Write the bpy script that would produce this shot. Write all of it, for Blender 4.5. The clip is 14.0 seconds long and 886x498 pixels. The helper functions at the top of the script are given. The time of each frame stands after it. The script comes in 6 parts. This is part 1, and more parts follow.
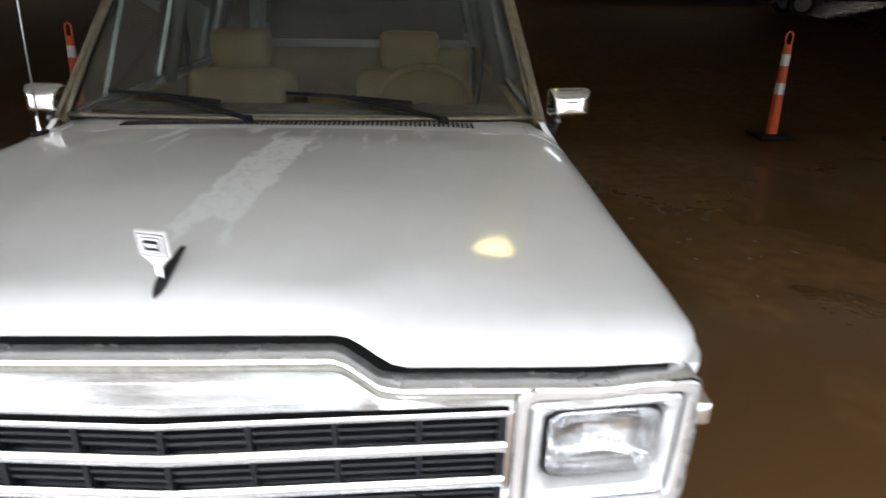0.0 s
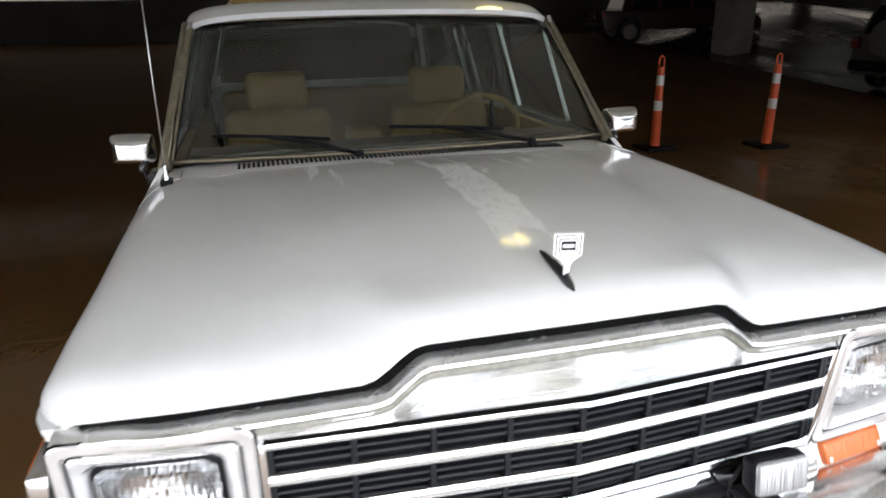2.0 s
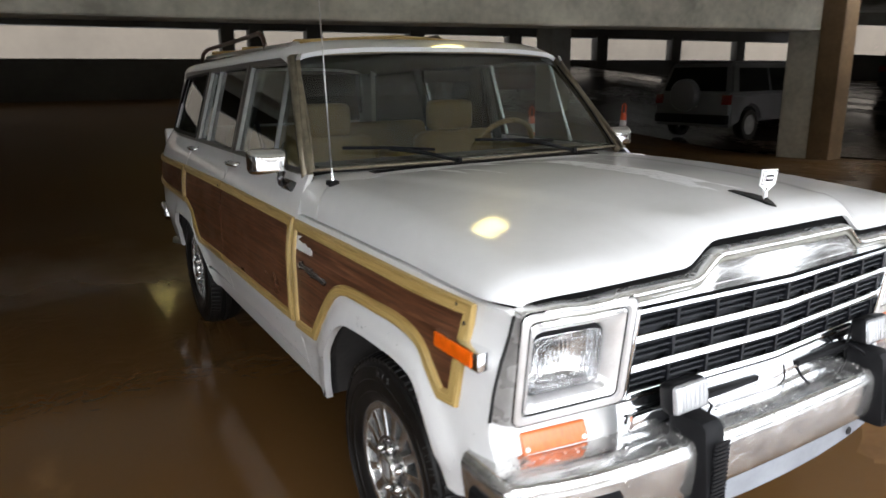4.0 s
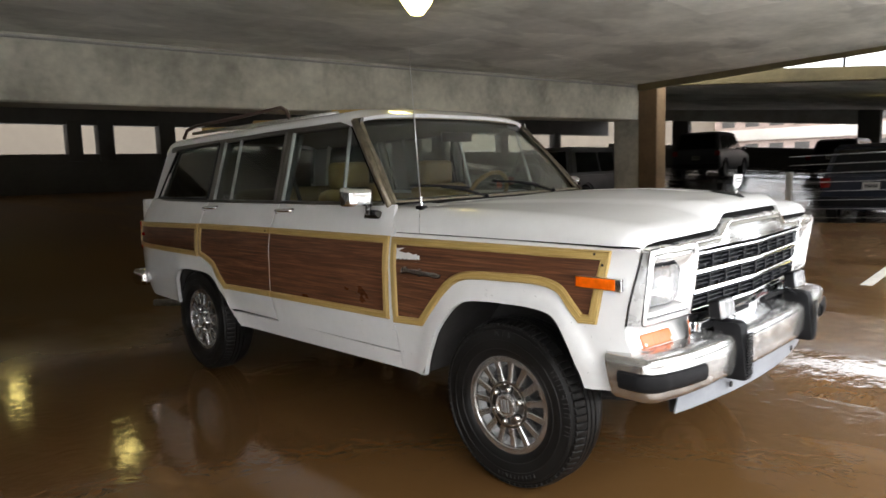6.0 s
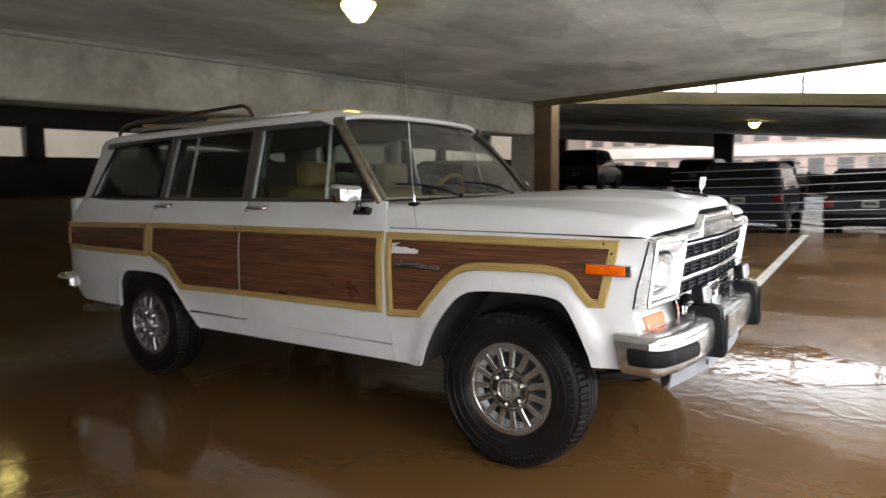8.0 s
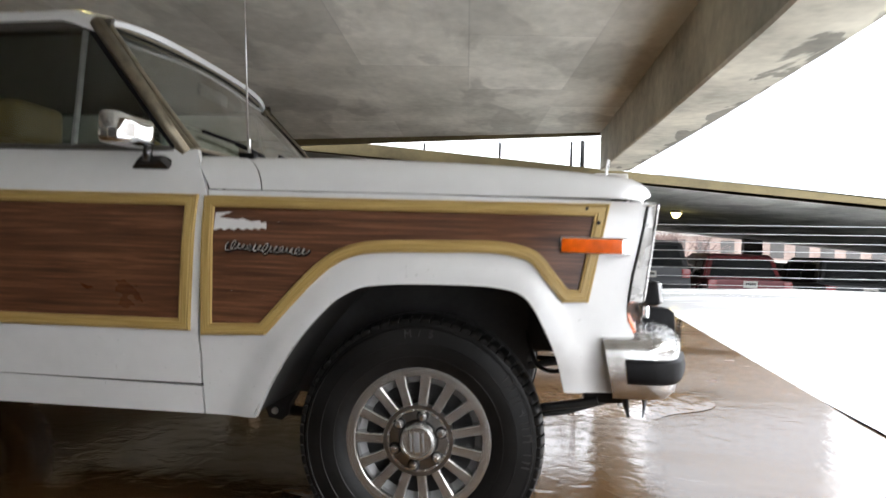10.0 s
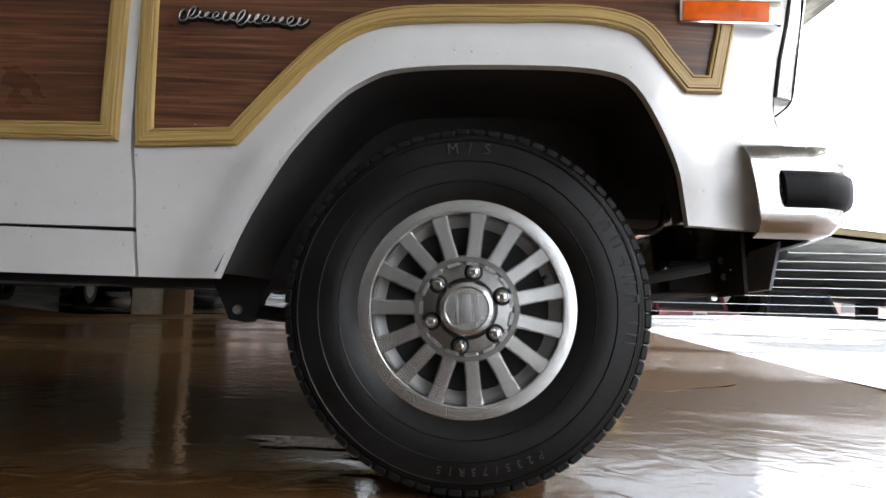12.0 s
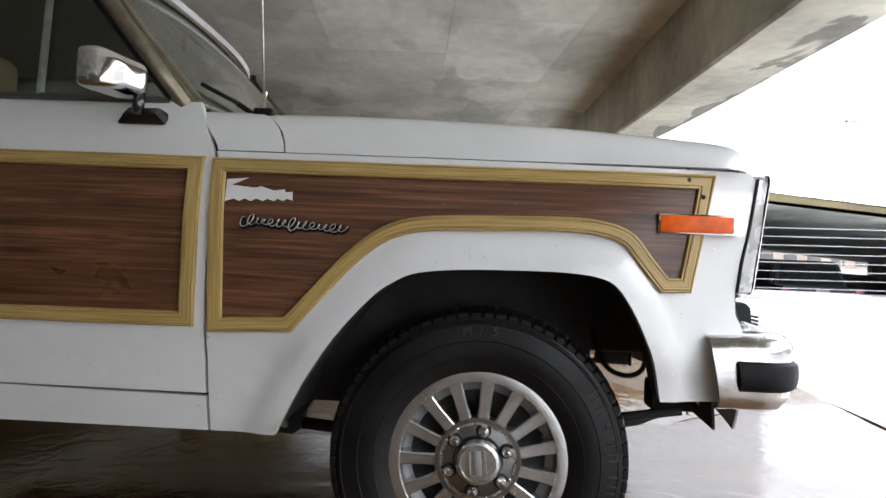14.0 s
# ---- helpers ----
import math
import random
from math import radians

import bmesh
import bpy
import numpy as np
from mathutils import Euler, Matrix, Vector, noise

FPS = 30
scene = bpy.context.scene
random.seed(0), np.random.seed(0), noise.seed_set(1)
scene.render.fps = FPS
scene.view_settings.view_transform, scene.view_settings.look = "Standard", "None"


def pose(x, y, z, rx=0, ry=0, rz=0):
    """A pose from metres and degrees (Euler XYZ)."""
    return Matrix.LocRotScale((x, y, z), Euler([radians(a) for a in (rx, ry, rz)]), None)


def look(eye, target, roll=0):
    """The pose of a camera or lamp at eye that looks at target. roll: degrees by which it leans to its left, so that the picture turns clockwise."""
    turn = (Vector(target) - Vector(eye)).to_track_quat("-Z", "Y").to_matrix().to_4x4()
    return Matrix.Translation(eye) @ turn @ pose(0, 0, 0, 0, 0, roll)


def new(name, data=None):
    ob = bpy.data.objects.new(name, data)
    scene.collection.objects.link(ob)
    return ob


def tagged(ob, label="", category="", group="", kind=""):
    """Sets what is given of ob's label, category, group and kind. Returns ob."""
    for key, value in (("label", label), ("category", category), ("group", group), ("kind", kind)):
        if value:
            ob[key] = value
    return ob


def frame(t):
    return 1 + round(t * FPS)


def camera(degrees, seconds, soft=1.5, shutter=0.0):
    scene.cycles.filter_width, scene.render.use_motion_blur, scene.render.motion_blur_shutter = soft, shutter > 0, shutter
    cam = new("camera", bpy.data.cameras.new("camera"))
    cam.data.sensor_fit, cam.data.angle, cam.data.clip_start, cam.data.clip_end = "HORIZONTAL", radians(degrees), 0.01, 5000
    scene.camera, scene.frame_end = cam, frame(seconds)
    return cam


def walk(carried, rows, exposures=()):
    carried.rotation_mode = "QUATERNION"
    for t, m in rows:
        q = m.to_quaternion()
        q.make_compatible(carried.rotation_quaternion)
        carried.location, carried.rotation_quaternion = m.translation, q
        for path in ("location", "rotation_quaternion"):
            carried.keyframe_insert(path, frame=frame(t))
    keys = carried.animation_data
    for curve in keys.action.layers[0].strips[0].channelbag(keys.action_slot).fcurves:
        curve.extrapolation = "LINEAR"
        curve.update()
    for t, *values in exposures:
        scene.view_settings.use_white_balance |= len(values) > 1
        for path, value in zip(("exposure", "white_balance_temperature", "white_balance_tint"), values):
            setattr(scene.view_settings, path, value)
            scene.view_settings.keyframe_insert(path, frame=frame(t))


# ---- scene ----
cam = camera(65.8, 14.0, shutter=0.5)
PATH = [
    (0, (1.59, 0.412, 1.667), (-0.263, 0.471, 0.917), 0.8),
    (0.5, (1.487, 0.186, 1.672), (-0.384, 0.247, 0.969), -0.4),
    (1, (1.472, -0.082, 1.666), (-0.389, 0.136, 0.968), -0.9),
    (1.5, (1.545, -0.325, 1.683), (-0.31, 0.014, 1.016), 0.2),
    (2, (1.647, -0.513, 1.665), (-0.177, -0.018, 1.011), -0.9),
    (2.5, (1.697, -0.747, 1.649), (-0.097, -0.191, 0.963), 0.4),
    (3, (1.689, -1.097, 1.654), (-0.097, -0.447, 1.033), -0.0),
    (3.5, (1.713, -1.39, 1.614), (-0.015, -0.554, 1.053), -0.2),
    (6, (1.797, -3.038, 1.364), (0.397, -1.629, 1.13), -1.8),
    (6.5, (1.859, -3.232, 1.357), (0.527, -1.753, 1.16), -0.3),
    (7, (1.86, -3.36, 1.36), (0.528, -1.882, 1.157), -0.7),
    (7.5, (1.705, -3.445, 1.354), (0.434, -1.909, 1.2), -0.8),
    (8, (1.46, -3.502, 1.302), (0.333, -1.862, 1.099), -0.7),
    (8.5, (1.147, -3.41, 1.292), (0.256, -1.62, 1.312), -3.9),
    (9, (0.821, -3.276, 1.256), (0.228, -1.366, 1.232), -2.0),
    (11.5, (-0.028, -2.217, 0.377), (-0.125, -0.224, 0.514), 2.2),
    (12, (-0.007, -2.192, 0.362), (-0.072, -0.2, 0.53), 2.2),
    (12.5, (-0.006, -2.195, 0.365), (-0.075, -0.204, 0.537), 2.3),
    (13, (-0.008, -2.277, 0.527), (-0.065, -0.282, 0.658), 2.8),
    (13.5, (-0.03, -2.431, 0.74), (-0.113, -0.434, 0.817), 2.8),
    (14, (-0.026, -2.492, 0.847), (-0.122, -0.494, 0.859), 2.5),
]
EXPOSURE = [(0, 0.17, 6150, 10), (3.5, 0.15, 6150, 10), (6, 0.36, 6450, 10), (9, 0.23, 6350, 10), (11.5, 0.28, 6150, 10), (13, 0.25, 6100, 10), (14, 0.18, 6100, 10)]
walk(cam, [(t, look(eye, target, roll)) for t, eye, target, roll in PATH], EXPOSURE)

# ---- world, light ----
world = bpy.data.worlds.new("overcast_world")
scene.world = world
world.use_nodes = True
wn = world.node_tree
sky = wn.nodes.new("ShaderNodeTexSky")
sky.sky_type, sky.sun_disc = "NISHITA", False
sky.sun_elevation, sky.sun_rotation = radians(30), radians(105)
sky.air_density, sky.dust_density, sky.ozone_density = 1.0, 6.0, 1.0
veil = wn.nodes.new("ShaderNodeMix")
veil.data_type = "RGBA"
veil.inputs[0].default_value = 0.8
veil.inputs[7].default_value = (26.0, 26.6, 27.6, 1)
wn.links.new(sky.outputs[0], veil.inputs[6])
wn.links.new(veil.outputs[2], wn.nodes["Background"].inputs[0])
wn.nodes["Background"].inputs[1].default_value = 0.168
sun = new("sun", bpy.data.lights.new("sun", "SUN"))
sun.data.energy, sun.data.angle, sun.data.color = 2.9, radians(75), (1.0, 0.98, 0.96)
sun.matrix_world = look((9, -2.5, 5.5), (0, 0, 0))


# ---- materials ----
def mat(name, color, rough=0.5, metal=0.0, coat=0.0, vary=0.0, scale=6.0, bump=0.0, bump_scale=80.0, rough_vary=0.0,
        stretch=(1, 1, 1), color2=None, spec=0.5, island=False):
    """A Principled material with colour variation at two scales, roughness variation and fine relief."""
    m = bpy.data.materials.new(name)
    m.use_nodes = True
    nt = m.node_tree
    b = nt.nodes["Principled BSDF"]
    b.inputs["Base Color"].default_value = (*color, 1)
    b.inputs["Roughness"].default_value = rough
    b.inputs["Metallic"].default_value = metal
    b.inputs["Coat Weight"].default_value = coat
    b.inputs["Coat Roughness"].default_value = 0.05
    b.inputs["Specular IOR Level"].default_value = spec
    co = nt.nodes.new("ShaderNodeTexCoord")
    mp = nt.nodes.new("ShaderNodeMapping")
    mp.inputs["Scale"].default_value = stretch
    nt.links.new(co.outputs["Object"], mp.inputs[0])
    if vary:
        big, small = nt.nodes.new("ShaderNodeTexNoise"), nt.nodes.new("ShaderNodeTexNoise")
        big.inputs["Scale"].default_value, big.inputs["Detail"].default_value = scale, 5
        small.inputs["Scale"].default_value, small.inputs["Detail"].default_value = scale * 9, 3
        add = nt.nodes.new("ShaderNodeMath")
        add.operation = "MULTIPLY_ADD"
        add.inputs[1].default_value = 0.35
        nt.links.new(mp.outputs[0], big.inputs[0])
        nt.links.new(mp.outputs[0], small.inputs[0])
        nt.links.new(small.outputs[0], add.inputs[0])
        nt.links.new(big.outputs[0], add.inputs[2])
        ramp = nt.nodes.new("ShaderNodeValToRGB")
        ramp.color_ramp.elements[0].position, ramp.color_ramp.elements[1].position = 0.45, 0.9
        lo = color2 or tuple(c * (1 - vary) for c in color)
        hi = tuple(min(1, c * (1 + vary * (0.0 if color2 else 0.6))) for c in color)
        ramp.color_ramp.elements[0].color, ramp.color_ramp.elements[1].color = (*lo, 1), (*hi, 1)
        nt.links.new(add.outputs[0], ramp.inputs[0])
        nt.links.new(ramp.outputs[0], b.inputs["Base Color"])
        if rough_vary:
            rr = nt.nodes.new("ShaderNodeMapRange")
            rr.inputs[1].default_value, rr.inputs[2].default_value = 0.35, 0.75
            rr.inputs[3].default_value, rr.inputs[4].default_value = max(0.02, rough - rough_vary), rough + rough_vary
            nt.links.new(big.outputs[0], rr.inputs[0])
            nt.links.new(rr.outputs[0], b.inputs["Roughness"])
    if bump:
        n = nt.nodes.new("ShaderNodeTexNoise")
        n.inputs["Scale"].default_value, n.inputs["Detail"].default_value = bump_scale, 3
        nt.links.new(mp.outputs[0], n.inputs[0])
        bp = nt.nodes.new("ShaderNodeBump")
        bp.inputs["Strength"].default_value, bp.inputs["Distance"].default_value = bump, 0.01
        nt.links.new(n.outputs[0], bp.inputs["Height"])
        nt.links.new(bp.outputs[0], b.inputs["Normal"])
    return m


def glow(name, color, strength):
    m = bpy.data.materials.new(name)
    m.use_nodes = True
    b = m.node_tree.nodes["Principled BSDF"]
    b.inputs["Base Color"].default_value = (0.8, 0.8, 0.75, 1)
    b.inputs["Emission Color"].default_value = (*color, 1)
    b.inputs["Emission Strength"].default_value = strength
    return m


def glass(name, color, rough=0.0):
    m = bpy.data.materials.new(name)
    m.use_nodes = True
    b = m.node_tree.nodes["Principled BSDF"]
    b.inputs["Base Color"].default_value = (*color, 1)
    b.inputs["Roughness"].default_value = rough
    b.inputs["Transmission Weight"].default_value = 1.0
    b.inputs["IOR"].default_value = 1.45
    return m


LAMP_STRENGTH = 11.0
CONCRETE = mat("concrete_ceiling", (0.86, 0.875, 0.79), 0.85, vary=0.30, scale=0.8, bump=0.25, bump_scale=9, stretch=(1.2, 0.8, 1))


def formwork(m, pitch, thin, dark):
    """Adds the faint dark seams that shutter boards leave in cast concrete."""
    nt = m.node_tree
    b = nt.nodes["Principled BSDF"]
    co = nt.nodes.new("ShaderNodeTexCoord")
    mp = nt.nodes.new("ShaderNodeMapping")
    mp.inputs["Rotation"].default_value = (0, 0, radians(84.8))
    nt.links.new(co.outputs["Object"], mp.inputs[0])
    br = nt.nodes.new("ShaderNodeTexBrick")
    br.inputs["Scale"].default_value = 1.0
    br.inputs["Brick Width"].default_value, br.inputs["Row Height"].default_value = pitch * 2, pitch
    br.inputs["Mortar Size"].default_value, br.inputs["Mortar Smooth"].default_value = thin, 0.6
    br.inputs["Color1"].default_value, br.inputs["Color2"].default_value = (1, 1, 1, 1), (0.80, 0.80, 0.785, 1)
    br.inputs["Mortar"].default_value = (dark, dark, dark, 1)
    nt.links.new(mp.outputs[0], br.inputs[0])
    mul = nt.nodes.new("ShaderNodeMix")
    mul.data_type, mul.blend_type = "RGBA", "MULTIPLY"
    mul.inputs[0].default_value = 1.0
    src = b.inputs["Base Color"].links[0].from_socket
    nt.links.new(src, mul.inputs[6])
    nt.links.new(br.outputs[0], mul.inputs[7])
    # a dark ring round the lamp: grime, with the housing's shadow painted in
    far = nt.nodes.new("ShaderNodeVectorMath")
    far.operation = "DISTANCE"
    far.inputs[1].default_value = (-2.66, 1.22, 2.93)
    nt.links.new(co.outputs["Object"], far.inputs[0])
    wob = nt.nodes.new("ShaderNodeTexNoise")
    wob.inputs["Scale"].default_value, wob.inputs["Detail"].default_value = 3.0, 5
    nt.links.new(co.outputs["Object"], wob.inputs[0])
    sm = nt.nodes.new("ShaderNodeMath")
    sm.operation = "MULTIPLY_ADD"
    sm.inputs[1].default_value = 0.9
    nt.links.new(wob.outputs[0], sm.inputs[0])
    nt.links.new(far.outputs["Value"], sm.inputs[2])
    shadow_ring = nt.nodes.new("ShaderNodeMapRange")
    shadow_ring.inputs[1].default_value, shadow_ring.inputs[2].default_value = 0.5, 1.25
    shadow_ring.inputs[3].default_value, shadow_ring.inputs[4].default_value = 0.12, 1.0
    nt.links.new(sm.outputs[0], shadow_ring.inputs[0])
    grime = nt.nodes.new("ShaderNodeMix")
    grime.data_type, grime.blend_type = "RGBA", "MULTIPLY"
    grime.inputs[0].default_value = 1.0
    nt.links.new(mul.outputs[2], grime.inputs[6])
    nt.links.new(shadow_ring.outputs[0], grime.inputs[7])
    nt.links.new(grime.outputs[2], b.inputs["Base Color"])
    return m


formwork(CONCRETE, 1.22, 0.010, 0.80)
BEAM = mat("concrete_beam", (0.55, 0.525, 0.435), 0.85, vary=0.42, scale=1.3, bump=0.2, bump_scale=14, stretch=(0.8, 0.8, 0.9))


def stained(m, name, stretch, lo, hi, depth, axis=2, start=0.0, gain=0.0):
    """A copy of a concrete with ragged damp stains that seep in from one side (axis, start, gain)."""
    m = m.copy()
    m.name = name
    nt = m.node_tree
    b = nt.nodes["Principled BSDF"]
    co = nt.nodes.new("ShaderNodeTexCoord")
    mp = nt.nodes.new("ShaderNodeMapping")
    mp.inputs["Scale"].default_value = stretch
    nt.links.new(co.outputs["Object"], mp.inputs[0])
    n = nt.nodes.new("ShaderNodeTexNoise")
    n.inputs["Scale"].default_value, n.inputs["Detail"].default_value, n.inputs["Distortion"].default_value = 1.0, 7, 0.5
    nt.links.new(mp.outputs[0], n.inputs[0])
    r = nt.nodes.new("ShaderNodeMapRange")
    r.inputs[1].default_value, r.inputs[2].default_value, r.inputs[3].default_value, r.inputs[4].default_value = lo, hi, 1.0, depth
    sep = nt.nodes.new("ShaderNodeSeparateXYZ")
    nt.links.new(co.outputs["Object"], sep.inputs[0])
    rise = nt.nodes.new("ShaderNodeMath")
    rise.operation = "MULTIPLY_ADD"
    rise.inputs[1].default_value, rise.inputs[2].default_value = gain, -gain * start
    nt.links.new(sep.outputs[axis], rise.inputs[0])
    both = nt.nodes.new("ShaderNodeMath")
    nt.links.new(n.outputs[0], both.inputs[0])
    nt.links.new(rise.outputs[0], both.inputs[1])
    nt.links.new(both.outputs[0], r.inputs[0])
    mul = nt.nodes.new("ShaderNodeMix")
    mul.data_type, mul.blend_type = "RGBA", "MULTIPLY"
    mul.inputs[0].default_value = 1.0
    nt.links.new(b.inputs["Base Color"].links[0].from_socket, mul.inputs[6])
    nt.links.new(r.outputs[0], mul.inputs[7])
    nt.links.new(mul.outputs[2], b.inputs["Base Color"])
    return m


CONCRETE = stained(CONCRETE, "concrete_ceiling_blotched", (1.1, 0.5, 1), 0.50, 0.56, 0.80)
BEAMDAMP = stained(BEAM, "concrete_beam_damp", (3.0, 1.1, 1.5), 0.55, 0.58, 0.42, 0, 1.965, 1.0)
BEAMRUNS = stained(BEAM, "concrete_beam_runs", (0.6, 2.4, 1.1), 0.42, 0.66, 0.74, 2, 2.72, 0.6)
# near-black concrete; the shade of the deck's dark end is in its colour
SHADED = mat("shade_dark_concrete", (0.05, 0.046, 0.04), 0.8, vary=0.3, scale=0.9)
PALE = mat("concrete_pale", (0.45, 0.44, 0.41), 0.7, vary=0.45, scale=2.4, bump=0.15, bump_scale=20)
def puddled(name, damp, dry, wet_rough, damp_rough, level, scale, sheltered=None):
    """Wet deck: smooth rippled puddles between damp, duller patches; past the sheltered x the rain does not reach and the coating stays dull."""
    m = bpy.data.materials.new(name)
    m.use_nodes = True
    nt = m.node_tree
    b = nt.nodes["Principled BSDF"]
    co = nt.nodes.new("ShaderNodeTexCoord")

    def noise_at(sc, detail, stretch=(1, 1, 1), distort=0.0):
        mp = nt.nodes.new("ShaderNodeMapping")
        mp.inputs["Scale"].default_value = stretch
        nt.links.new(co.outputs["Object"], mp.inputs[0])
        n = nt.nodes.new("ShaderNodeTexNoise")
        n.inputs["Scale"].default_value, n.inputs["Detail"].default_value, n.inputs["Distortion"].default_value = sc, detail, distort
        nt.links.new(mp.outputs[0], n.inputs[0])
        return n

    def ramp(src, a, b2, lo, hi):
        r = nt.nodes.new("ShaderNodeMapRange")
        r.inputs[1].default_value, r.inputs[2].default_value, r.inputs[3].default_value, r.inputs[4].default_value = a, b2, lo, hi
        nt.links.new(src, r.inputs[0])
        return r.outputs[0]

    pool = noise_at(scale, 6, (0.6, 1.5, 1), 0.6)
    wetness = pool.outputs[0]
    if sheltered is not None:
        lie = nt.nodes.new("ShaderNodeSeparateXYZ")
        nt.links.new(co.outputs["Object"], lie.inputs[0])
        pan = nt.nodes.new("ShaderNodeMath")
        nt.links.new(wetness, pan.inputs[0])
        nt.links.new(ramp(lie.outputs[1], 2.3, 1.3, -0.02, 0.16), pan.inputs[1])
        wetness = pan.outputs[0]
    mask = ramp(wetness, level - 0.05, level + 0.05, 0.0, 1.0)
    grain = noise_at(7.0, 6)
    fine = noise_at(60.0, 3)
    mix = nt.nodes.new("ShaderNodeMix")
    mix.data_type = "RGBA"
    mix.inputs[6].default_value, mix.inputs[7].default_value = (*dry, 1), (*damp, 1)
    nt.links.new(ramp(grain.outputs[0], 0.35, 0.65, 0.0, 1.0), mix.inputs[0])
    wet = nt.nodes.new("ShaderNodeMix")
    wet.data_type = "RGBA"
    wet.inputs[7].default_value = (*[c * 0.9 for c in damp], 1)
    nt.links.new(mix.outputs[2], wet.inputs[6])
    nt.links.new(mask, wet.inputs[0])
    col = wet.outputs[2]
    nt.links.new(col, b.inputs["Base Color"])
    rough = nt.nodes.new("ShaderNodeMix")
    rough.inputs[3].default_value = wet_rough
    nt.links.new(ramp(grain.outputs[0], 0.3, 0.7, damp_rough - 0.1, damp_rough + 0.1), rough.inputs[2])
    nt.links.new(mask, rough.inputs[0])
    rsock = rough.outputs[0]
    if sheltered is not None:
        sep = nt.nodes.new("ShaderNodeSeparateXYZ")
        nt.links.new(co.outputs["Object"], sep.inputs[0])
        edge = nt.nodes.new("ShaderNodeMath")
        edge.operation = "MULTIPLY_ADD"
        edge.inputs[1].default_value = 5.0
        nt.links.new(noise_at(0.4, 5, (0.7, 1.4, 1)).outputs[0], edge.inputs[0])
        nt.links.new(sep.outputs[0], edge.inputs[2])
        dull = ramp(edge.outputs[0], sheltered + 3.6, sheltered + 1.2, 0.0, 1.0)
        last = nt.nodes.new("ShaderNodeMix")
        last.inputs[3].default_value = 0.62
        nt.links.new(dull, last.inputs[0])
        nt.links.new(rsock, last.inputs[2])
        rsock = last.outputs[0]
        sheen = nt.nodes.new("ShaderNodeMath")
        sheen.operation = "MULTIPLY"
        nt.links.new(ramp(mask, 0.0, 1.0, 0.3, 0.5), sheen.inputs[0])
        nt.links.new(ramp(dull, 0.0, 1.0, 1.0, 0.24), sheen.inputs[1])
        nt.links.new(sheen.outputs[0], b.inputs["Specular IOR Level"])
    nt.links.new(rsock, b.inputs["Roughness"])
    h = nt.nodes.new("ShaderNodeMix")
    nt.links.new(mask, h.inputs[0])
    nt.links.new(fine.outputs[0], h.inputs[2])
    rip = noise_at(9.0, 4, (1, 1, 1), 0.8)
    nt.links.new(rip.outputs[0], h.inputs[3])
    bp = nt.nodes.new("ShaderNodeBump")
    bp.inputs["Strength"].default_value, bp.inputs["Distance"].default_value = 0.18, 0.01
    nt.links.new(h.outputs[0], bp.inputs["Height"])
    nt.links.new(bp.outputs[0], b.inputs["Normal"])
    return m


FLOOR = puddled("wet_brown_deck", (0.108, 0.056, 0.0195), (0.156, 0.088, 0.034), 0.10, 0.19, 0.5, 0.5, -4.6)
DECK = puddled("wet_pale_concrete", (0.68, 0.68, 0.67), (0.80, 0.79, 0.77), 0.06, 0.3, 0.5, 0.5)
WATER = mat("rippled_rain_water", (0.14, 0.075, 0.03), 0.05, vary=0.2, scale=7, bump=0.22, bump_scale=13, stretch=(0.8, 0.45, 1))
STRIPE = mat("worn_white_paint", (0.7, 0.69, 0.64), 0.4, vary=0.35, scale=5)
BROWNBEAM = mat("stained_brown_edge", (0.125, 0.098, 0.042), 0.7, vary=0.35, scale=1.5, bump=0.1)
RUSTCOL = mat("stained_brown_column", (0.18, 0.115, 0.058), 0.7, vary=0.4, scale=1.5, bump=0.1)
STEELCABLE = mat("galvanised_cable", (0.42, 0.42, 0.42), 0.45, 0.7)
PAINT = mat("white_car_paint", (0.745, 0.752, 0.752), 0.42, coat=0.85, vary=0.075, scale=2.2, bump=0.012, bump_scale=60, rough_vary=0.05)


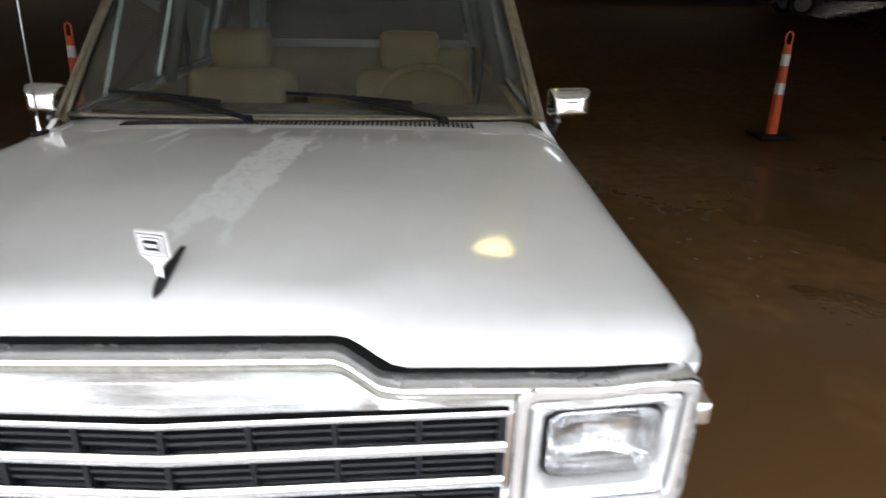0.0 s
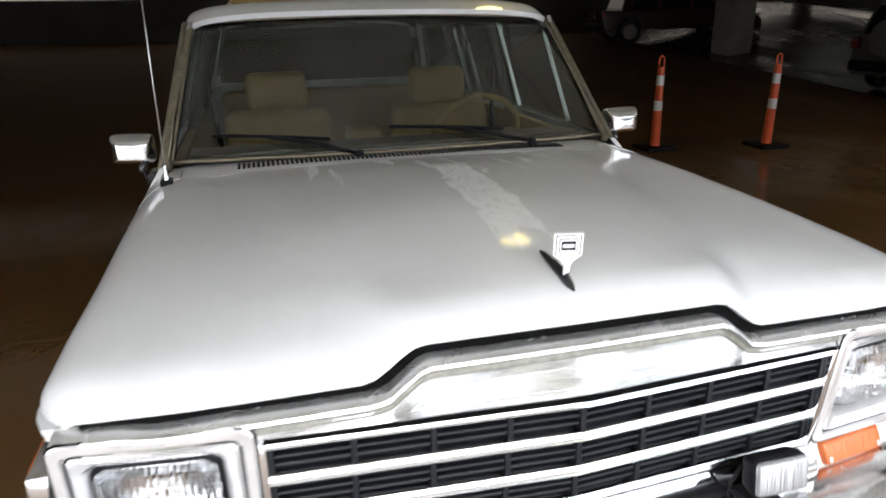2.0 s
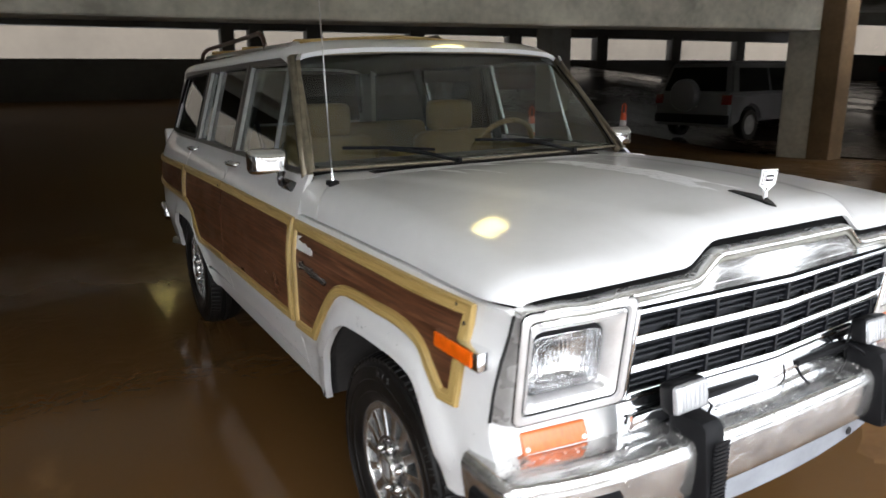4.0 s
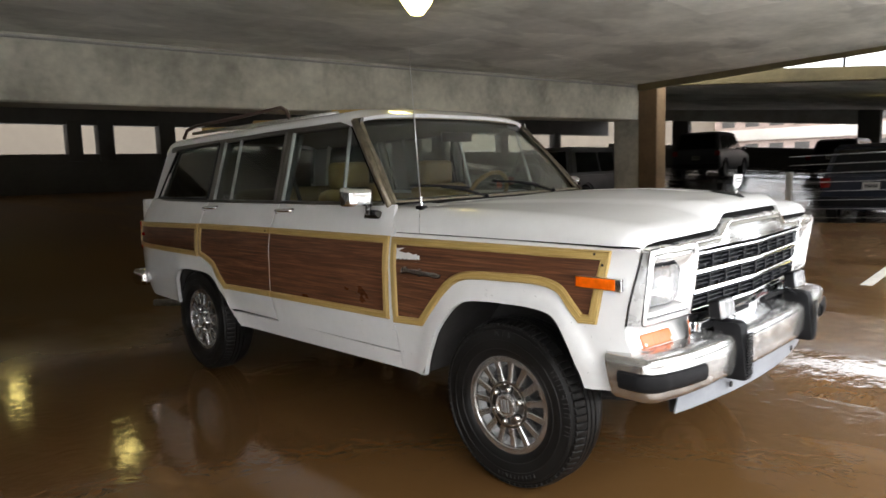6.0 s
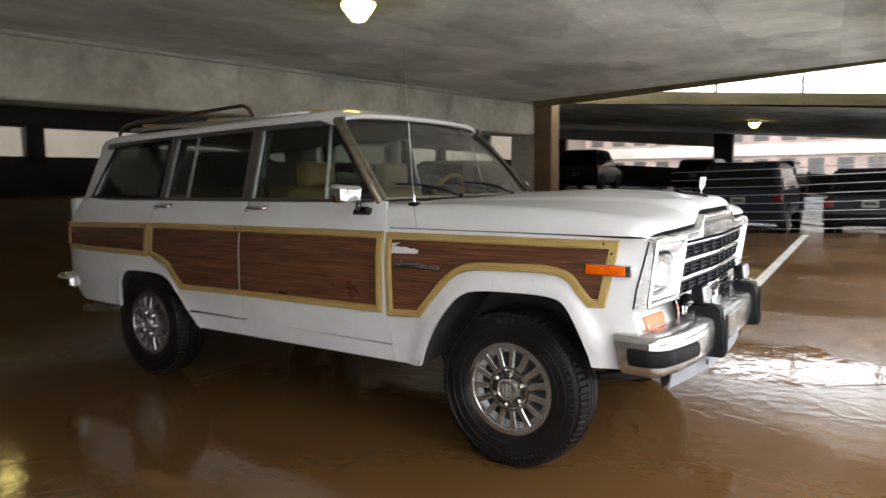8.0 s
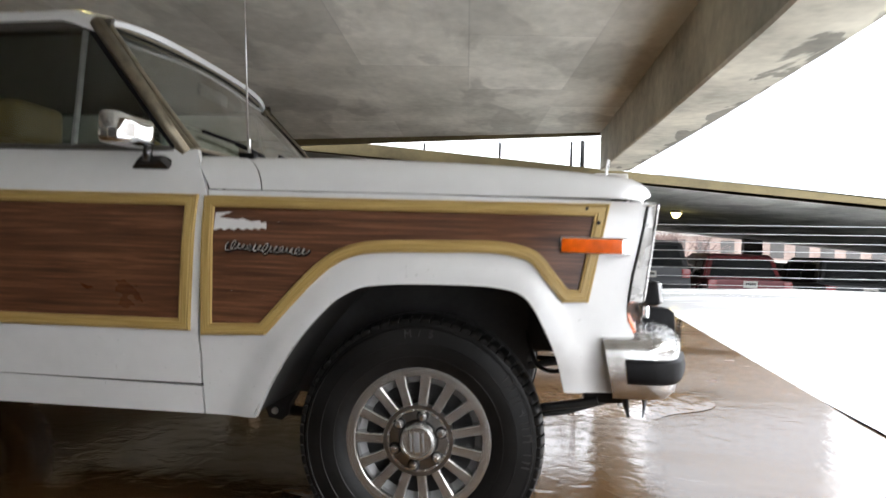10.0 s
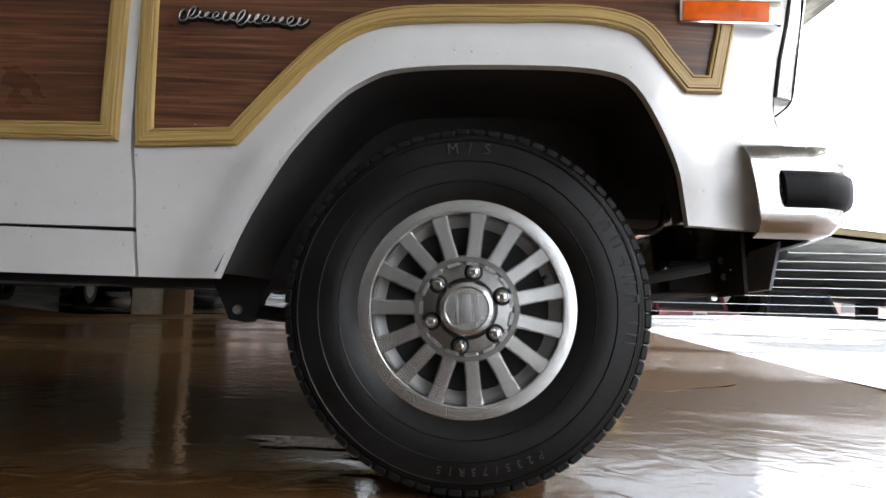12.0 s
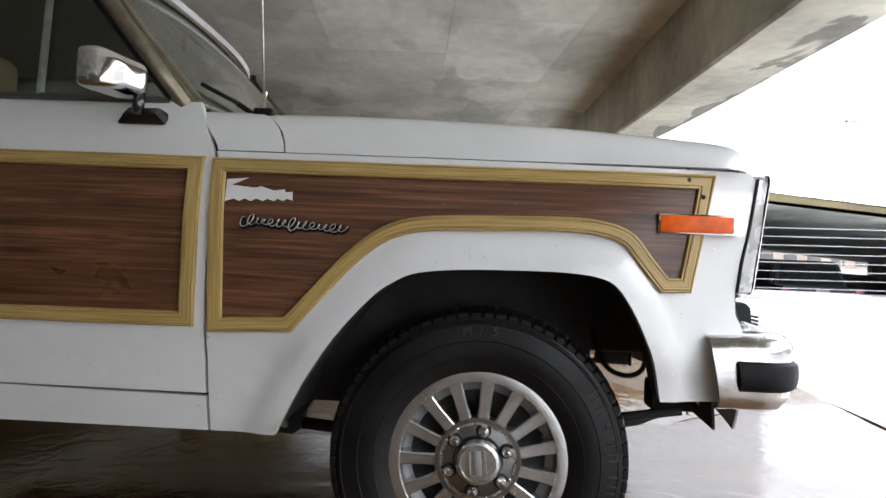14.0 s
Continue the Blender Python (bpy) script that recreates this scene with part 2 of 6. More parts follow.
def wood_vinyl(name, dark, mid, light):
    """Printed walnut grain: wavering figure, long pores and fine streaks, all running along the car."""
    m = bpy.data.materials.new(name)
    m.use_nodes = True
    nt = m.node_tree
    b = nt.nodes["Principled BSDF"]
    co = nt.nodes.new("ShaderNodeTexCoord")

    def layer(stretch, scale, detail, rough, distort=0.0):
        mp = nt.nodes.new("ShaderNodeMapping")
        mp.inputs["Scale"].default_value = stretch
        nt.links.new(co.outputs["Object"], mp.inputs[0])
        n = nt.nodes.new("ShaderNodeTexNoise")
        n.inputs["Scale"].default_value, n.inputs["Detail"].default_value = scale, detail
        n.inputs["Roughness"].default_value, n.inputs["Distortion"].default_value = rough, distort
        nt.links.new(mp.outputs[0], n.inputs[0])
        return n.outputs[0]

    def mix_in(a, c, k):
        q = nt.nodes.new("ShaderNodeMix")
        q.inputs[0].default_value = k
        nt.links.new(a, q.inputs[2])
        nt.links.new(c, q.inputs[3])
        return q.outputs[0]

    figure = layer((1.5, 0.2, 26), 1.0, 4, 0.55, 1.6)
    streak_l = layer((3.0, 0.3, 150), 1.0, 5, 0.65, 0.5)
    pores = layer((9.0, 0.5, 520), 1.0, 3, 0.7)
    total = mix_in(mix_in(figure, streak_l, 0.5), pores, 0.22)
    ramp = nt.nodes.new("ShaderNodeValToRGB")
    el = ramp.color_ramp.elements
    el[0].position, el[1].position = 0.36, 0.64
    el[0].color, el[1].color = (*dark, 1), (*light, 1)
    e = el.new(0.5)
    e.color = (*mid, 1)
    nt.links.new(total, ramp.inputs[0])
    nt.links.new(ramp.outputs[0], b.inputs["Base Color"])
    worn = layer((2, 2, 3), 2.0, 4, 0.6)
    rr = nt.nodes.new("ShaderNodeMapRange")
    rr.inputs[1].default_value, rr.inputs[2].default_value, rr.inputs[3].default_value, rr.inputs[4].default_value = 0.3, 0.7, 0.26, 0.46
    nt.links.new(worn, rr.inputs[0])
    nt.links.new(rr.outputs[0], b.inputs["Roughness"])
    bp = nt.nodes.new("ShaderNodeBump")
    bp.inputs["Strength"].default_value, bp.inputs["Distance"].default_value = 0.12, 0.002
    nt.links.new(total, bp.inputs["Height"])
    nt.links.new(bp.outputs[0], b.inputs["Normal"])
    return m


def strip_grain(name, low, high):
    """Blond grain that follows a moulding by its own length and breadth."""
    m = bpy.data.materials.new(name)
    m.use_nodes = True
    nt = m.node_tree
    b = nt.nodes["Principled BSDF"]
    b.inputs["Roughness"].default_value = 0.36
    uv = nt.nodes.new("ShaderNodeUVMap")
    mp = nt.nodes.new("ShaderNodeMapping")
    mp.inputs["Scale"].default_value = (5, 330, 1)
    nt.links.new(uv.outputs[0], mp.inputs[0])
    n = nt.nodes.new("ShaderNodeTexNoise")
    n.inputs["Scale"].default_value, n.inputs["Detail"].default_value, n.inputs["Distortion"].default_value = 1.0, 4, 0.4
    nt.links.new(mp.outputs[0], n.inputs[0])
    ramp = nt.nodes.new("ShaderNodeValToRGB")
    ramp.color_ramp.elements[0].position, ramp.color_ramp.elements[1].position = 0.32, 0.66
    ramp.color_ramp.elements[0].color, ramp.color_ramp.elements[1].color = (*low, 1), (*high, 1)
    nt.links.new(n.outputs[0], ramp.inputs[0])
    nt.links.new(ramp.outputs[0], b.inputs["Base Color"])
    bp = nt.nodes.new("ShaderNodeBump")
    bp.inputs["Strength"].default_value, bp.inputs["Distance"].default_value = 0.25, 0.002
    nt.links.new(n.outputs[0], bp.inputs["Height"])
    nt.links.new(bp.outputs[0], b.inputs["Normal"])
    return m


WOOD = wood_vinyl("woodgrain_vinyl", (0.025, 0.0105, 0.006), (0.104, 0.041, 0.0195), (0.25, 0.116, 0.058))
GOLD = mat("blond_wood", (0.46, 0.32, 0.11), 0.4, vary=0.22, scale=14, stretch=(1, 1, 3), bump=0.05, bump_scale=150)
TRIMWOOD = strip_grain("blond_wood_trim", (0.31, 0.205, 0.06), (0.52, 0.375, 0.14))
RACKBROWN = mat("dark_brown_rack", (0.075, 0.042, 0.030), 0.4, vary=0.25, scale=20)
CHROME = mat("chrome", (0.86, 0.87, 0.88), 0.08, 1.0, vary=0.06, scale=8, rough_vary=0.05)
SOFTCHROME = mat("weathered_soft_chrome", (0.88, 0.88, 0.87), 0.27, 0.85, vary=0.08, scale=9, rough_vary=0.08)


def filmed(m, name):
    """The bonnet's paint: a wet film with chalky, ragged dry runs down its middle and thin drip marks by the windscreen."""
    m = m.copy()
    m.name = name
    nt = m.node_tree
    b = nt.nodes["Principled BSDF"]
    co = nt.nodes.new("ShaderNodeTexCoord")
    sep = nt.nodes.new("ShaderNodeSeparateXYZ")
    nt.links.new(co.outputs["Object"], sep.inputs[0])

    def calc(op, a, c):
        q = nt.nodes.new("ShaderNodeMath")
        q.operation = op
        for i, v in enumerate((a, c)):
            if isinstance(v, (int, float)):
                q.inputs[i].default_value = v
            else:
                nt.links.new(v, q.inputs[i])
        return q.outputs[0]

    def span(v, a, c):
        r = nt.nodes.new("ShaderNodeMapRange")
        r.interpolation_type = "SMOOTHSTEP"
        r.inputs[1].default_value, r.inputs[2].default_value = a, c
        nt.links.new(v, r.inputs[0])
        return r.outputs[0]

    def noise_of(stretch, detail, distort):
        mp = nt.nodes.new("ShaderNodeMapping")
        mp.inputs["Scale"].default_value = stretch
        nt.links.new(co.outputs["Object"], mp.inputs[0])
        n = nt.nodes.new("ShaderNodeTexNoise")
        n.inputs["Scale"].default_value, n.inputs["Detail"].default_value, n.inputs["Distortion"].default_value = 1.0, detail, distort
        nt.links.new(mp.outputs[0], n.inputs[0])
        return n.outputs[0]

    x, y = sep.outputs[0], sep.outputs[1]
    wob = calc("SUBTRACT", noise_of((9, 26, 1), 6, 0.4), 0.5)
    off = calc("ABSOLUTE", calc("ADD", calc("ADD", y, calc("MULTIPLY", x, 0.06)), -0.03), 0)
    off = calc("ADD", off, calc("MULTIPLY", wob, 0.10))
    run = calc("MULTIPLY", span(off, 0.066, 0.050), calc("MULTIPLY", span(x, -0.42, -0.30), span(calc("ADD", x, calc("MULTIPLY", wob, 0.5)), 0.44, 0.34)))
    drips = calc("MULTIPLY", span(noise_of((2.2, 15, 1), 3, 0.3), 0.55, 0.62), calc("MULTIPLY", span(calc("ADD", x, calc("MULTIPLY", wob, 0.8)), -0.22, -0.42), span(calc("ABSOLUTE", y, 0), 0.46, 0.36)))
    dry = calc("MAXIMUM", run, calc("MULTIPLY", drips, 0.7))
    broken = span(noise_of((30, 55, 1), 4, 0.6), 0.30, 0.52)
    dry = calc("MULTIPLY", dry, calc("ADD", 0.45, calc("MULTIPLY", broken, 0.55)))
    src = b.inputs["Base Color"].links[0].from_socket
    mix = nt.nodes.new("ShaderNodeMix")
    mix.data_type = "RGBA"
    nt.links.new(dry, mix.inputs[0])
    nt.links.new(src, mix.inputs[6])
    mix.inputs[7].default_value = (0.80, 0.81, 0.825, 1)
    nt.links.new(mix.outputs[2], b.inputs["Base Color"])
    nt.links.new(calc("SUBTRACT", 0.85, calc("MULTIPLY", dry, 0.75)), b.inputs["Coat Weight"])
    grime = calc("MULTIPLY", calc("SUBTRACT", noise_of((5, 9, 1), 6, 0.5), 0.42), 0.22)
    nt.links.new(calc("MAXIMUM", 0.08, grime), b.inputs["Coat Roughness"])
    return m


FILM = filmed(PAINT, "white_bonnet_paint_with_drying_film")
HEADERMETAL = mat("weathered_header_metal", (0.66, 0.66, 0.65), 0.19, 0.9, vary=0.45, scale=16, bump=0.02, bump_scale=60, rough_vary=0.09, stretch=(1, 0.3, 2.2))
# dull grey-olive tone with a fine mottle
DULLSTRIP = mat("dull_grey_strip", (0.27, 0.265, 0.23), 0.42, 0.35, vary=0.3, scale=60, bump=0.15, bump_scale=300, rough_vary=0.1)
BRUSHED = mat("weathered_brushed_metal", (0.62, 0.62, 0.60), 0.32, 1.0, vary=0.25, scale=30, bump=0.06, bump_scale=160)
BUMPER = mat("worn_silver_chrome", (0.66, 0.655, 0.64), 0.19, 0.9, vary=0.32, scale=14, bump=0.03, bump_scale=90, rough_vary=0.1, stretch=(1, 1, 1.6))
ALLOY = mat("machined_alloy", (0.54, 0.54, 0.53), 0.25, 0.9, vary=0.12, scale=20, bump=0.03, bump_scale=200)
HUBMETAL = mat("dull_machined_hub", (0.30, 0.295, 0.285), 0.28, 1.0, vary=0.25, scale=30, bump=0.03, bump_scale=200)
ALLOYGREY = mat("grey_painted_alloy", (0.30, 0.30, 0.30), 0.5, 0.4, vary=0.2, scale=20)
RUBBER = mat("tyre_rubber", (0.0100, 0.0097, 0.0094), 0.40, vary=0.55, scale=7, bump=0.06, bump_scale=150, spec=0.2, rough_vary=0.12)
TRIMBLACK = mat("black_rubber_trim", (0.010, 0.010, 0.011), 0.5, vary=0.3, scale=12, bump=0.05, bump_scale=150, spec=0.12)
GRILLEBLACK = mat("black_grille_plastic", (0.010, 0.011, 0.014), 0.4, vary=0.2, scale=20, spec=0.25)
HOUSING = mat("dusty_wheel_housing", (0.036, 0.035, 0.034), 0.75, vary=0.4, scale=6)
UNDER = mat("dark_underbody", (0.014, 0.014, 0.014), 0.8, vary=0.5, scale=6)
TAN = mat("tan_leather", (0.25, 0.17, 0.05), 0.5, vary=0.2, scale=8, bump=0.05, bump_scale=120)
DASH = mat("dark_tan_dash", (0.06, 0.048, 0.033), 0.6, vary=0.2, scale=8)
HEADLINER = mat("beige_headliner", (0.10, 0.085, 0.055), 0.9, vary=0.1, scale=8)
GREYTRIM = mat("grey_window_frame", (0.115, 0.108, 0.095), 0.35, 0.5, vary=0.15, scale=10)
AIRDAM = mat("grey_plastic_air_dam", (0.28, 0.30, 0.33), 0.5, vary=0.15, scale=8)
AMBER = mat("amber_plastic", (0.85, 0.135, 0.002), 0.3, vary=0.2, scale=40, spec=0.3)
PEACH = mat("faded_amber_plastic", (0.66, 0.155, 0.035), 0.3, vary=0.25, scale=60, coat=0.2, bump=0.3, bump_scale=30, stretch=(1, 5, 0.3))
RED = mat("red_plastic", (0.5, 0.02, 0.02), 0.2, coat=0.5)
ORANGE = mat("orange_plastic", (0.75, 0.11, 0.03), 0.45, vary=0.2, scale=10)
WHITEBAND = mat("reflective_white_band", (0.75, 0.75, 0.75), 0.4, vary=0.1, scale=20)
WINDOW = glass("clear_window", (0.80, 0.88, 0.84))
TINT = glass("tinted_window", (0.24, 0.28, 0.265))
DIMSTRIP = mat("dull_window_strip", (0.36, 0.37, 0.36), 0.38, 0.8, vary=0.2, scale=30)
BRONZE = mat("weathered_bronze_trim", (0.27, 0.235, 0.17), 0.36, 0.65, vary=0.3, scale=30, bump=0.05, bump_scale=160)
LENS = glass("lamp_lens", (0.97, 0.97, 0.97), 0.03)
LENS.node_tree.nodes["Principled BSDF"].inputs["Transmission Weight"].default_value = 0.88


def fluted(name, pitch):
    """Clear lens glass pressed with upright flutes."""
    m = glass(name, (0.97, 0.97, 0.97), 0.03)
    nt = m.node_tree
    co = nt.nodes.new("ShaderNodeTexCoord")
    wave = nt.nodes.new("ShaderNodeTexWave")
    wave.bands_direction = "Y"
    wave.inputs["Scale"].default_value, wave.inputs["Distortion"].default_value = 0.314 / pitch, 0.0
    nt.links.new(co.outputs["Object"], wave.inputs[0])
    bp = nt.nodes.new("ShaderNodeBump")
    bp.inputs["Strength"].default_value, bp.inputs["Distance"].default_value = 0.6, 0.004
    nt.links.new(wave.outputs["Fac"], bp.inputs["Height"])
    nt.links.new(bp.outputs[0], nt.nodes["Principled BSDF"].inputs["Normal"])
    return m


FLUTED = fluted("fluted_lamp_lens", 0.011)
REFLECTOR = mat("fluted_reflector", (0.86, 0.87, 0.88), 0.09, 1.0, bump=0.35, bump_scale=25, stretch=(1, 5, 0.4))
SHIELD = mat("pale_chrome_shield", (0.92, 0.92, 0.91), 0.3, 0.4, vary=0.05, scale=60)
BEZEL = mat("aged_bezel_chrome", (0.88, 0.88, 0.88), 0.20, 0.62, vary=0.12, scale=20, rough_vary=0.05)
FOGLENS = mat("ribbed_fog_lens", (0.50, 0.51, 0.52), 0.10, 0.55, vary=0.2, scale=30, bump=0.5, bump_scale=22, stretch=(1, 6, 0.3))
WRAP = mat("dull_side_chrome", (0.40, 0.40, 0.395), 0.30, 0.45, vary=0.2, scale=16, rough_vary=0.08)
GAPBLACK = mat("unlit_gap", (0.003, 0.003, 0.003), 0.9, spec=0.1)
DARKCHROME = mat("dull_dark_chrome", (0.10, 0.10, 0.105), 0.18, 0.9)
MIRROR = mat("silver_mirror", (0.9, 0.9, 0.9), 0.02, 1.0)
LAMPGLOW = glow("warm_lamp_glass", (1.0, 0.80, 0.25), LAMP_STRENGTH)
CAPGREY = mat("grey_lamp_housing", (0.32, 0.31, 0.29), 0.6, vary=0.15, scale=20)


# ---- mesh helpers ----
def finish(bm, angle=38):
    for f in bm.faces:
        f.smooth = True
    for e in bm.edges:
        if len(e.link_faces) != 2 or e.calc_face_angle(4) > radians(angle):
            e.smooth = False


def part(name, bm, material, parent=None, label="", angle=38):
    """Links a bmesh as one mesh object under a thing or a part."""
    finish(bm, angle)
    me = bpy.data.meshes.new(name)
    bm.to_mesh(me)
    bm.free()
    for m in (material if isinstance(material, (list, tuple)) else (material,)):
        me.materials.append(m)
    ob = new(name, me)
    if parent:
        ob.parent = parent
    return tagged(ob, label)


def thing(name, label, category, group="", kind="", at=None):
    ob = tagged(new(name), label, category, group, kind)
    if at is not None:
        ob.matrix_basis = at
    return ob


def box(bm, x0, x1, y0, y1, z0, z1, bevel=0.0, seg=2, m=None):
    """An axis-parallel box with rounded edges, moved by m."""
    r = bmesh.ops.create_cube(bm, size=1)
    vs = r["verts"]
    for v in vs:
        v.co = Vector(((x0 + x1) / 2 + v.co.x * (x1 - x0), (y0 + y1) / 2 + v.co.y * (y1 - y0), (z0 + z1) / 2 + v.co.z * (z1 - z0)))
    if m is not None:
        bmesh.ops.transform(bm, matrix=m, verts=vs)
    if bevel:
        es = list({e for v in vs for e in v.link_edges})
        bmesh.ops.bevel(bm, geom=es, offset=bevel, segments=seg, affect="EDGES", profile=0.6)
    return bm


def boxed(*a, **k):
    return box(bmesh.new(), *a, **k)


def lathe(profile, m, seg=32, bm=None, arc=None):
    """Turns (radius, height) pairs round the z axis of m."""
    bm = bm or bmesh.new()
    rings = []
    for r, h in profile:
        if r < 1e-6:
            rings.append([bm.verts.new(m @ Vector((0, 0, h)))])
        else:
            rings.append([bm.verts.new(m @ Vector((r * math.cos(2 * math.pi * i / seg), r * math.sin(2 * math.pi * i / seg), h))) for i in range(seg)])
    for a, b in zip(rings, rings[1:]):
        for i in range(seg):
            j = (i + 1) % seg
            if len(a) == 1 and len(b) > 1:
                bm.faces.new((a[0], b[i], b[j]))
            elif len(b) == 1 and len(a) > 1:
                bm.faces.new((a[i], a[j], b[0]))
            elif len(a) > 1:
                bm.faces.new((a[i], a[j], b[j], b[i]))
    bmesh.ops.recalc_face_normals(bm, faces=bm.faces)
    return bm


def tube(points, r, seg=8, bm=None, r2=None):
    """A round bar through the points, capped, tapering to r2."""
    bm = bm or bmesh.new()
    pts = [Vector(p) for p in points]
    rings = []
    for i, p in enumerate(pts):
        d = (pts[min(i + 1, len(pts) - 1)] - pts[max(i - 1, 0)]).normalized()
        u = d.orthogonal().normalized() if not rings else (u - d * u.dot(d)).normalized()
        w = d.cross(u)
        rr = r + ((r2 if r2 is not None else r) - r) * i / max(1, len(pts) - 1)
        rings.append([bm.verts.new(p + rr * (math.cos(2 * math.pi * k / seg) * u + math.sin(2 * math.pi * k / seg) * w)) for k in range(seg)])
    for a, b in zip(rings, rings[1:]):
        for k in range(seg):
            bm.faces.new((a[k], a[(k + 1) % seg], b[(k + 1) % seg], b[k]))
    bm.faces.new(rings[0][::-1])
    bm.faces.new(rings[-1])
    return bm


def grid(nu, nv, f, bm=None, closed=False):
    """A sheet of nu x nv points f(u, v), u and v from 0 to 1."""
    bm = bm or bmesh.new()
    vs = [[bm.verts.new(f(i / (nu - 1), j / (nv - 1))) for j in range(nv)] for i in range(nu)]
    for i in range(nu - 1):
        for j in range(nv - 1):
            bm.faces.new((vs[i][j], vs[i + 1][j], vs[i + 1][j + 1], vs[i][j + 1]))
    return bm


def thicken(bm, d):
    """Gives a sheet the thickness d, against its normals."""
    bm.normal_update()
    faces, rim = bm.faces[:], [e for e in bm.edges if e.is_boundary]
    low = {v: bm.verts.new(v.co - v.normal * d) for v in bm.verts[:]}
    for f in faces:
        bm.faces.new([low[v] for v in f.verts][::-1])
    for e in rim:
        a, b = e.verts
        bm.faces.new((a, b, low[b], low[a]))
    bmesh.ops.recalc_face_normals(bm, faces=bm.faces)
    return bm


def spline(pts, k=4):
    """A smooth line through the points."""
    out = []
    for i in range(len(pts) - 1):
        p = [Vector(pts[max(0, min(len(pts) - 1, j))]) for j in (i - 1, i, i + 1, i + 2)]
        for s in range(k):
            t = s / k
            out.append(tuple(0.5 * (2 * p[1] + (p[2] - p[0]) * t + (2 * p[0] - 5 * p[1] + 4 * p[2] - p[3]) * t * t + (3 * p[1] - p[0] - 3 * p[2] + p[3]) * t ** 3)))
    return out + [tuple(pts[-1])]


def lerp(table, x):
    """Piecewise straight interpolation in a rising table of (x, y)."""
    return float(np.interp(x, [a for a, b in table], [b for a, b in table]))


def smooth01(x):
    x = max(0.0, min(1.0, x))
    return x * x * (3 - 2 * x)


# ---- the garage ----
# The ramp deck is flat under the car and rises gently towards the next bay; one beam runs slightly askew to the car.


def floor_z(x, y):
    west = 0.075 * max(0.0, -7.3 - x)
    return west + max(0.0, min(1.3, (y - 1) / 9.3)) * max(-0.05, min(0.4, 0.28 + 0.035 * (x - 1.8)))


def ceil_z(x, y):
    k = max(0.0, (y - 2) / 8.3)
    return 2.92 + 0.055 * max(0.0, -7.3 - x) + k * (0.05 + 0.035 * max(0, x + 5.5))


def next_z(x, y):
    """The floor of the next bay, level while the ramp is not."""
    far = -0.05 * (x + 3) + 0.02 * (y - 11)
    near = smooth01((-4.5 - x) / 1.5) * (1 - smooth01((y - 10.8) / 5.0))
    far += 0.085 * max(0.0, -9 - x) * max(0.0, min(1.0, 1 - 0.1 * (y - 17)))
    return far + (floor_z(x, 10.75) - far) * near


def strip_floor(name, x0, x1, y0, y1, nx, ny, fz, material, label, thick=0.3, up=True):
    def f(u, v):
        y = y0 + (y1 - y0) * v
        x = x0 + (x1 - x0) * u
        return (x, y, fz(x, y))
    bm = grid(nx, ny, f)
    grid(nx, ny, lambda u, v: (f(u, v)[0], f(u, v)[1], f(u, v)[2] + (-thick if up else thick)), bm)
    ob = part(name, bm, material, None, label)
    tagged(ob, label, name.split("_")[0], "", "structure")
    return ob


strip_floor("floor", -20.6, 2.2, -14, 10.75, 40, 30, floor_z, FLOOR, "wet brown coated parking deck with shallow puddles")
strip_floor("ground", 2.2, 60, -40, 10.75, 20, 24, floor_z, DECK, "wet pale concrete open deck under the sky")
# the same wet deck, with the next bay's shade put into darker tones
strip_floor("floor", -20.6, 40, 10.8, 36, 20, 12, next_z, puddled("wet_shaded_deck", (0.050, 0.036, 0.024), (0.075, 0.055, 0.038), 0.13, 0.27, 0.5, 0.4),
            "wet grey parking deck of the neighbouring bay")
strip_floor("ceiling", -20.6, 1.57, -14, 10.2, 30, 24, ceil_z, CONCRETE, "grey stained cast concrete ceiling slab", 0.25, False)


def prism(bm, sections):
    """A solid through rectangular sections (x0, x1, y, z0, z1) set one after another along y."""
    rings = [[bm.verts.new(p) for p in ((a, y, c), (b, y, c), (b, y, d), (a, y, d))] for a, b, y, c, d in sections]
    for p, q in zip(rings, rings[1:]):
        for i in range(4):
            bm.faces.new((p[i], p[(i + 1) % 4], q[(i + 1) % 4], q[i]))
    bm.faces.new(rings[0][::-1])
    bm.faces.new(rings[-1])
    bmesh.ops.recalc_face_normals(bm, faces=bm.faces)
    return bm


def cross_beam(x, width, drop, label, material, skew=0.0, y0=-14, y1=10.3):
    secs = []
    for i in range(9):
        y = y0 + (y1 - y0) * i / 8
        xx = x + skew * y
        secs.append((xx, xx + width, y, ceil_z(xx, y) - drop, ceil_z(xx, y) + 0.25))
    bm = prism(bmesh.new(), secs)
    bmesh.ops.bevel(bm, geom=[e for e in bm.edges if abs((e.verts[0].co - e.verts[1].co).normalized().y) > 0.9], offset=0.02, segments=1, affect="EDGES")
    return tagged(part("beam", bm, material), label, "beam", "deep ceiling beams", "structure")


cross_beam(1.57, 0.56, 0.70, "deep concrete beam with water stains along the open edge", BEAMDAMP)
cross_beam(-7.11, 0.65, 0.72, "deep concrete beam with a pale streaked face", BEAMRUNS, 0.09)

# thin conduit clipped under the slab along the streaked beam
secs = [(-7.11 + 0.09 * y + 0.68, y, ceil_z(-7.11 + 0.09 * y + 0.68, y) - 0.05) for y in (-13.5, -9, -4.5, 0, 4.5, 10.2)]
tagged(part("conduit", tube(secs, 0.016, 8), CAPGREY), "thin grey conduit along the top of a beam", "conduit")


GRIMY = mat("grimy_concrete", (0.30, 0.29, 0.26), 0.8, vary=0.3, scale=1.2)


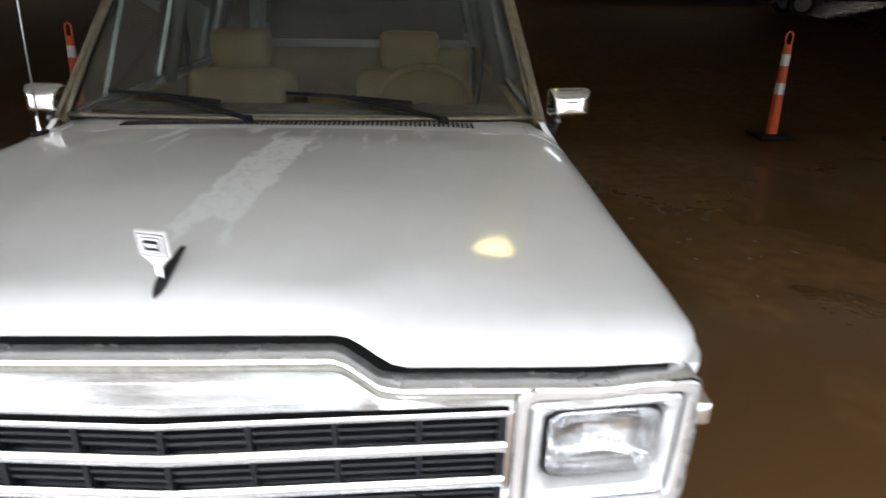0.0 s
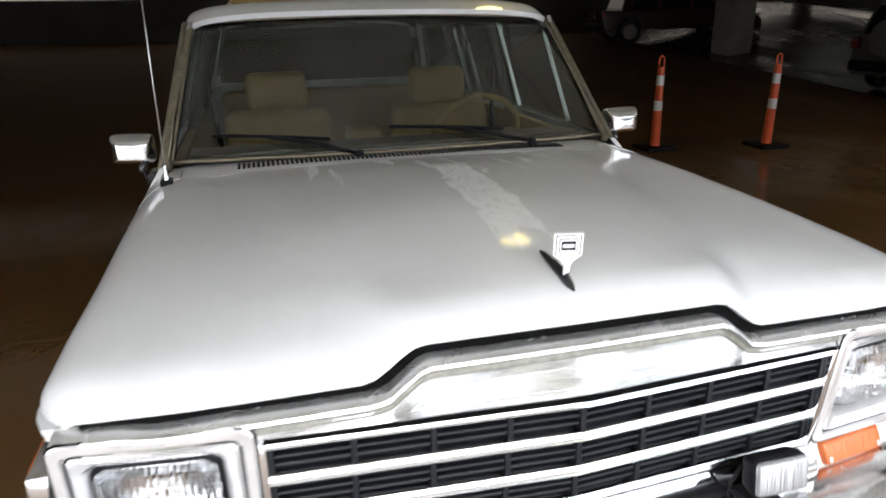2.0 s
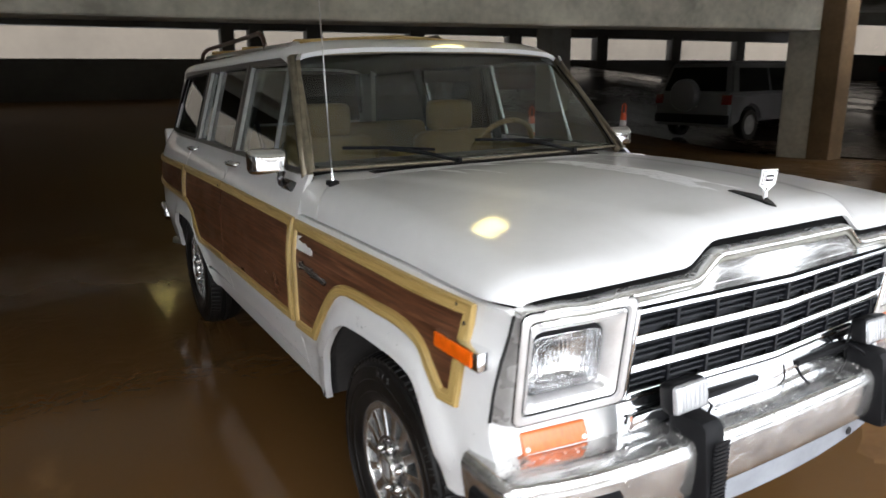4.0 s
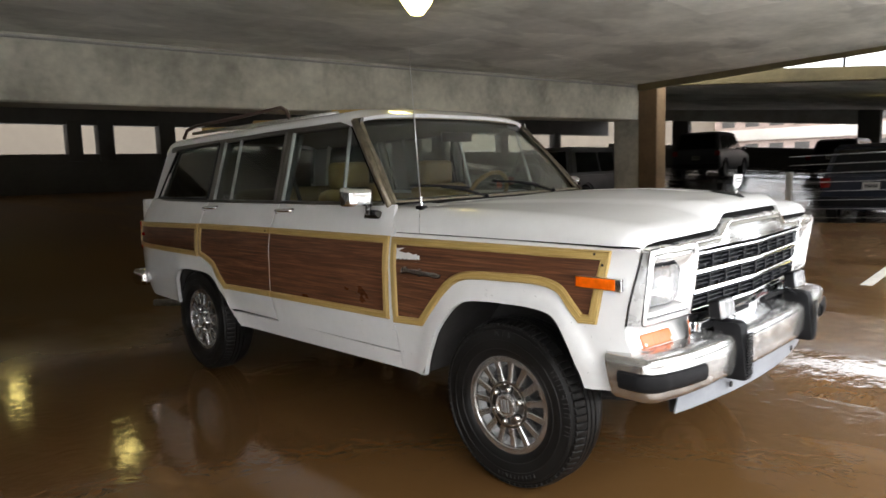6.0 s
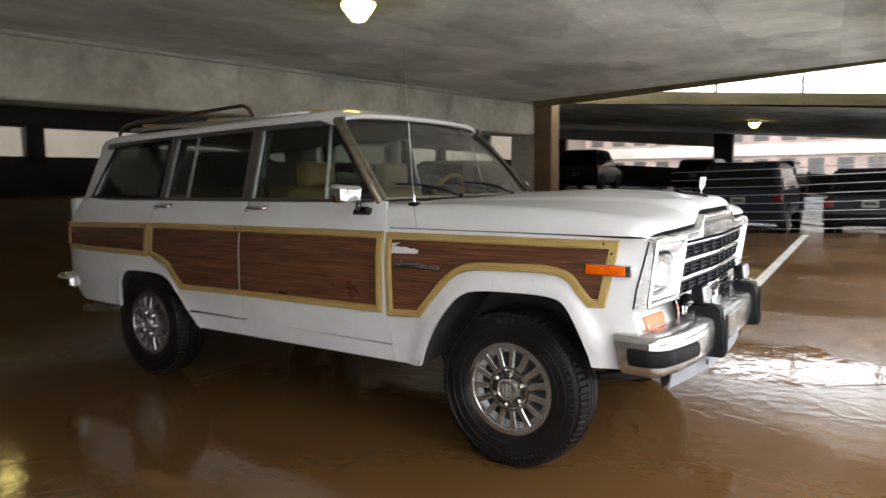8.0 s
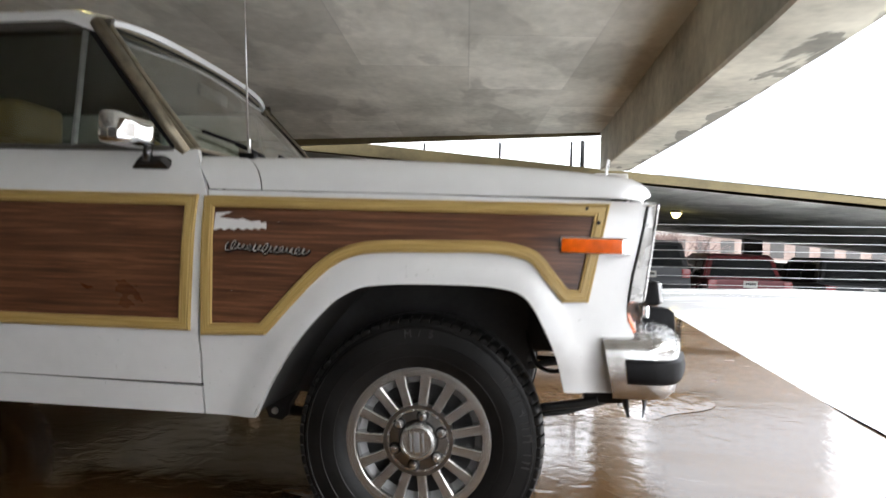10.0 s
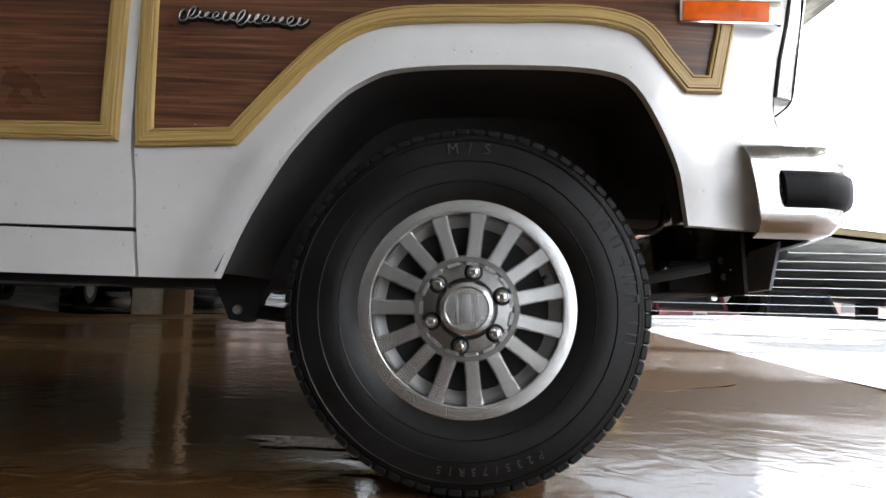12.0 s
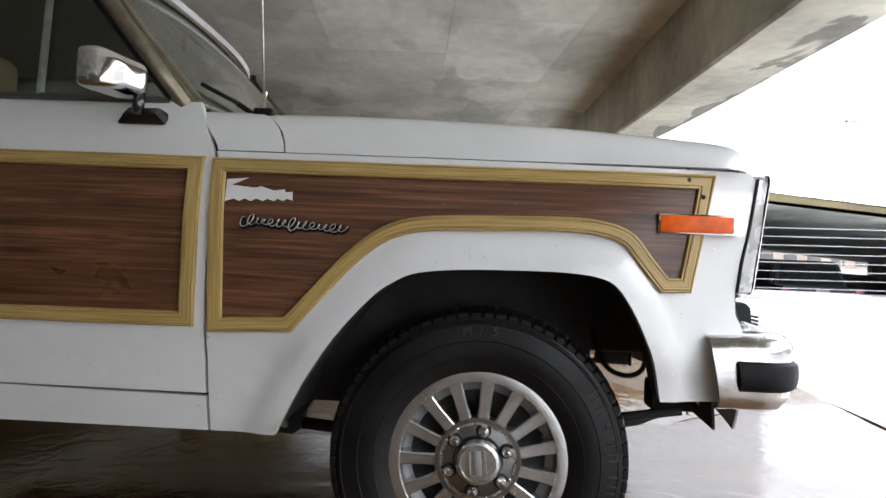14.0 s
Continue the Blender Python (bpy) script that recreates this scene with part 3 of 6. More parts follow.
def column(x0, x1, y0, y1, z0, z1, material, label):
    ob = part("column", boxed(x0, x1, y0, y1, z0, z1, bevel=0.025), material)
    return tagged(ob, label, "column", "concrete columns", "structure")


column(1.49, 2.10, 10.3, 10.9, 0.0, 2.47, PALE, "pale concrete column at the deck edge")
column(-6.15, -5.55, 10.35, 10.95, -0.2, 2.7, BEAM, "grey concrete column carrying a beam end")
column(-5.54, -5.12, 10.3, 10.7, -0.2, 3.2, RUSTCOL, "brown stained column beside the grey one")
column(-14.6, -13.9, 11.3, 12.0, 0.1, 3.9, GRIMY, "grey concrete column in the dark part of the deck")
for cx in (1.95, -7.1, -16.3):
    column(cx, cx + 0.6, -14.6, -14.0, -0.2, 3.0, BEAM, "grey concrete column behind the walkway")

# stained drip edge of the slab over the ramp
bm = prism(bmesh.new(), [(-5.5, 1.56, 10.2, 0, 1), (-5.5, 1.56, 10.34, 0, 1)])
for v in bm.verts:
    v.co.z = ceil_z(v.co.x, 10.25) + (0.22 if v.co.z > 0.5 else -0.13 if v.co.x < 0 else -0.04)
tagged(part("slab_edge", bm, BROWNBEAM), "brown stained drip edge of the ceiling slab", "slab edge", "", "structure")
bm = prism(bmesh.new(), [(-20.6, -5.52, 10.2, 0, 1), (-20.6, -5.52, 11.3, 0, 1)])
for v in bm.verts:
    v.co.z = ceil_z(v.co.x, 10.2) + (0.26 if v.co.z > 0.5 else 0.002)
tagged(part("ceiling", bm, CONCRETE), "grey concrete slab joining the two bays", "ceiling", "", "structure")
# edge of the neighbouring bay's roof slab, with the sky showing over it
bm = prism(bmesh.new(), [(-6.4, 30.0, 10.95, 0, 1), (-6.4, 30.0, 11.25, 0, 1)])
for v in bm.verts:
    v.co.z = 2.78 - 0.0915 * v.co.x if v.co.z > 0.5 else 2.565 - 0.078 * v.co.x
tagged(part("slab_edge", bm, BROWNBEAM), "brown stained concrete slab edge over the next bay", "slab edge", "", "structure")


railing = thing("upper_railing", "thin dark posts of a railing along the upper slab edge", "railing")
for x, top in ((-1.9, 0.16), (-0.35, 0.34), (1.08, 0.5), (1.3, 0.55)):
    z = 2.78 - 0.0915 * x
    part("post", tube([(x, 11.1, z - 0.01), (x, 11.1, z + top)], 0.045 if top > 0.5 else 0.028, 8), UNDER, railing)


def far_slab(u, v):
    x, y = -20.6 + 60 * u, 11.25 + 24 * v
    return (x, y, 2.60 - 0.078 * x + 0.014 * (y - 11.25))


bm = grid(12, 6, far_slab)
grid(12, 6, lambda u, v: tuple(a + b for a, b in zip(far_slab(u, v), (0, 0, 0.12))), bm)
tagged(part("ceiling", bm, CONCRETE), "dark concrete ceiling of the next bay", "ceiling", "", "structure")


def ceiling_lamp(x, y, z, glow_on=True):
    """A round deck lamp: flat grey housing and a glowing truncated bowl."""
    lamp = thing("ceiling_lamp", "round ceiling lamp with a glowing warm bowl", "lamp", "deck lamps", at=pose(x, y, z))
    part("housing", lathe([(0, 0), (0.15, 0), (0.155, -0.02), (0.15, -0.075), (0.12, -0.08), (0, -0.08)], pose(0, 0, 0), 28), CAPGREY, lamp, "grey metal housing")
    part("bowl", lathe([(0.148, -0.078), (0.15, -0.09), (0.115, -0.15), (0.065, -0.215), (0.055, -0.225), (0, -0.228)], pose(0, 0, 0), 28), LAMPGLOW, lamp, "glowing glass bowl")
    return lamp


ceiling_lamp(-2.66, 1.22, 2.925)
ceiling_lamp(-9.0, 0.72, 3.045)
ceiling_lamp(-15.2, 0.65, ceil_z(-15.2, 0.65))
ceiling_lamp(-2.45, 18.2, 2.60 + 0.078 * 2.45 + 0.1)
ceiling_lamp(4.6, 18.2, 2.60 - 0.078 * 4.6 + 0.1)

# parking stripes of the ramp deck
for i, (xa, ya, xb, yb) in enumerate(((0.06, 4.6, -0.12, 10.4), (-2.0, 7.6, -2.15, 9.8), (2.9, -3.0, 2.55, 7.0), (5.6, -3, 5.2, 7.0))):
    w, n = 0.055, 12
    bm = grid(n, 2, lambda u, v: (xa + (xb - xa) * u + (v - 0.5) * 2 * w, ya + (yb - ya) * u, floor_z(xa + (xb - xa) * u, ya + (yb - ya) * u) + 0.004))
    tagged(part("stripe", bm, STRIPE), "worn white parking stripe on the wet deck", "stripe", "parking stripes", "structure")

# shallow puddles that the rain leaves on the deck


CHOPPY = mat("splashed_water", (0.10, 0.055, 0.022), 0.05, bump=1.0, bump_scale=38, stretch=(1, 0.7, 1))


def puddle(cx, cy, rx, ry, seed, material=WATER):
    rnd = random.Random(seed)
    n, ph = 56, [rnd.uniform(0, 6.3) for _ in range(5)]

    def f(u, v):
        a = 2 * math.pi * v
        r = 1 + sum(math.sin((k + 2) * a + ph[k]) * 0.16 / (1 + 0.35 * k) for k in range(5))
        x, y = cx + rx * r * u * math.cos(a), cy + ry * r * u * math.sin(a)
        return (x, y, floor_z(x, y) + 0.004)
    return tagged(part("puddle", grid(6, n, f), material), "shallow rippled rain puddle on the brown deck", "puddle", "rain puddles", "structure")


puddle(0.75, 1.55, 0.52, 0.62, 4)
puddle(-0.36, -0.41, 0.17, 0.075, 7, CHOPPY)
puddle(-0.21, -0.545, 0.07, 0.03, 9, CHOPPY)
puddle(-0.20, -0.70, 0.06, 0.022, 12, CHOPPY)

# cable barrier along the deck edge
rail = thing("cable_barrier", "galvanised cable barrier between column and open edge", "barrier")
for x0, x1 in ((2.1, 14.0), (-2.6, 1.49)):
    for k in range(8):
        h = 0.12 + 0.16 * k
        part("cable", tube([(x0, 10.55, floor_z(x0, 10.5) + h), ((x0 + x1) / 2, 10.55, floor_z((x0 + x1) / 2, 10.5) + h - 0.02), (x1, 10.55, floor_z(x1, 10.5) + h)], 0.0065, 6), STEELCABLE, rail)
for x in (-2.6, 8.0, 14.0):
    part("post", boxed(x - 0.05, x + 0.05, 10.5, 10.6, floor_z(x, 10.5) - 0.3, floor_z(x, 10.5) + (1.12 if x > 0 else 0.96), bevel=0.01), GRIMY, rail)

# outer walls: parapets with open bays above
def parapet(name, x0, x1, y0, y1, z0, z1, material, label):
    return tagged(part(name, boxed(x0, x1, y0, y1, z0, z1, bevel=0.02), material), label, "wall", "", "structure")


def sloped(name, x0, x1, y0, y1, lo, hi, material, label):
    """A wall along x whose lower and upper edges slope: lo and hi give (height at x = -7, rise per metre)."""
    bm = prism(bmesh.new(), [(x0, x1, y0, 0, 1), (x0, x1, y1, 0, 1)])
    for v in bm.verts:
        a, k = hi if v.co.z > 0.5 else lo
        v.co.z = a + k * (v.co.x + 7)
    return tagged(part(name, bm, material), label, "wall", "", "structure")


sloped("wall_north", -20.3, -7.1, 33.6, 33.9, (-2.0, 0), (1.62, -0.068), SHADED, "low dark concrete parapet of the next bay")
sloped("wall_north", -6.2, 40, 33.6, 33.9, (-3.5, 0), (1.48, -0.03), SHADED, "low dark concrete parapet under the open bay")
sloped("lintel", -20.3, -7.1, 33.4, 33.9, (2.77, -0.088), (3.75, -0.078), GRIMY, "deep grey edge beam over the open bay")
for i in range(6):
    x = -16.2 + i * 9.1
    parapet("pier", x, x + 0.9, 33.45, 33.92, -1.0, 3.0 - 0.078 * (x + 1), SHADED, "dark brown pier between the open bays")
parapet("wall_west", -20.6, -20.3, -14, 33.6, -0.5, 2.12, SHADED, "low concrete parapet in the dark end of the deck")
parapet("lintel", -20.6, -20.3, -14, 33.6, 2.98, 5.2, SHADED, "concrete lintel over the open bays")
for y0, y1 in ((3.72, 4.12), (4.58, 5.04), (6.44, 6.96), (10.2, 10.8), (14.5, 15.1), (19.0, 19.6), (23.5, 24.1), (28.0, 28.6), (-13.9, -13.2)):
    parapet("pier", -20.62, -20.25, y0, y1, 1.9, 3.1, SHADED, "dark pier between open bays")
parapet("wall_south", -20.6, 2.0, -14.9, -14.6, -0.3, 3.6, SHADED, "plain concrete wall behind the walkway")
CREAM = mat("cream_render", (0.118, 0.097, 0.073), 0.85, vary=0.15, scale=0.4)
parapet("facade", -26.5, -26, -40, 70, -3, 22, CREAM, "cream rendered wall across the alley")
parapet("facade", 46, 47, -70, 20, -3, 14.0, mat("pale_brick_facade", (0.36, 0.33, 0.30), 0.9, vary=0.25, scale=0.5), "dark brick building facing the open deck")
parapet("wall_east", 39.7, 40, 11.3, 36, -6, 3, BEAM, "plain concrete end wall of the next bay")


# ---- the station wagon: x forward from the front axle, y to its left, z up from the deck ----
from mathutils import geometry

car = thing("station_wagon", "white station wagon with woodgrain side panels on the wet deck", "car")
SIDE = [(0.36, 0.862), (0.40, 0.873), (0.48, 0.894), (0.585, 0.913), (0.625, 0.928), (0.70, 0.932), (0.92, 0.928), (1.02, 0.914), (1.07, 0.898), (1.12, 0.876), (1.16, 0.848), (1.20, 0.822)]
ARCH_F = [(-0.482, 0.40), (-0.42, 0.525), (-0.342, 0.643), (-0.258, 0.74), (-0.207, 0.778), (-0.155, 0.80), (-0.06, 0.811), (0.06, 0.815), (0.175, 0.815), (0.25, 0.807), (0.29, 0.79),
          (0.325, 0.745), (0.367, 0.663), (0.39, 0.60), (0.407, 0.53)]
ARCH_R = [(-2.215, 0.42), (-2.30, 0.555), (-2.37, 0.655), (-2.44, 0.705), (-2.53, 0.725), (-2.70, 0.728), (-2.85, 0.722), (-2.93, 0.695), (-2.98, 0.63), (-3.02, 0.55), (-3.045, 0.455)]

ARCH_F, ARCH_R = spline(ARCH_F, 3), spline(ARCH_R, 3)


def seg_dist(p, line):
    best = 9.0
    for a, b in zip(line, line[1:]):
        ax, az, bx, bz = *a, *b
        t = ((p[0] - ax) * (bx - ax) + (p[1] - az) * (bz - az)) / ((bx - ax) ** 2 + (bz - az) ** 2)
        t = max(0, min(1, t))
        best = min(best, math.hypot(p[0] - ax - t * (bx - ax), p[1] - az - t * (bz - az)))
    return best


def side_y(x, z):
    """Half the car's width at a place on its flank."""
    y = lerp(SIDE, z)
    top = smooth01((z - 1.03) / 0.035)
    y -= (1 - top) * 0.25 * max(0, x - 0.2) ** 2 + top * 4.0 * max(0, x - 0.53) ** 2 + 0.10 * max(0, -3.1 - x) ** 2 + 0.35 * max(0, -3.45 - x) ** 2
    if z < 0.95:
        y += 0.018 * smooth01((0.082 - seg_dist((x, z), ARCH_F)) / 0.045) + 0.02 * smooth01(1 - seg_dist((x, z), ARCH_R) / 0.07)
    return y


def glass_y(x, z):
    """Half width of the upright sides of the cabin."""
    y = 0.828 - (z - 1.18) * 0.29
    return y - 0.12 * max(0, -3.0 - x) ** 2 - 0.10 * max(0, x + 1.1) ** 2


def inside(p, poly):
    hit = False
    for (ax, az), (bx, bz) in zip(poly, poly[1:] + poly[:1]):
        if (az > p[1]) != (bz > p[1]) and p[0] < (bx - ax) * (p[1] - az) / (bz - az) + ax:
            hit = not hit
    return hit


def panel(outline, s, yf, off=0.0, ret=0.02, cell=0.05):
    """A curved sheet on one flank (s -1: right, 1: left) cut to an outline of (x, z), with returned edges."""
    rim = dense([tuple(p) for p in outline], cell, True)
    xs, zs = [p[0] for p in rim], [p[1] for p in rim]
    pts = list(rim)
    for i in range(int((max(xs) - min(xs)) / cell) + 1):
        for j in range(int((max(zs) - min(zs)) / cell) + 1):
            p = (min(xs) + (i + 0.5 + 0.25 * (j % 2)) * cell, min(zs) + (j + 0.5) * cell)
            if inside(p, rim) and seg_dist(p, rim + rim[:1]) > 0.45 * cell:
                pts.append(p)
    n = len(rim)
    vs, _, faces, *_ = geometry.delaunay_2d_cdt([Vector(p) for p in pts], [(i, (i + 1) % n) for i in range(n)], [], 1, 1e-6)
    bm = bmesh.new()
    made = [bm.verts.new((v.x, s * (yf(v.x, v.y) + off), v.y)) for v in vs]
    for f in faces:
        if inside(sum((vs[i] for i in f), Vector((0, 0))) / len(f), rim):
            bm.faces.new([made[i] for i in (f if s < 0 else f[::-1])])
    if not ret:
        return bm
    edge = [e for e in bm.edges if e.is_boundary]
    low = {}
    for e in edge:
        for v in e.verts:
            if v not in low:
                low[v] = bm.verts.new(v.co - Vector((0, s * ret, 0)))
    for e in edge:
        a, b = e.verts
        bm.faces.new((a, b, low[b], low[a]))
    bmesh.ops.recalc_face_normals(bm, faces=bm.faces)
    return bm


def offset_line(pts, d, closed):
    """The polyline moved sideways by d, mitred."""
    n, out = len(pts), []
    for i, p in enumerate(pts):
        a = pts[i - 1] if (i or closed) else None
        b = pts[(i + 1) % n] if (i < n - 1 or closed) else None
        dirs = [(Vector(q) - Vector(w)).normalized() for w, q in ((a, p), (p, b)) if w is not None and q is not None]
        nor = [Vector((-v.y, v.x)) for v in dirs]
        m = sum(nor, Vector((0, 0))).normalized()
        k = 1 / max(0.35, m.dot(nor[0]))
        out.append(Vector(p) + m * d * k)
    return out


def dense(pts, step, closed):
    out, n = [], len(pts)
    for i in range(n if closed else n - 1):
        a, b = Vector(pts[i]), Vector(pts[(i + 1) % n])
        k = max(1, int((b - a).length / step))
        out += [tuple(a + (b - a) * j / k) for j in range(k)]
    if not closed:
        out.append(tuple(pts[-1]))
    return out


def moulding(pts, width, s, yf, height=0.011, closed=False, base=0.002, bm=None):
    """A rounded strip along a line of (x, z) on the flank."""
    bm = bm or bmesh.new()
    pts = dense(pts, 0.06, closed)
    prof = [(-0.5, -0.006), (-0.48, 0.55 * height), (-0.42, 0.88 * height), (-0.33, 0.92 * height), (-0.29, 0.72 * height), (-0.24, height),
            (0.24, height), (0.29, 0.72 * height), (0.33, 0.92 * height), (0.42, 0.88 * height), (0.48, 0.55 * height), (0.5, -0.006)]
    uv = bm.loops.layers.uv.verify()
    rows = []
    for a, h in prof:
        rows.append([bm.verts.new((p.x, s * (yf(p.x, p.y) + base + h), p.y)) for p in offset_line(pts, a * width, closed)])
    n = len(pts)
    run = [0.0]
    for i in range(n):
        run.append(run[-1] + (Vector(pts[(i + 1) % n]) - Vector(pts[i])).length)
    for (ra, (a, h)), (rb, (c, g)) in zip(zip(rows, prof), list(zip(rows, prof))[1:]):
        for i in range(n if closed else n - 1):
            fc = bm.faces.new((ra[i], ra[(i + 1) % n], rb[(i + 1) % n], rb[i]))
            for lp, w in zip(fc.loops, ((run[i], a), (run[i + 1], a), (run[i + 1], c), (run[i], c))):
                lp[uv].uv = (w[0], w[1] * width)
    if not closed:
        bm.faces.new([r[0] for r in rows])
        bm.faces.new([r[-1] for r in rows][::-1])
    bmesh.ops.recalc_face_normals(bm, faces=bm.faces)
    return bm


FENDER = [(-0.643, 0.398), (-0.643, 1.05), (-0.648, 1.066), (0.0, 1.066), (0.40, 1.063), (0.60, 1.060),
          (0.618, 1.045), (0.603, 0.965), (0.58, 0.86), (0.568, 0.77), (0.572, 0.735), (0.590, 0.70), (0.598, 0.66), (0.575, 0.53)] + ARCH_F[::-1]
DOOR_F = [(-0.650, 0.492), (-0.650, 1.05), (-0.672, 1.10), (-0.722, 1.195), (-1.735, 1.195), (-1.737, 0.499), (-1.72, 0.49)]
DOOR_R = [(-1.747, 0.50), (-1.745, 1.195), (-2.632, 1.195), (-2.632, 0.86), (-2.56, 0.80), (-2.46, 0.765), (-2.38, 0.70), (-2.31, 0.60), (-2.265, 0.505)]
QUARTER = [(-2.642, 1.195), (-2.642, 0.855), (-2.566, 0.79), (-2.466, 0.755), (-2.39, 0.69), (-2.32, 0.59), (-2.275, 0.50), (-2.262, 0.493)] + ARCH_R + \
          [(-3.60, 0.455), (-3.71, 0.52), (-3.77, 0.72), (-3.782, 0.90), (-3.772, 1.03), (-3.735, 1.12), (-3.69, 1.195)]
ROCKER = [(-0.65, 0.398), (-0.65, 0.484), (-1.74, 0.491), (-2.255, 0.488), (-2.215, 0.42), (-2.2, 0.392)]
INNER = [(-0.70, 0.41), (-0.70, 1.16), (-3.60, 1.16), (-3.66, 0.9), (-3.6, 0.55), (-3.5, 0.47)] + [(x, z + 0.012) for x, z in ARCH_R[::-1]] + [(-2.18, 0.41)]
INNER_F = [(-0.72, 0.41), (-0.72, 1.15), (-0.52, 1.15), (-0.50, 1.05), (0.55, 1.03), (0.52, 0.55)] + [(x, z + 0.012) for x, z in ARCH_F[::-1]]
# outlines of the blond trim, by centre line
TRIM_F = [(-0.635, 1.032), (0.495, 1.035), (0.45, 0.798), (0.402, 0.796), (0.357, 0.848), (0.32, 0.893), (0.272, 0.914), (0.19, 0.924), (0.05, 0.921), (-0.128, 0.914), (-0.212, 0.896),
          (-0.272, 0.861), (-0.338, 0.798), (-0.452, 0.667), (-0.622, 0.659)]
TRIM_F = TRIM_F[:3] + spline(TRIM_F[3:14], 3) + TRIM_F[14:]
TRIM_D1 = [(-1.735, 1.034), (-0.69, 1.034), (-0.69, 0.669), (-1.735, 0.66)]
TRIM_D2 = [(-1.747, 0.66), (-2.285, 0.652), (-2.36, 0.72), (-2.43, 0.79), (-2.52, 0.822), (-2.612, 0.845), (-2.612, 1.028), (-1.747, 1.034)]
TRIM_Q = [(-2.662, 0.84), (-2.662, 1.026), (-3.748, 1.004), (-3.748, 0.85)]


def mirror_head(s):
    """A rounded shell, flat to the rear and bulging forward."""
    y0, y1 = (0.85, 0.998) if s < 0 else (0.86, 1.02)

    def f(u, v):
        a, b = (u - 0.5) * math.pi, v * 2 * math.pi
        p = lambda c, e: math.copysign(abs(c) ** e, c)
        x = p(math.sin(a), 0.4 if a < 0 else 0.85)
        r = p(math.cos(a), 0.22 if a < 0 else 0.36)
        y, z = r * p(math.cos(b), 0.3), r * p(math.sin(b), 0.3)
        k = 1 - 0.16 * max(0.0, x)
        return (-0.889 + 0.047 * x - 0.014 * y, s * ((y0 + y1) / 2 + (y1 - y0) / 2 * y * k), 1.236 + 0.049 * z * k - 0.006 * max(0.0, x))
    bm = grid(21, 41, f)
    bmesh.ops.remove_doubles(bm, verts=bm.verts, dist=0.0004)
    bmesh.ops.recalc_face_normals(bm, faces=bm.faces)
    return bm


def build_flank(s):
    part("inner_shell", panel(INNER, s, side_y, -0.03, 0.02, 0.09), UNDER, car)
    part("inner_shell", panel(INNER_F, s, side_y, -0.03, 0.02, 0.09), UNDER, car)
    for arch in (ARCH_F, ARCH_R):
        ends = [(x, z + 0.012) for x, z in arch]
        part("wheel_housing", grid(len(ends), 4, lambda u, v: (ends[round(u * (len(ends) - 1))][0], s * (0.905 - (0.09 if ends[round(u * (len(ends) - 1))][0] > 0.2 and ends[round(u * (len(ends) - 1))][1] < 0.64 else 0.36) * v), ends[round(u * (len(ends) - 1))][1])), HOUSING, car)
        part("housing_wall", panel([p for p in ends if p[0] < 0.31] + ([(0.31, 0.42)] if arch is ARCH_F else []), s, lambda x, z: 0.55, 0, 0.02, 0.15), HOUSING, car)
    part("front_fender", panel(FENDER, s, side_y, 0, 0.025, 0.03), PAINT, car)
    d1 = part("front_door", panel(DOOR_F, s, side_y), PAINT, car)
    d2 = part("rear_door", panel(DOOR_R, s, side_y), PAINT, car)
    part("quarter_panel", panel(QUARTER, s, side_y, 0, 0.025, 0.04), PAINT, car)
    part("rocker_panel", panel(ROCKER, s, side_y), PAINT, car)
    wood, trim = "dark reddish woodgrain vinyl with wear", "raised blond wood trim"
    for host, line, outline in ((car, TRIM_F, TRIM_F), (d1, TRIM_D1, TRIM_D1), (d2, TRIM_D2, TRIM_D2), (car, TRIM_Q, TRIM_Q)):
        part("woodgrain_panel", panel(outline, s, side_y, 0.003, 0.004, 0.035), WOOD, host, wood)
        part("trim_strip", moulding(line, 0.036, s, side_y, closed=host is car), TRIMWOOD, host, trim)
    for x, z in ((0.452, 1.038), (0.485, 1.0), (-1.775, 1.03)):
        part("screw", lathe([(0, 0.004), (0.005, 0.003), (0.006, 0)], pose(x, s * (side_y(x, z) + 0.012), z, 90 * -s), 10), UNDER, car)
    # cabin sides: rails, pillars and panes
    for name, pts, w, m in (
            ("roof_rail", [(-1.10, 1.625), (-1.90, 1.618), (-2.6, 1.60), (-3.42, 1.565)], 0.045, GREYTRIM),
            ("belt_strip", [(-0.80, 1.197), (-3.60, 1.192)], 0.02, GREYTRIM),
            ("windscreen_pillar", [(-0.745, 1.19), (-0.93, 1.39), (-1.135, 1.625)], 0.05, BRONZE),
            ("door_frame", [(-0.80, 1.20), (-1.17, 1.605)], 0.018, TRIMBLACK),
            ("vent_divider", [(-1.135, 1.20), (-1.19, 1.60)], 0.012, DIMSTRIP),
            ("centre_pillar", [(-1.775, 1.19), (-1.785, 1.61)], 0.085, GREYTRIM),
            ("door_edge_strip", [(-1.718, 1.20), (-1.73, 1.605)], 0.014, DIMSTRIP),
            ("window_divider", [(-2.34, 1.20), (-2.345, 1.60)], 0.013, DIMSTRIP),
            ("rear_pillar", [(-2.60, 1.19), (-2.59, 1.60)], 0.062, GREYTRIM),
            ("door_edge_strip", [(-2.562, 1.20), (-2.553, 1.60)], 0.013, DIMSTRIP),
            ("quarter_frame", [(-2.665, 1.205), (-2.635, 1.585), (-3.30, 1.555), (-3.52, 1.205)], 0.022, TRIMBLACK)):
        part(name, moulding(pts, w, s, glass_y, 0.012, name == "quarter_frame"), m, car)
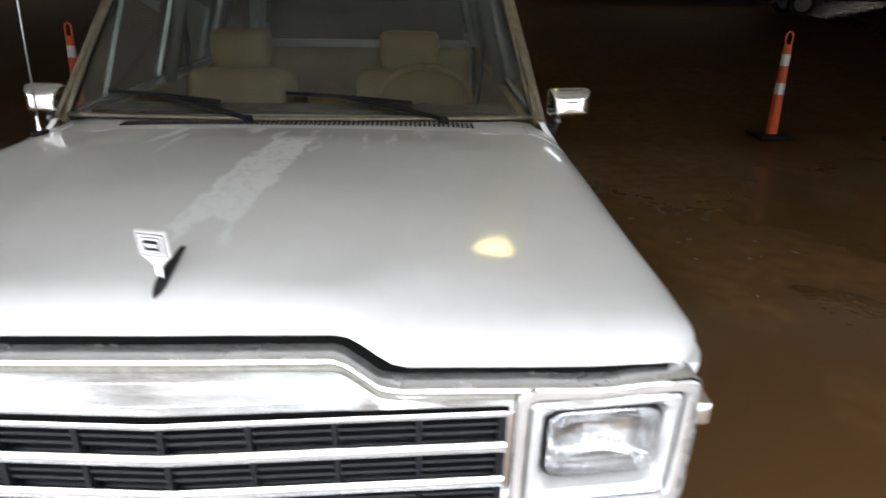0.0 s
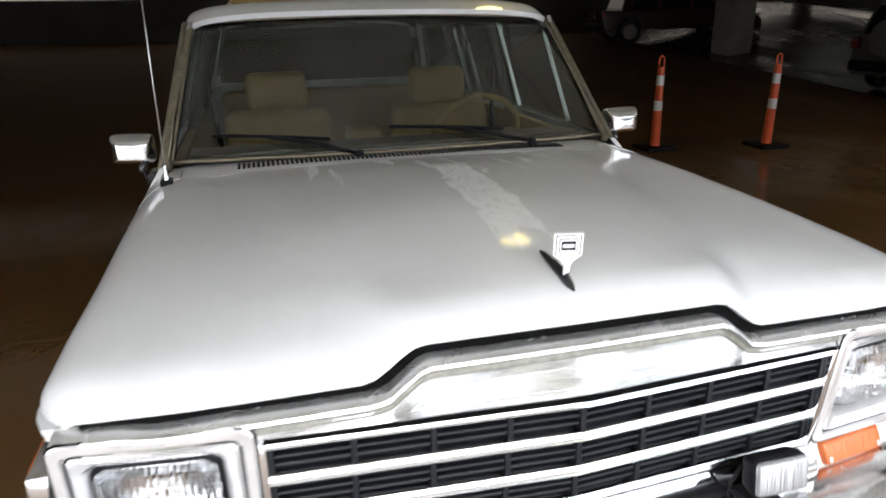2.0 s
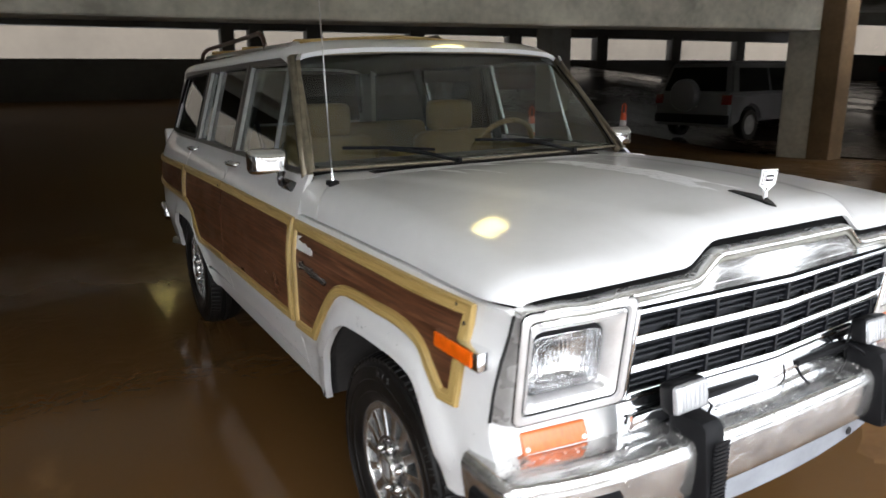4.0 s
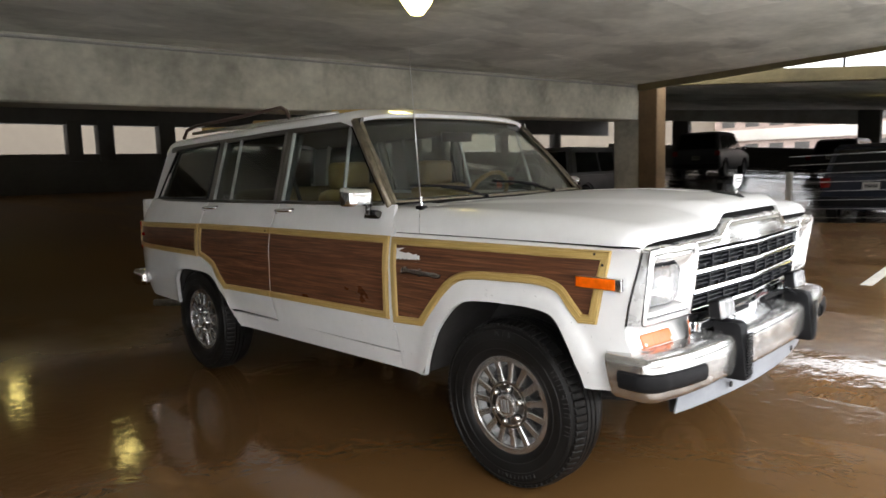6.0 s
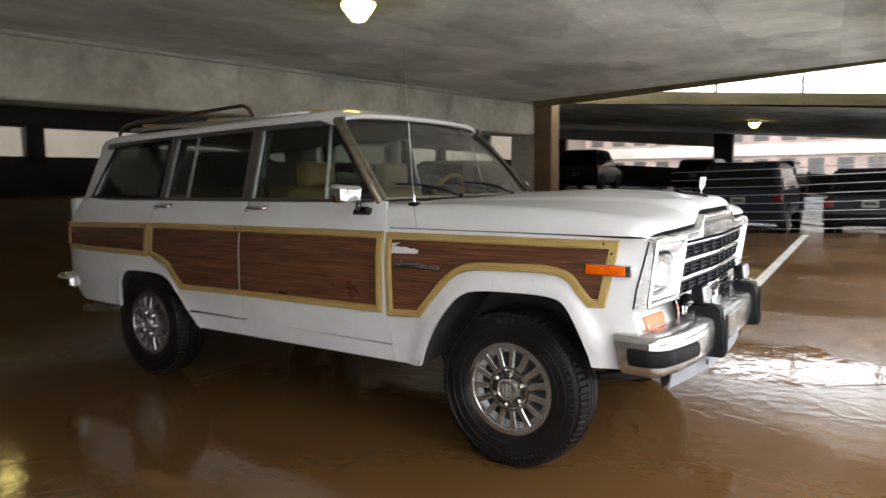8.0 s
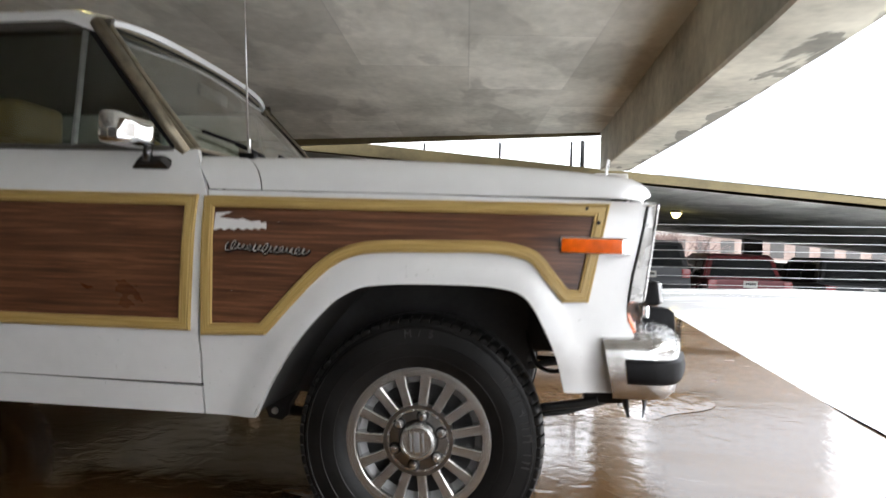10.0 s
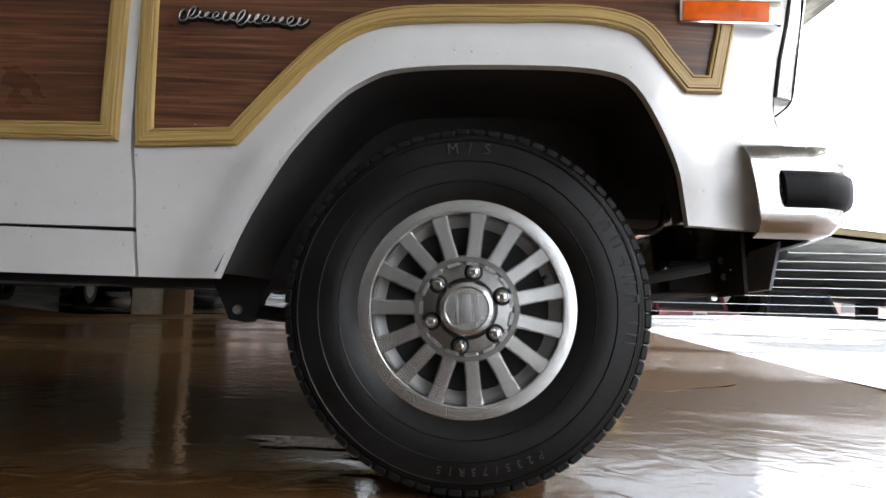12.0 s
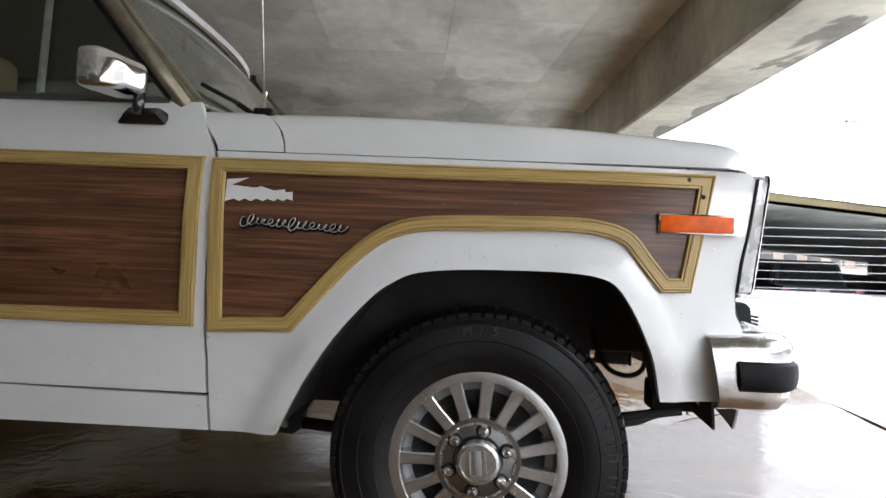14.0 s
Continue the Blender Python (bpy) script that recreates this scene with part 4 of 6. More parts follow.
    part("tail_pillar", panel([(-3.50, 1.185), (-3.68, 1.185), (-3.52, 1.60), (-3.28, 1.60)], s, glass_y, 0.004, 0.05), PAINT, car)
    for pts, g in (([(-0.80, 1.20), (-1.135, 1.20), (-1.19, 1.60), (-1.15, 1.60)], WINDOW), ([(-1.135, 1.20), (-1.72, 1.20), (-1.735, 1.61), (-1.19, 1.61)], WINDOW),
                   ([(-1.82, 1.20), (-2.56, 1.20), (-2.55, 1.60), (-1.83, 1.605)], TINT), ([(-2.66, 1.20), (-3.52, 1.20), (-3.30, 1.56), (-2.63, 1.59)], TINT)):
        ob = part("side_window", thicken(panel(pts, s, glass_y, -0.006, 0, 0.4), 0.004), g, car, "dusty window glass")
        ob.visible_shadow = False
    # handles
    for x in (-1.70, -2.60):
        part("door_handle", tube([(x - 0.02, s * (side_y(x, 1.145) + 0.004), 1.145), (x, s * (side_y(x, 1.145) + 0.03), 1.147), (x + 0.06, s * (side_y(x, 1.145) + 0.034), 1.15),
                                      (x + 0.135, s * (side_y(x, 1.145) + 0.03), 1.152), (x + 0.15, s * (side_y(x, 1.145) + 0.004), 1.152)], 0.012, 8), CHROME, d1 if x > -2 else d2, "chrome handle")
        part("lock_button", lathe([(0, 0.012), (0.013, 0.011), (0.015, 0)], pose(x - 0.025, s * side_y(x, 1.14), 1.14, 90 * -s), 14), CHROME, d1 if x > -2 else d2)
    # mirror
    mir = part("wing_mirror", mirror_head(s), CHROME, car, "chrome wing mirror with water drops")
    part("mirror_stem", tube([(-0.85, s * 0.885, 1.20), (-0.845, s * 0.895, 1.175), (-0.852, s * 0.888, 1.15)], 0.014, 10), DARKCHROME, mir)
    foot = box(bmesh.new(), -0.058, 0.060, -0.022, 0.022, 0.0, 0.030, bevel=0.006, seg=2)
    for v in foot.verts:
        k = 1 - 16 * max(0.0, v.co.z - 0.008)
        v.co.x, v.co.y = v.co.x * k, v.co.y * k
    bmesh.ops.transform(foot, matrix=pose(-0.848, s * (side_y(-0.855, 1.14) - 0.006), 1.138, 38 * -s), verts=foot.verts)
    part("mirror_foot", foot, DARKCHROME, mir, "black wedge foot")
    # side marker
    at = pose(0.469, s * 0.921, 0.936, 0, 0, 0)
    mk = part("side_marker", box(bmesh.new(), -0.088, 0.104, *sorted((s * 0.009, s * -0.030)), -0.023, 0.023, bevel=0.004, m=at), CHROME, car, "chrome framed side marker")
    part("marker_lens", box(bmesh.new(), -0.083, 0.080, -0.006, 0.006, -0.0195, 0.0195, bevel=0.004, m=pose(0, s * 0.0065, 0) @ at), AMBER, mk, "amber lens")
    part("marker_reflector", box(bmesh.new(), 0.028, 0.055, -0.004, 0.004, -0.011, 0.011, m=pose(0, s * 0.0095, 0) @ at), AMBER, mk)
    # tail lamp and rear side reflector
    part("tail_lamp", boxed(-3.805, -3.765, s * 0.80 - 0.05, s * 0.80 + 0.05, 0.80, 1.02, bevel=0.012), RED, car, "red tail lamp")
    part("rear_marker", boxed(-3.66, -3.60, s * (side_y(-3.63, 0.93) + 0.003) - 0.006, s * (side_y(-3.63, 0.93) + 0.003) + 0.006, 0.915, 0.94, bevel=0.003), RED, car)
    # name script as a plain silver flourish
    if s < 0:
        pts = []
        for i in range(180):
            t = i / 179
            a = t * 15 * 2 * math.pi
            x = -0.566 + 0.247 * t - (0.0065 + 0.003 * math.sin(31 * t)) * math.sin(a)
            z = 0.904 + (0.015 if 0.02 < t < 0.09 or 0.44 < t < 0.52 else 0.0075 + 0.002 * math.sin(23 * t)) * math.cos(a) - 0.012 * t
            x += (z - 0.904) * 0.5
            pts.append((x, s * (side_y(x, z) + 0.008), z))
        part("name_script", tube(pts, 0.0014, 6), BRUSHED, car, "silver script flourish")
        pts = [(x + 0.001, y + 0.0035, z - 0.0025) for x, y, z in pts]
        part("name_script_base", tube(pts, 0.0046, 5), TRIMBLACK, car)
        # torn patch of bare paint in the vinyl
        bm = panel([(-0.612, 0.998), (-0.56, 1.003), (-0.585, 0.992), (-0.60, 0.985), (-0.545, 0.980), (-0.53, 0.984), (-0.50, 0.975), (-0.475, 0.979), (-0.472, 0.972), (-0.456, 0.974), (-0.454, 0.953), (-0.468, 0.957), (-0.476, 0.951), (-0.49, 0.956), (-0.498, 0.950), (-0.514, 0.955),
                    (-0.523, 0.949), (-0.54, 0.955), (-0.552, 0.948), (-0.567, 0.954), (-0.580, 0.947), (-0.592, 0.953), (-0.613, 0.946)], s, side_y, 0.0045, 0.002, 0.1)
        part("torn_patch", bm, PAINT, car, "bare white paint where vinyl tore away")


for side in (-1, 1):
    build_flank(side)

# bonnet
CREASE = [(-0.62, 0.60), (-0.17, 0.52), (0.30, 0.43), (0.60, 0.355), (0.70, 0.33)]
Z_MID = [(-0.65, 1.192), (-0.3, 1.217), (0.1, 1.229), (0.3, 1.224), (0.45, 1.216), (0.60, 1.203), (0.7, 1.19)]
Z_OUT = [(-0.65, 1.188), (-0.3, 1.193), (0.1, 1.184), (0.35, 1.170), (0.50, 1.157), (0.60, 1.146), (0.7, 1.13)]

Z_MID, Z_OUT = spline(Z_MID, 6), spline(Z_OUT, 6)


def skin(x, y):
    """Height of the bonnet: a soft crown that breaks into the raised middle's crease towards the lip."""
    y = abs(y)
    k = smooth01((lerp(CREASE, x) + 0.045 - y) / 0.105)
    mid, out = lerp(Z_MID, x), lerp(Z_OUT, x)
    step = mid + (out - mid) * (1 - k) - 0.012 * (y / 0.815) ** 3 * (1 - k) - 0.006 * k * (y / 0.4) ** 2 * max(0.0, x - 0.2)
    top = mid + 0.008 * smooth01((x + 0.62) / 0.3)
    fall = top - out + 0.010
    soft = top - (fall - 0.006) * math.log(math.cosh(y / 0.2)) / math.log(math.cosh(0.755 / 0.2)) - 0.006 * (1 - k)
    w = smooth01((x - 0.45) / 0.22)
    return soft * (1 - w) + step * w


def front_x(y):
    return 0.677 - 0.035 * (abs(y) / 0.86) ** 8 - 0.012 * abs(y)


def bonnet_point(u, v):
    """u from the windscreen to the front lip, v across."""
    w = (v - 0.5) * 2
    side, a = (1 if w >= 0 else -1), abs(w)
    ys, lip = 0.755, 0.83
    if a < lip:
        y, roll = ys * (a / lip), 0.0
    else:
        roll = (a - lip) / (1 - lip) * math.pi / 2
        y = ys
    xf = front_x(y) - 0.01
    back = -0.615 if a < lip else -0.615 + 0.128 * math.sin(roll)
    front = 0.8
    if u < front:
        x, drop = back + (xf - 0.085 - back) * (u / front), 0.0
    else:
        th = (u - front) / (1 - front) * math.pi / 2
        x = xf - 0.085 + 0.085 * math.sin(th)
        drop = 0.044 * (1 - math.cos(th))
    z = skin(x, y)
    z -= drop
    if roll:
        seam = 1.07 - drop * 0.25
        edge = 0.896 + 0.008 * smooth01((x - 0.1) / 0.35) - 4.0 * max(0, x - 0.53) ** 2
        y = ys + (edge - 0.008 - ys) * math.sin(roll)
        x -= 0.034 * math.sin(roll) ** 2 * smooth01((u - 0.6) / 0.4)
        z = z + (seam - z) * (1 - math.cos(roll))
    return (x, side * y, z)


def fender_top(s):
    """The part of the fender that rolls over between the door, the bonnet and the cowl."""
    def f(u, v):
        roll = (1 - v) * math.pi / 2
        z0 = skin(-0.60, 0.755) + 0.004
        z = z0 + (1.07 - z0) * (1 - math.cos(roll))
        y = 0.755 + 0.133 * math.sin(roll)
        xa = -0.648 - 0.070 * smooth01((z - 1.06) / 0.13)
        xb = -0.620 + 0.128 * math.sin(roll)
        return (xa + (xb - xa) * u, s * y, z)
    bm = grid(10, 22, f)
    bmesh.ops.recalc_face_normals(bm, faces=bm.faces)
    return thicken(bm, 0.006)


for side in (-1, 1):
    part("fender_top", fender_top(side), PAINT, car, "", 60)
bm = grid(51, 81, bonnet_point)
bmesh.ops.recalc_face_normals(bm, faces=bm.faces)
part("bonnet", thicken(bm, 0.012), FILM, car, "white bonnet with a raised middle, water-stained", 50)


# cowl with its slotted vent, fender tops and firewall


def cowl_point(u, v):
    y = 0.80 - 1.60 * v
    return (-0.60 - 0.20 * u - 0.02 * (1 - (y / 0.8) ** 2) * (1 - u), y, 1.193 + 0.008 * u - 0.026 * (abs(y) / 0.8) ** 4)


part("cowl", thicken(grid(6, 24, cowl_point), 0.02), PAINT, car)
for k in range(74):
    y = -0.575 + 1.15 * k / 73
    part("vent_slot", boxed(-0.725, -0.66, y - 0.0046, y + 0.0046, 1.188, 1.1992 - 0.026 * (abs(y) / 0.8) ** 4, bevel=0.001, seg=1), TRIMBLACK, car)
part("engine_bay", boxed(-0.58, 0.50, -0.53, 0.53, 0.585, 1.06, bevel=0.03), UNDER, car)
part("underbody", boxed(-3.6, -0.60, -0.53, 0.53, 0.40, 0.52, bevel=0.03), UNDER, car)

# windscreen, roof, tail
WS = ((-0.775, 0.79, 1.20), (-1.165, 0.695, 1.635))


def screen_point(u, v, grow=0.0):
    a, b = WS
    w = v * 2 - 1
    y = (a[1] + (b[1] - a[1]) * u) * w
    x = a[0] + (b[0] - a[0]) * u + 0.055 * (1 - w * w) + 0.02 * math.sin(math.pi * u)
    return (x, y, a[2] + (b[2] - a[2]) * u + 0.018 * u * (1 - w * w) + grow)


ob = part("windscreen", thicken(grid(10, 18, screen_point), 0.005), glass("windscreen_glass", (0.86, 0.91, 0.87)), car, "clear windscreen")
ob.visible_shadow = False
rim = [screen_point(0, i / 16) for i in range(17)] + [screen_point(i / 8, 1) for i in range(1, 9)] + [screen_point(1, 1 - i / 16) for i in range(1, 17)] + [screen_point(1 - i / 8, 0) for i in range(1, 9)]
part("windscreen_seal", tube([Vector(p) + Vector((0.004, 0, 0.002)) for p in rim + rim[:1]], 0.010, 6), TRIMBLACK, car)
part("windscreen_strip", tube([Vector(p) + Vector((0.014, 0, 0.006)) for p in rim + rim[:1]], 0.007, 6), BRONZE, car, "dull bronze-toned metal strip")
for s in (-1, 1):
    part("pillar_post", tube([(-0.76, s * 0.815, 1.18), (-0.95, s * 0.765, 1.40), (-1.15, s * 0.71, 1.63)], 0.024, 8), BRONZE, car)

ROOF_EDGE = [(-3.56, 1.585), (-3.45, 1.605), (-2.5, 1.628), (-1.88, 1.645), (-1.25, 1.655), (-1.15, 1.65), (-1.10, 1.64)]


def roof_point(u, v):
    w = v * 2 - 1
    x = -3.56 + (2.41) * u + 0.07 * (1 - w * w) * u
    half = 0.722 - 0.03 * smooth01((-3.2 - x) / 0.35)
    ez = lerp(ROOF_EDGE, -3.56 + 2.43 * u)
    crown = 0.062 * (1 - abs(w) ** 2.6)
    a = abs(w)
    y = half * math.sin(a * math.pi / 2) ** 0.92 * (1 if w >= 0 else -1)
    z = ez - 0.02 + crown + 0.02 * (1 - a ** 8)
    z -= 0.03 * smooth01((u - 0.95) / 0.05) + 0.03 * smooth01((0.03 - u) / 0.03)
    return (x, y, z)


bm = grid(40, 33, roof_point)
bmesh.ops.recalc_face_normals(bm, faces=bm.faces)
part("roof", thicken(bm, 0.02), PAINT, car, "white roof with a dusty film", 50)
part("headlining", thicken(grid(10, 9, lambda u, v: tuple(a - b for a, b in zip(roof_point(0.03 + 0.92 * u, 0.05 + 0.9 * v), (0, 0, 0.035)))), 0.005), HEADLINER, car)
tail = [(-3.50, 0.69, 1.58), (-3.68, 0.80, 1.19)]
ob = part("rear_window", thicken(grid(4, 8, lambda u, v: (tail[0][0] - 0.18 * u, (0.66 + 0.09 * u) * (v * 2 - 1), 1.57 - 0.37 * u)), 0.005), TINT, car, "tinted rear window")
ob.visible_shadow = False
part("tailgate", boxed(-3.775, -3.70, -0.83, 0.83, 0.50, 1.195, bevel=0.02), PAINT, car)
part("rear_bumper", box(bmesh.new(), -3.93, -3.72, -0.90, 0.90, 0.50, 0.63, bevel=0.045, seg=3), CHROME, car, "chrome rear bumper")
part("exhaust_pipe", tube([(-3.1, -0.66, 0.38), (-3.4, -0.74, 0.385), (-3.60, -0.86, 0.38)], 0.027, 10), BRUSHED, car)

# roof rack
for s in (-1, 1):
    part("rack_rail", tube([(-1.5, s * 0.56, 1.705), (-3.35, s * 0.56, 1.69)], 0.012, 8), BRUSHED, car)
    part("rack_rail", tube([(-3.50, s * 0.57, 1.66), (-3.44, s * 0.565, 1.72), (-3.3, s * 0.56, 1.745), (-2.6, s * 0.56, 1.765), (-2.1, s * 0.56, 1.785), (-2.04, s * 0.56, 1.76), (-2.0, s * 0.56, 1.70)], 0.013, 8), RACKBROWN, car, "dark brown rack rail")
for x in (-1.55, -2.45, -3.2):
    part("rack_bar", tube([(x, -0.56, 1.715), (x, 0, 1.745), (x, 0.56, 1.715)], 0.012, 8), GOLD, car, "blond wooden cross bar")
for k in range(5):
    y = -0.36 + 0.18 * k
    part("roof_strip", boxed(-3.2, -1.6, y - 0.012, y + 0.012, 1.705, 1.735, bevel=0.005), BRUSHED, car)

# front end: header strip, chrome surround, grille
KINK = [(0.0, 1.146), (0.284, 1.146), (0.345, 1.098), (0.6, 1.096), (0.76, 1.088), (0.82, 1.076), (0.87, 1.068)]


LIP = [(-0.030, 0.0), (-0.008, 0.0), (0.004, -0.002), (0.012, -0.006), (0.015, -0.012), (0.012, -0.016)]
GROOVE = [(0.012, -0.016), (0.006, -0.0175), (0.004, -0.021), (0.004, -0.027), (0.008, -0.031)]


def header_line(profile, u, v):
    """A profile swept along the kinked edge under the bonnet."""
    y = (v * 2 - 1) * 0.86
    z0 = lerp(KINK, abs(y)) - 0.019 - 0.007 * smooth01((abs(y) - 0.33) / 0.05) + 0.017 * smooth01((abs(y) - 0.68) / 0.16)
    k = u * (len(profile) - 1)
    i = min(int(k), len(profile) - 2)
    d = Vector(profile[i]) * (1 - k + i) + Vector(profile[i + 1]) * (k - i)
    return (front_x(y) + d.x, y, z0 + d.y)


def band_point(u, v):
    y = (v * 2 - 1) * 0.86
    z0 = lerp(KINK, abs(y)) - 0.050 + 0.012 * smooth01((abs(y) - 0.70) / 0.16)
    prow = 0.018 * (1 - min(1, abs(y) / 0.56))
    return (front_x(y) + 0.003 + (0.006 + prow) * u, y, z0 + (1.024 - z0) * u)


Y_STEPS = 101
part("header_lip", thicken(grid(11, Y_STEPS, lambda u, v: header_line(LIP, u, v)), 0.004), SOFTCHROME, car, "bright metal lip under the bonnet", 60)
part("header_strip", thicken(grid(9, Y_STEPS, lambda u, v: header_line(GROOVE, u, v)), 0.003), DULLSTRIP, car, "dull grey beaded strip under the bright lip", 60)
inset = [(u, y) for u, y in [(0.42, 0.27), (0.30, 0.235), (0.25, 0.19), (0.25, -0.19), (0.30, -0.235), (0.42, -0.27), (0.62, -0.31), (0.70, -0.29), (0.74, 0.0), (0.70, 0.29), (0.62, 0.31)]]
bm = bmesh.new()
line = [Vector(band_point(u, 0.5 + y / 1.72)) for u, y in dense(inset, 0.06, True)]
tube(line + line[:1], 0.0016, 6, bm)
part("header_bead", bm, SOFTCHROME, car, "fine raised outline on the grille header")
part("grille_header", thicken(grid(6, Y_STEPS, band_point), 0.006), HEADERMETAL, car, "chrome header over the grille", 60)
part("bonnet_gap", grid(2, Y_STEPS, lambda u, v: (front_x((v * 2 - 1) * 0.8) - 0.024, (v * 2 - 1) * 0.82, lerp(KINK, abs(v * 2 - 1) * 0.82) - 0.040 + 0.056 * u)), GAPBLACK, car)


def grille_x(y, z=0.93):
    return 0.699 - 0.032 * min(1, abs(y) / 0.55) + 0.12 * (z - 0.93)


grille = part("grille", grid(2, 13, lambda u, v: (grille_x((v * 2 - 1) * 0.55, 0.79 + 0.23 * u) - 0.035, (v * 2 - 1) * 0.55, 0.79 + 0.23 * u)), GRILLEBLACK, car, "black grille with chrome bars")


def bar(z0, z1, depth, proud, y1=0.55, y0=None):
    """A horizontal bar that follows the prow of the grille."""
    y0 = -y1 if y0 is None else y0
    bm = bmesh.new()
    rows = []
    ys = [y0 + (y1 - y0) * i / 12 for i in range(13)]
    for y in ys:
        x = grille_x(y, z0) + proud
        c = min(0.003, (z1 - z0) / 4)
        rows.append([bm.verts.new(p) for p in ((x - depth, y, z0), (x - c, y, z0), (x, y, z0 + c), (x - 0.22 * (z1 - z0), y, z1 - c), (x - 0.22 * (z1 - z0) - c, y, z1), (x - depth, y, z1))])
    for a, b in zip(rows, rows[1:]):
        for i in range(5):
            bm.faces.new((a[i], b[i], b[i + 1], a[i + 1]))
    bm.faces.new(rows[0])
    bm.faces.new(rows[-1][::-1])
    bmesh.ops.recalc_face_normals(bm, faces=bm.faces)
    return bm


ROWS = ((0.952, 1.008), (0.872, 0.930), (0.795, 0.852))
for z0, z1 in ((1.008, 1.024), (0.932, 0.950), (0.853, 0.871), (0.780, 0.795)):
    part("chrome_bar", bar(z0, z1, 0.04, 0.004), CHROME, grille, "chrome grille bar")
part("header_groove", bar(1.0245, 1.029, 0.02, 0.009), GAPBLACK, grille)
for z0, z1 in ROWS:
    for k in range(3):
        z = z0 + (z1 - z0) * (k + 0.72) / 3.4
        part("slat", bar(z, z + 0.0042, 0.016, -0.012), GRILLEBLACK, grille)
    for k in range(-4, 5):
        y = k * 0.1355
        if abs(y) < 0.545:
            part("divider", boxed(grille_x(y, z0) - 0.03, grille_x(y, z0) - 0.004, y - 0.005, y + 0.005, z0, z1, bevel=0.001, seg=1), GRILLEBLACK, grille)
# the whole face leans back towards its foot
LEAN = Matrix(((1, 0, 0.115, -0.115 * 0.93), (0, 1, 0, 0), (0, 0, 1, 0), (0, 0, 0, 1)))
for s in (-1, 1):
    part("chrome_end", box(bmesh.new(), 0.625, 0.672, s * 0.5535 - 0.0065, s * 0.5535 + 0.0065, 0.785, 1.024, bevel=0.003, m=LEAN), CHROME, grille)


def rounded(y0, y1, z0, z1, r, n=5):
    out = []
    for cy, cz, a0 in ((y1 - r, z1 - r, 0), (y0 + r, z1 - r, 90), (y0 + r, z0 + r, 180), (y1 - r, z0 + r, 270)):
        for k in range(n + 1):
            a = radians(a0 + 90 * k / n)
            out.append((cy + r * math.cos(a), cz + r * math.sin(a)))
    return out


def ring(loops, m, bm=None, cap_last=False):
    """A frame through loops of equal length; each loop is (depth, points in (y, z))."""
    bm = bm or bmesh.new()
    rows = [[bm.verts.new(m @ Vector((d, y, z))) for y, z in pts] for d, pts in loops]
    n = len(rows[0])
    for a, b in zip(rows, rows[1:]):
        for i in range(n):
            bm.faces.new((a[i], a[(i + 1) % n], b[(i + 1) % n], b[i]))
    if cap_last:
        bm.faces.new(rows[-1])
    bmesh.ops.recalc_face_normals(bm, faces=bm.faces)
    return bm


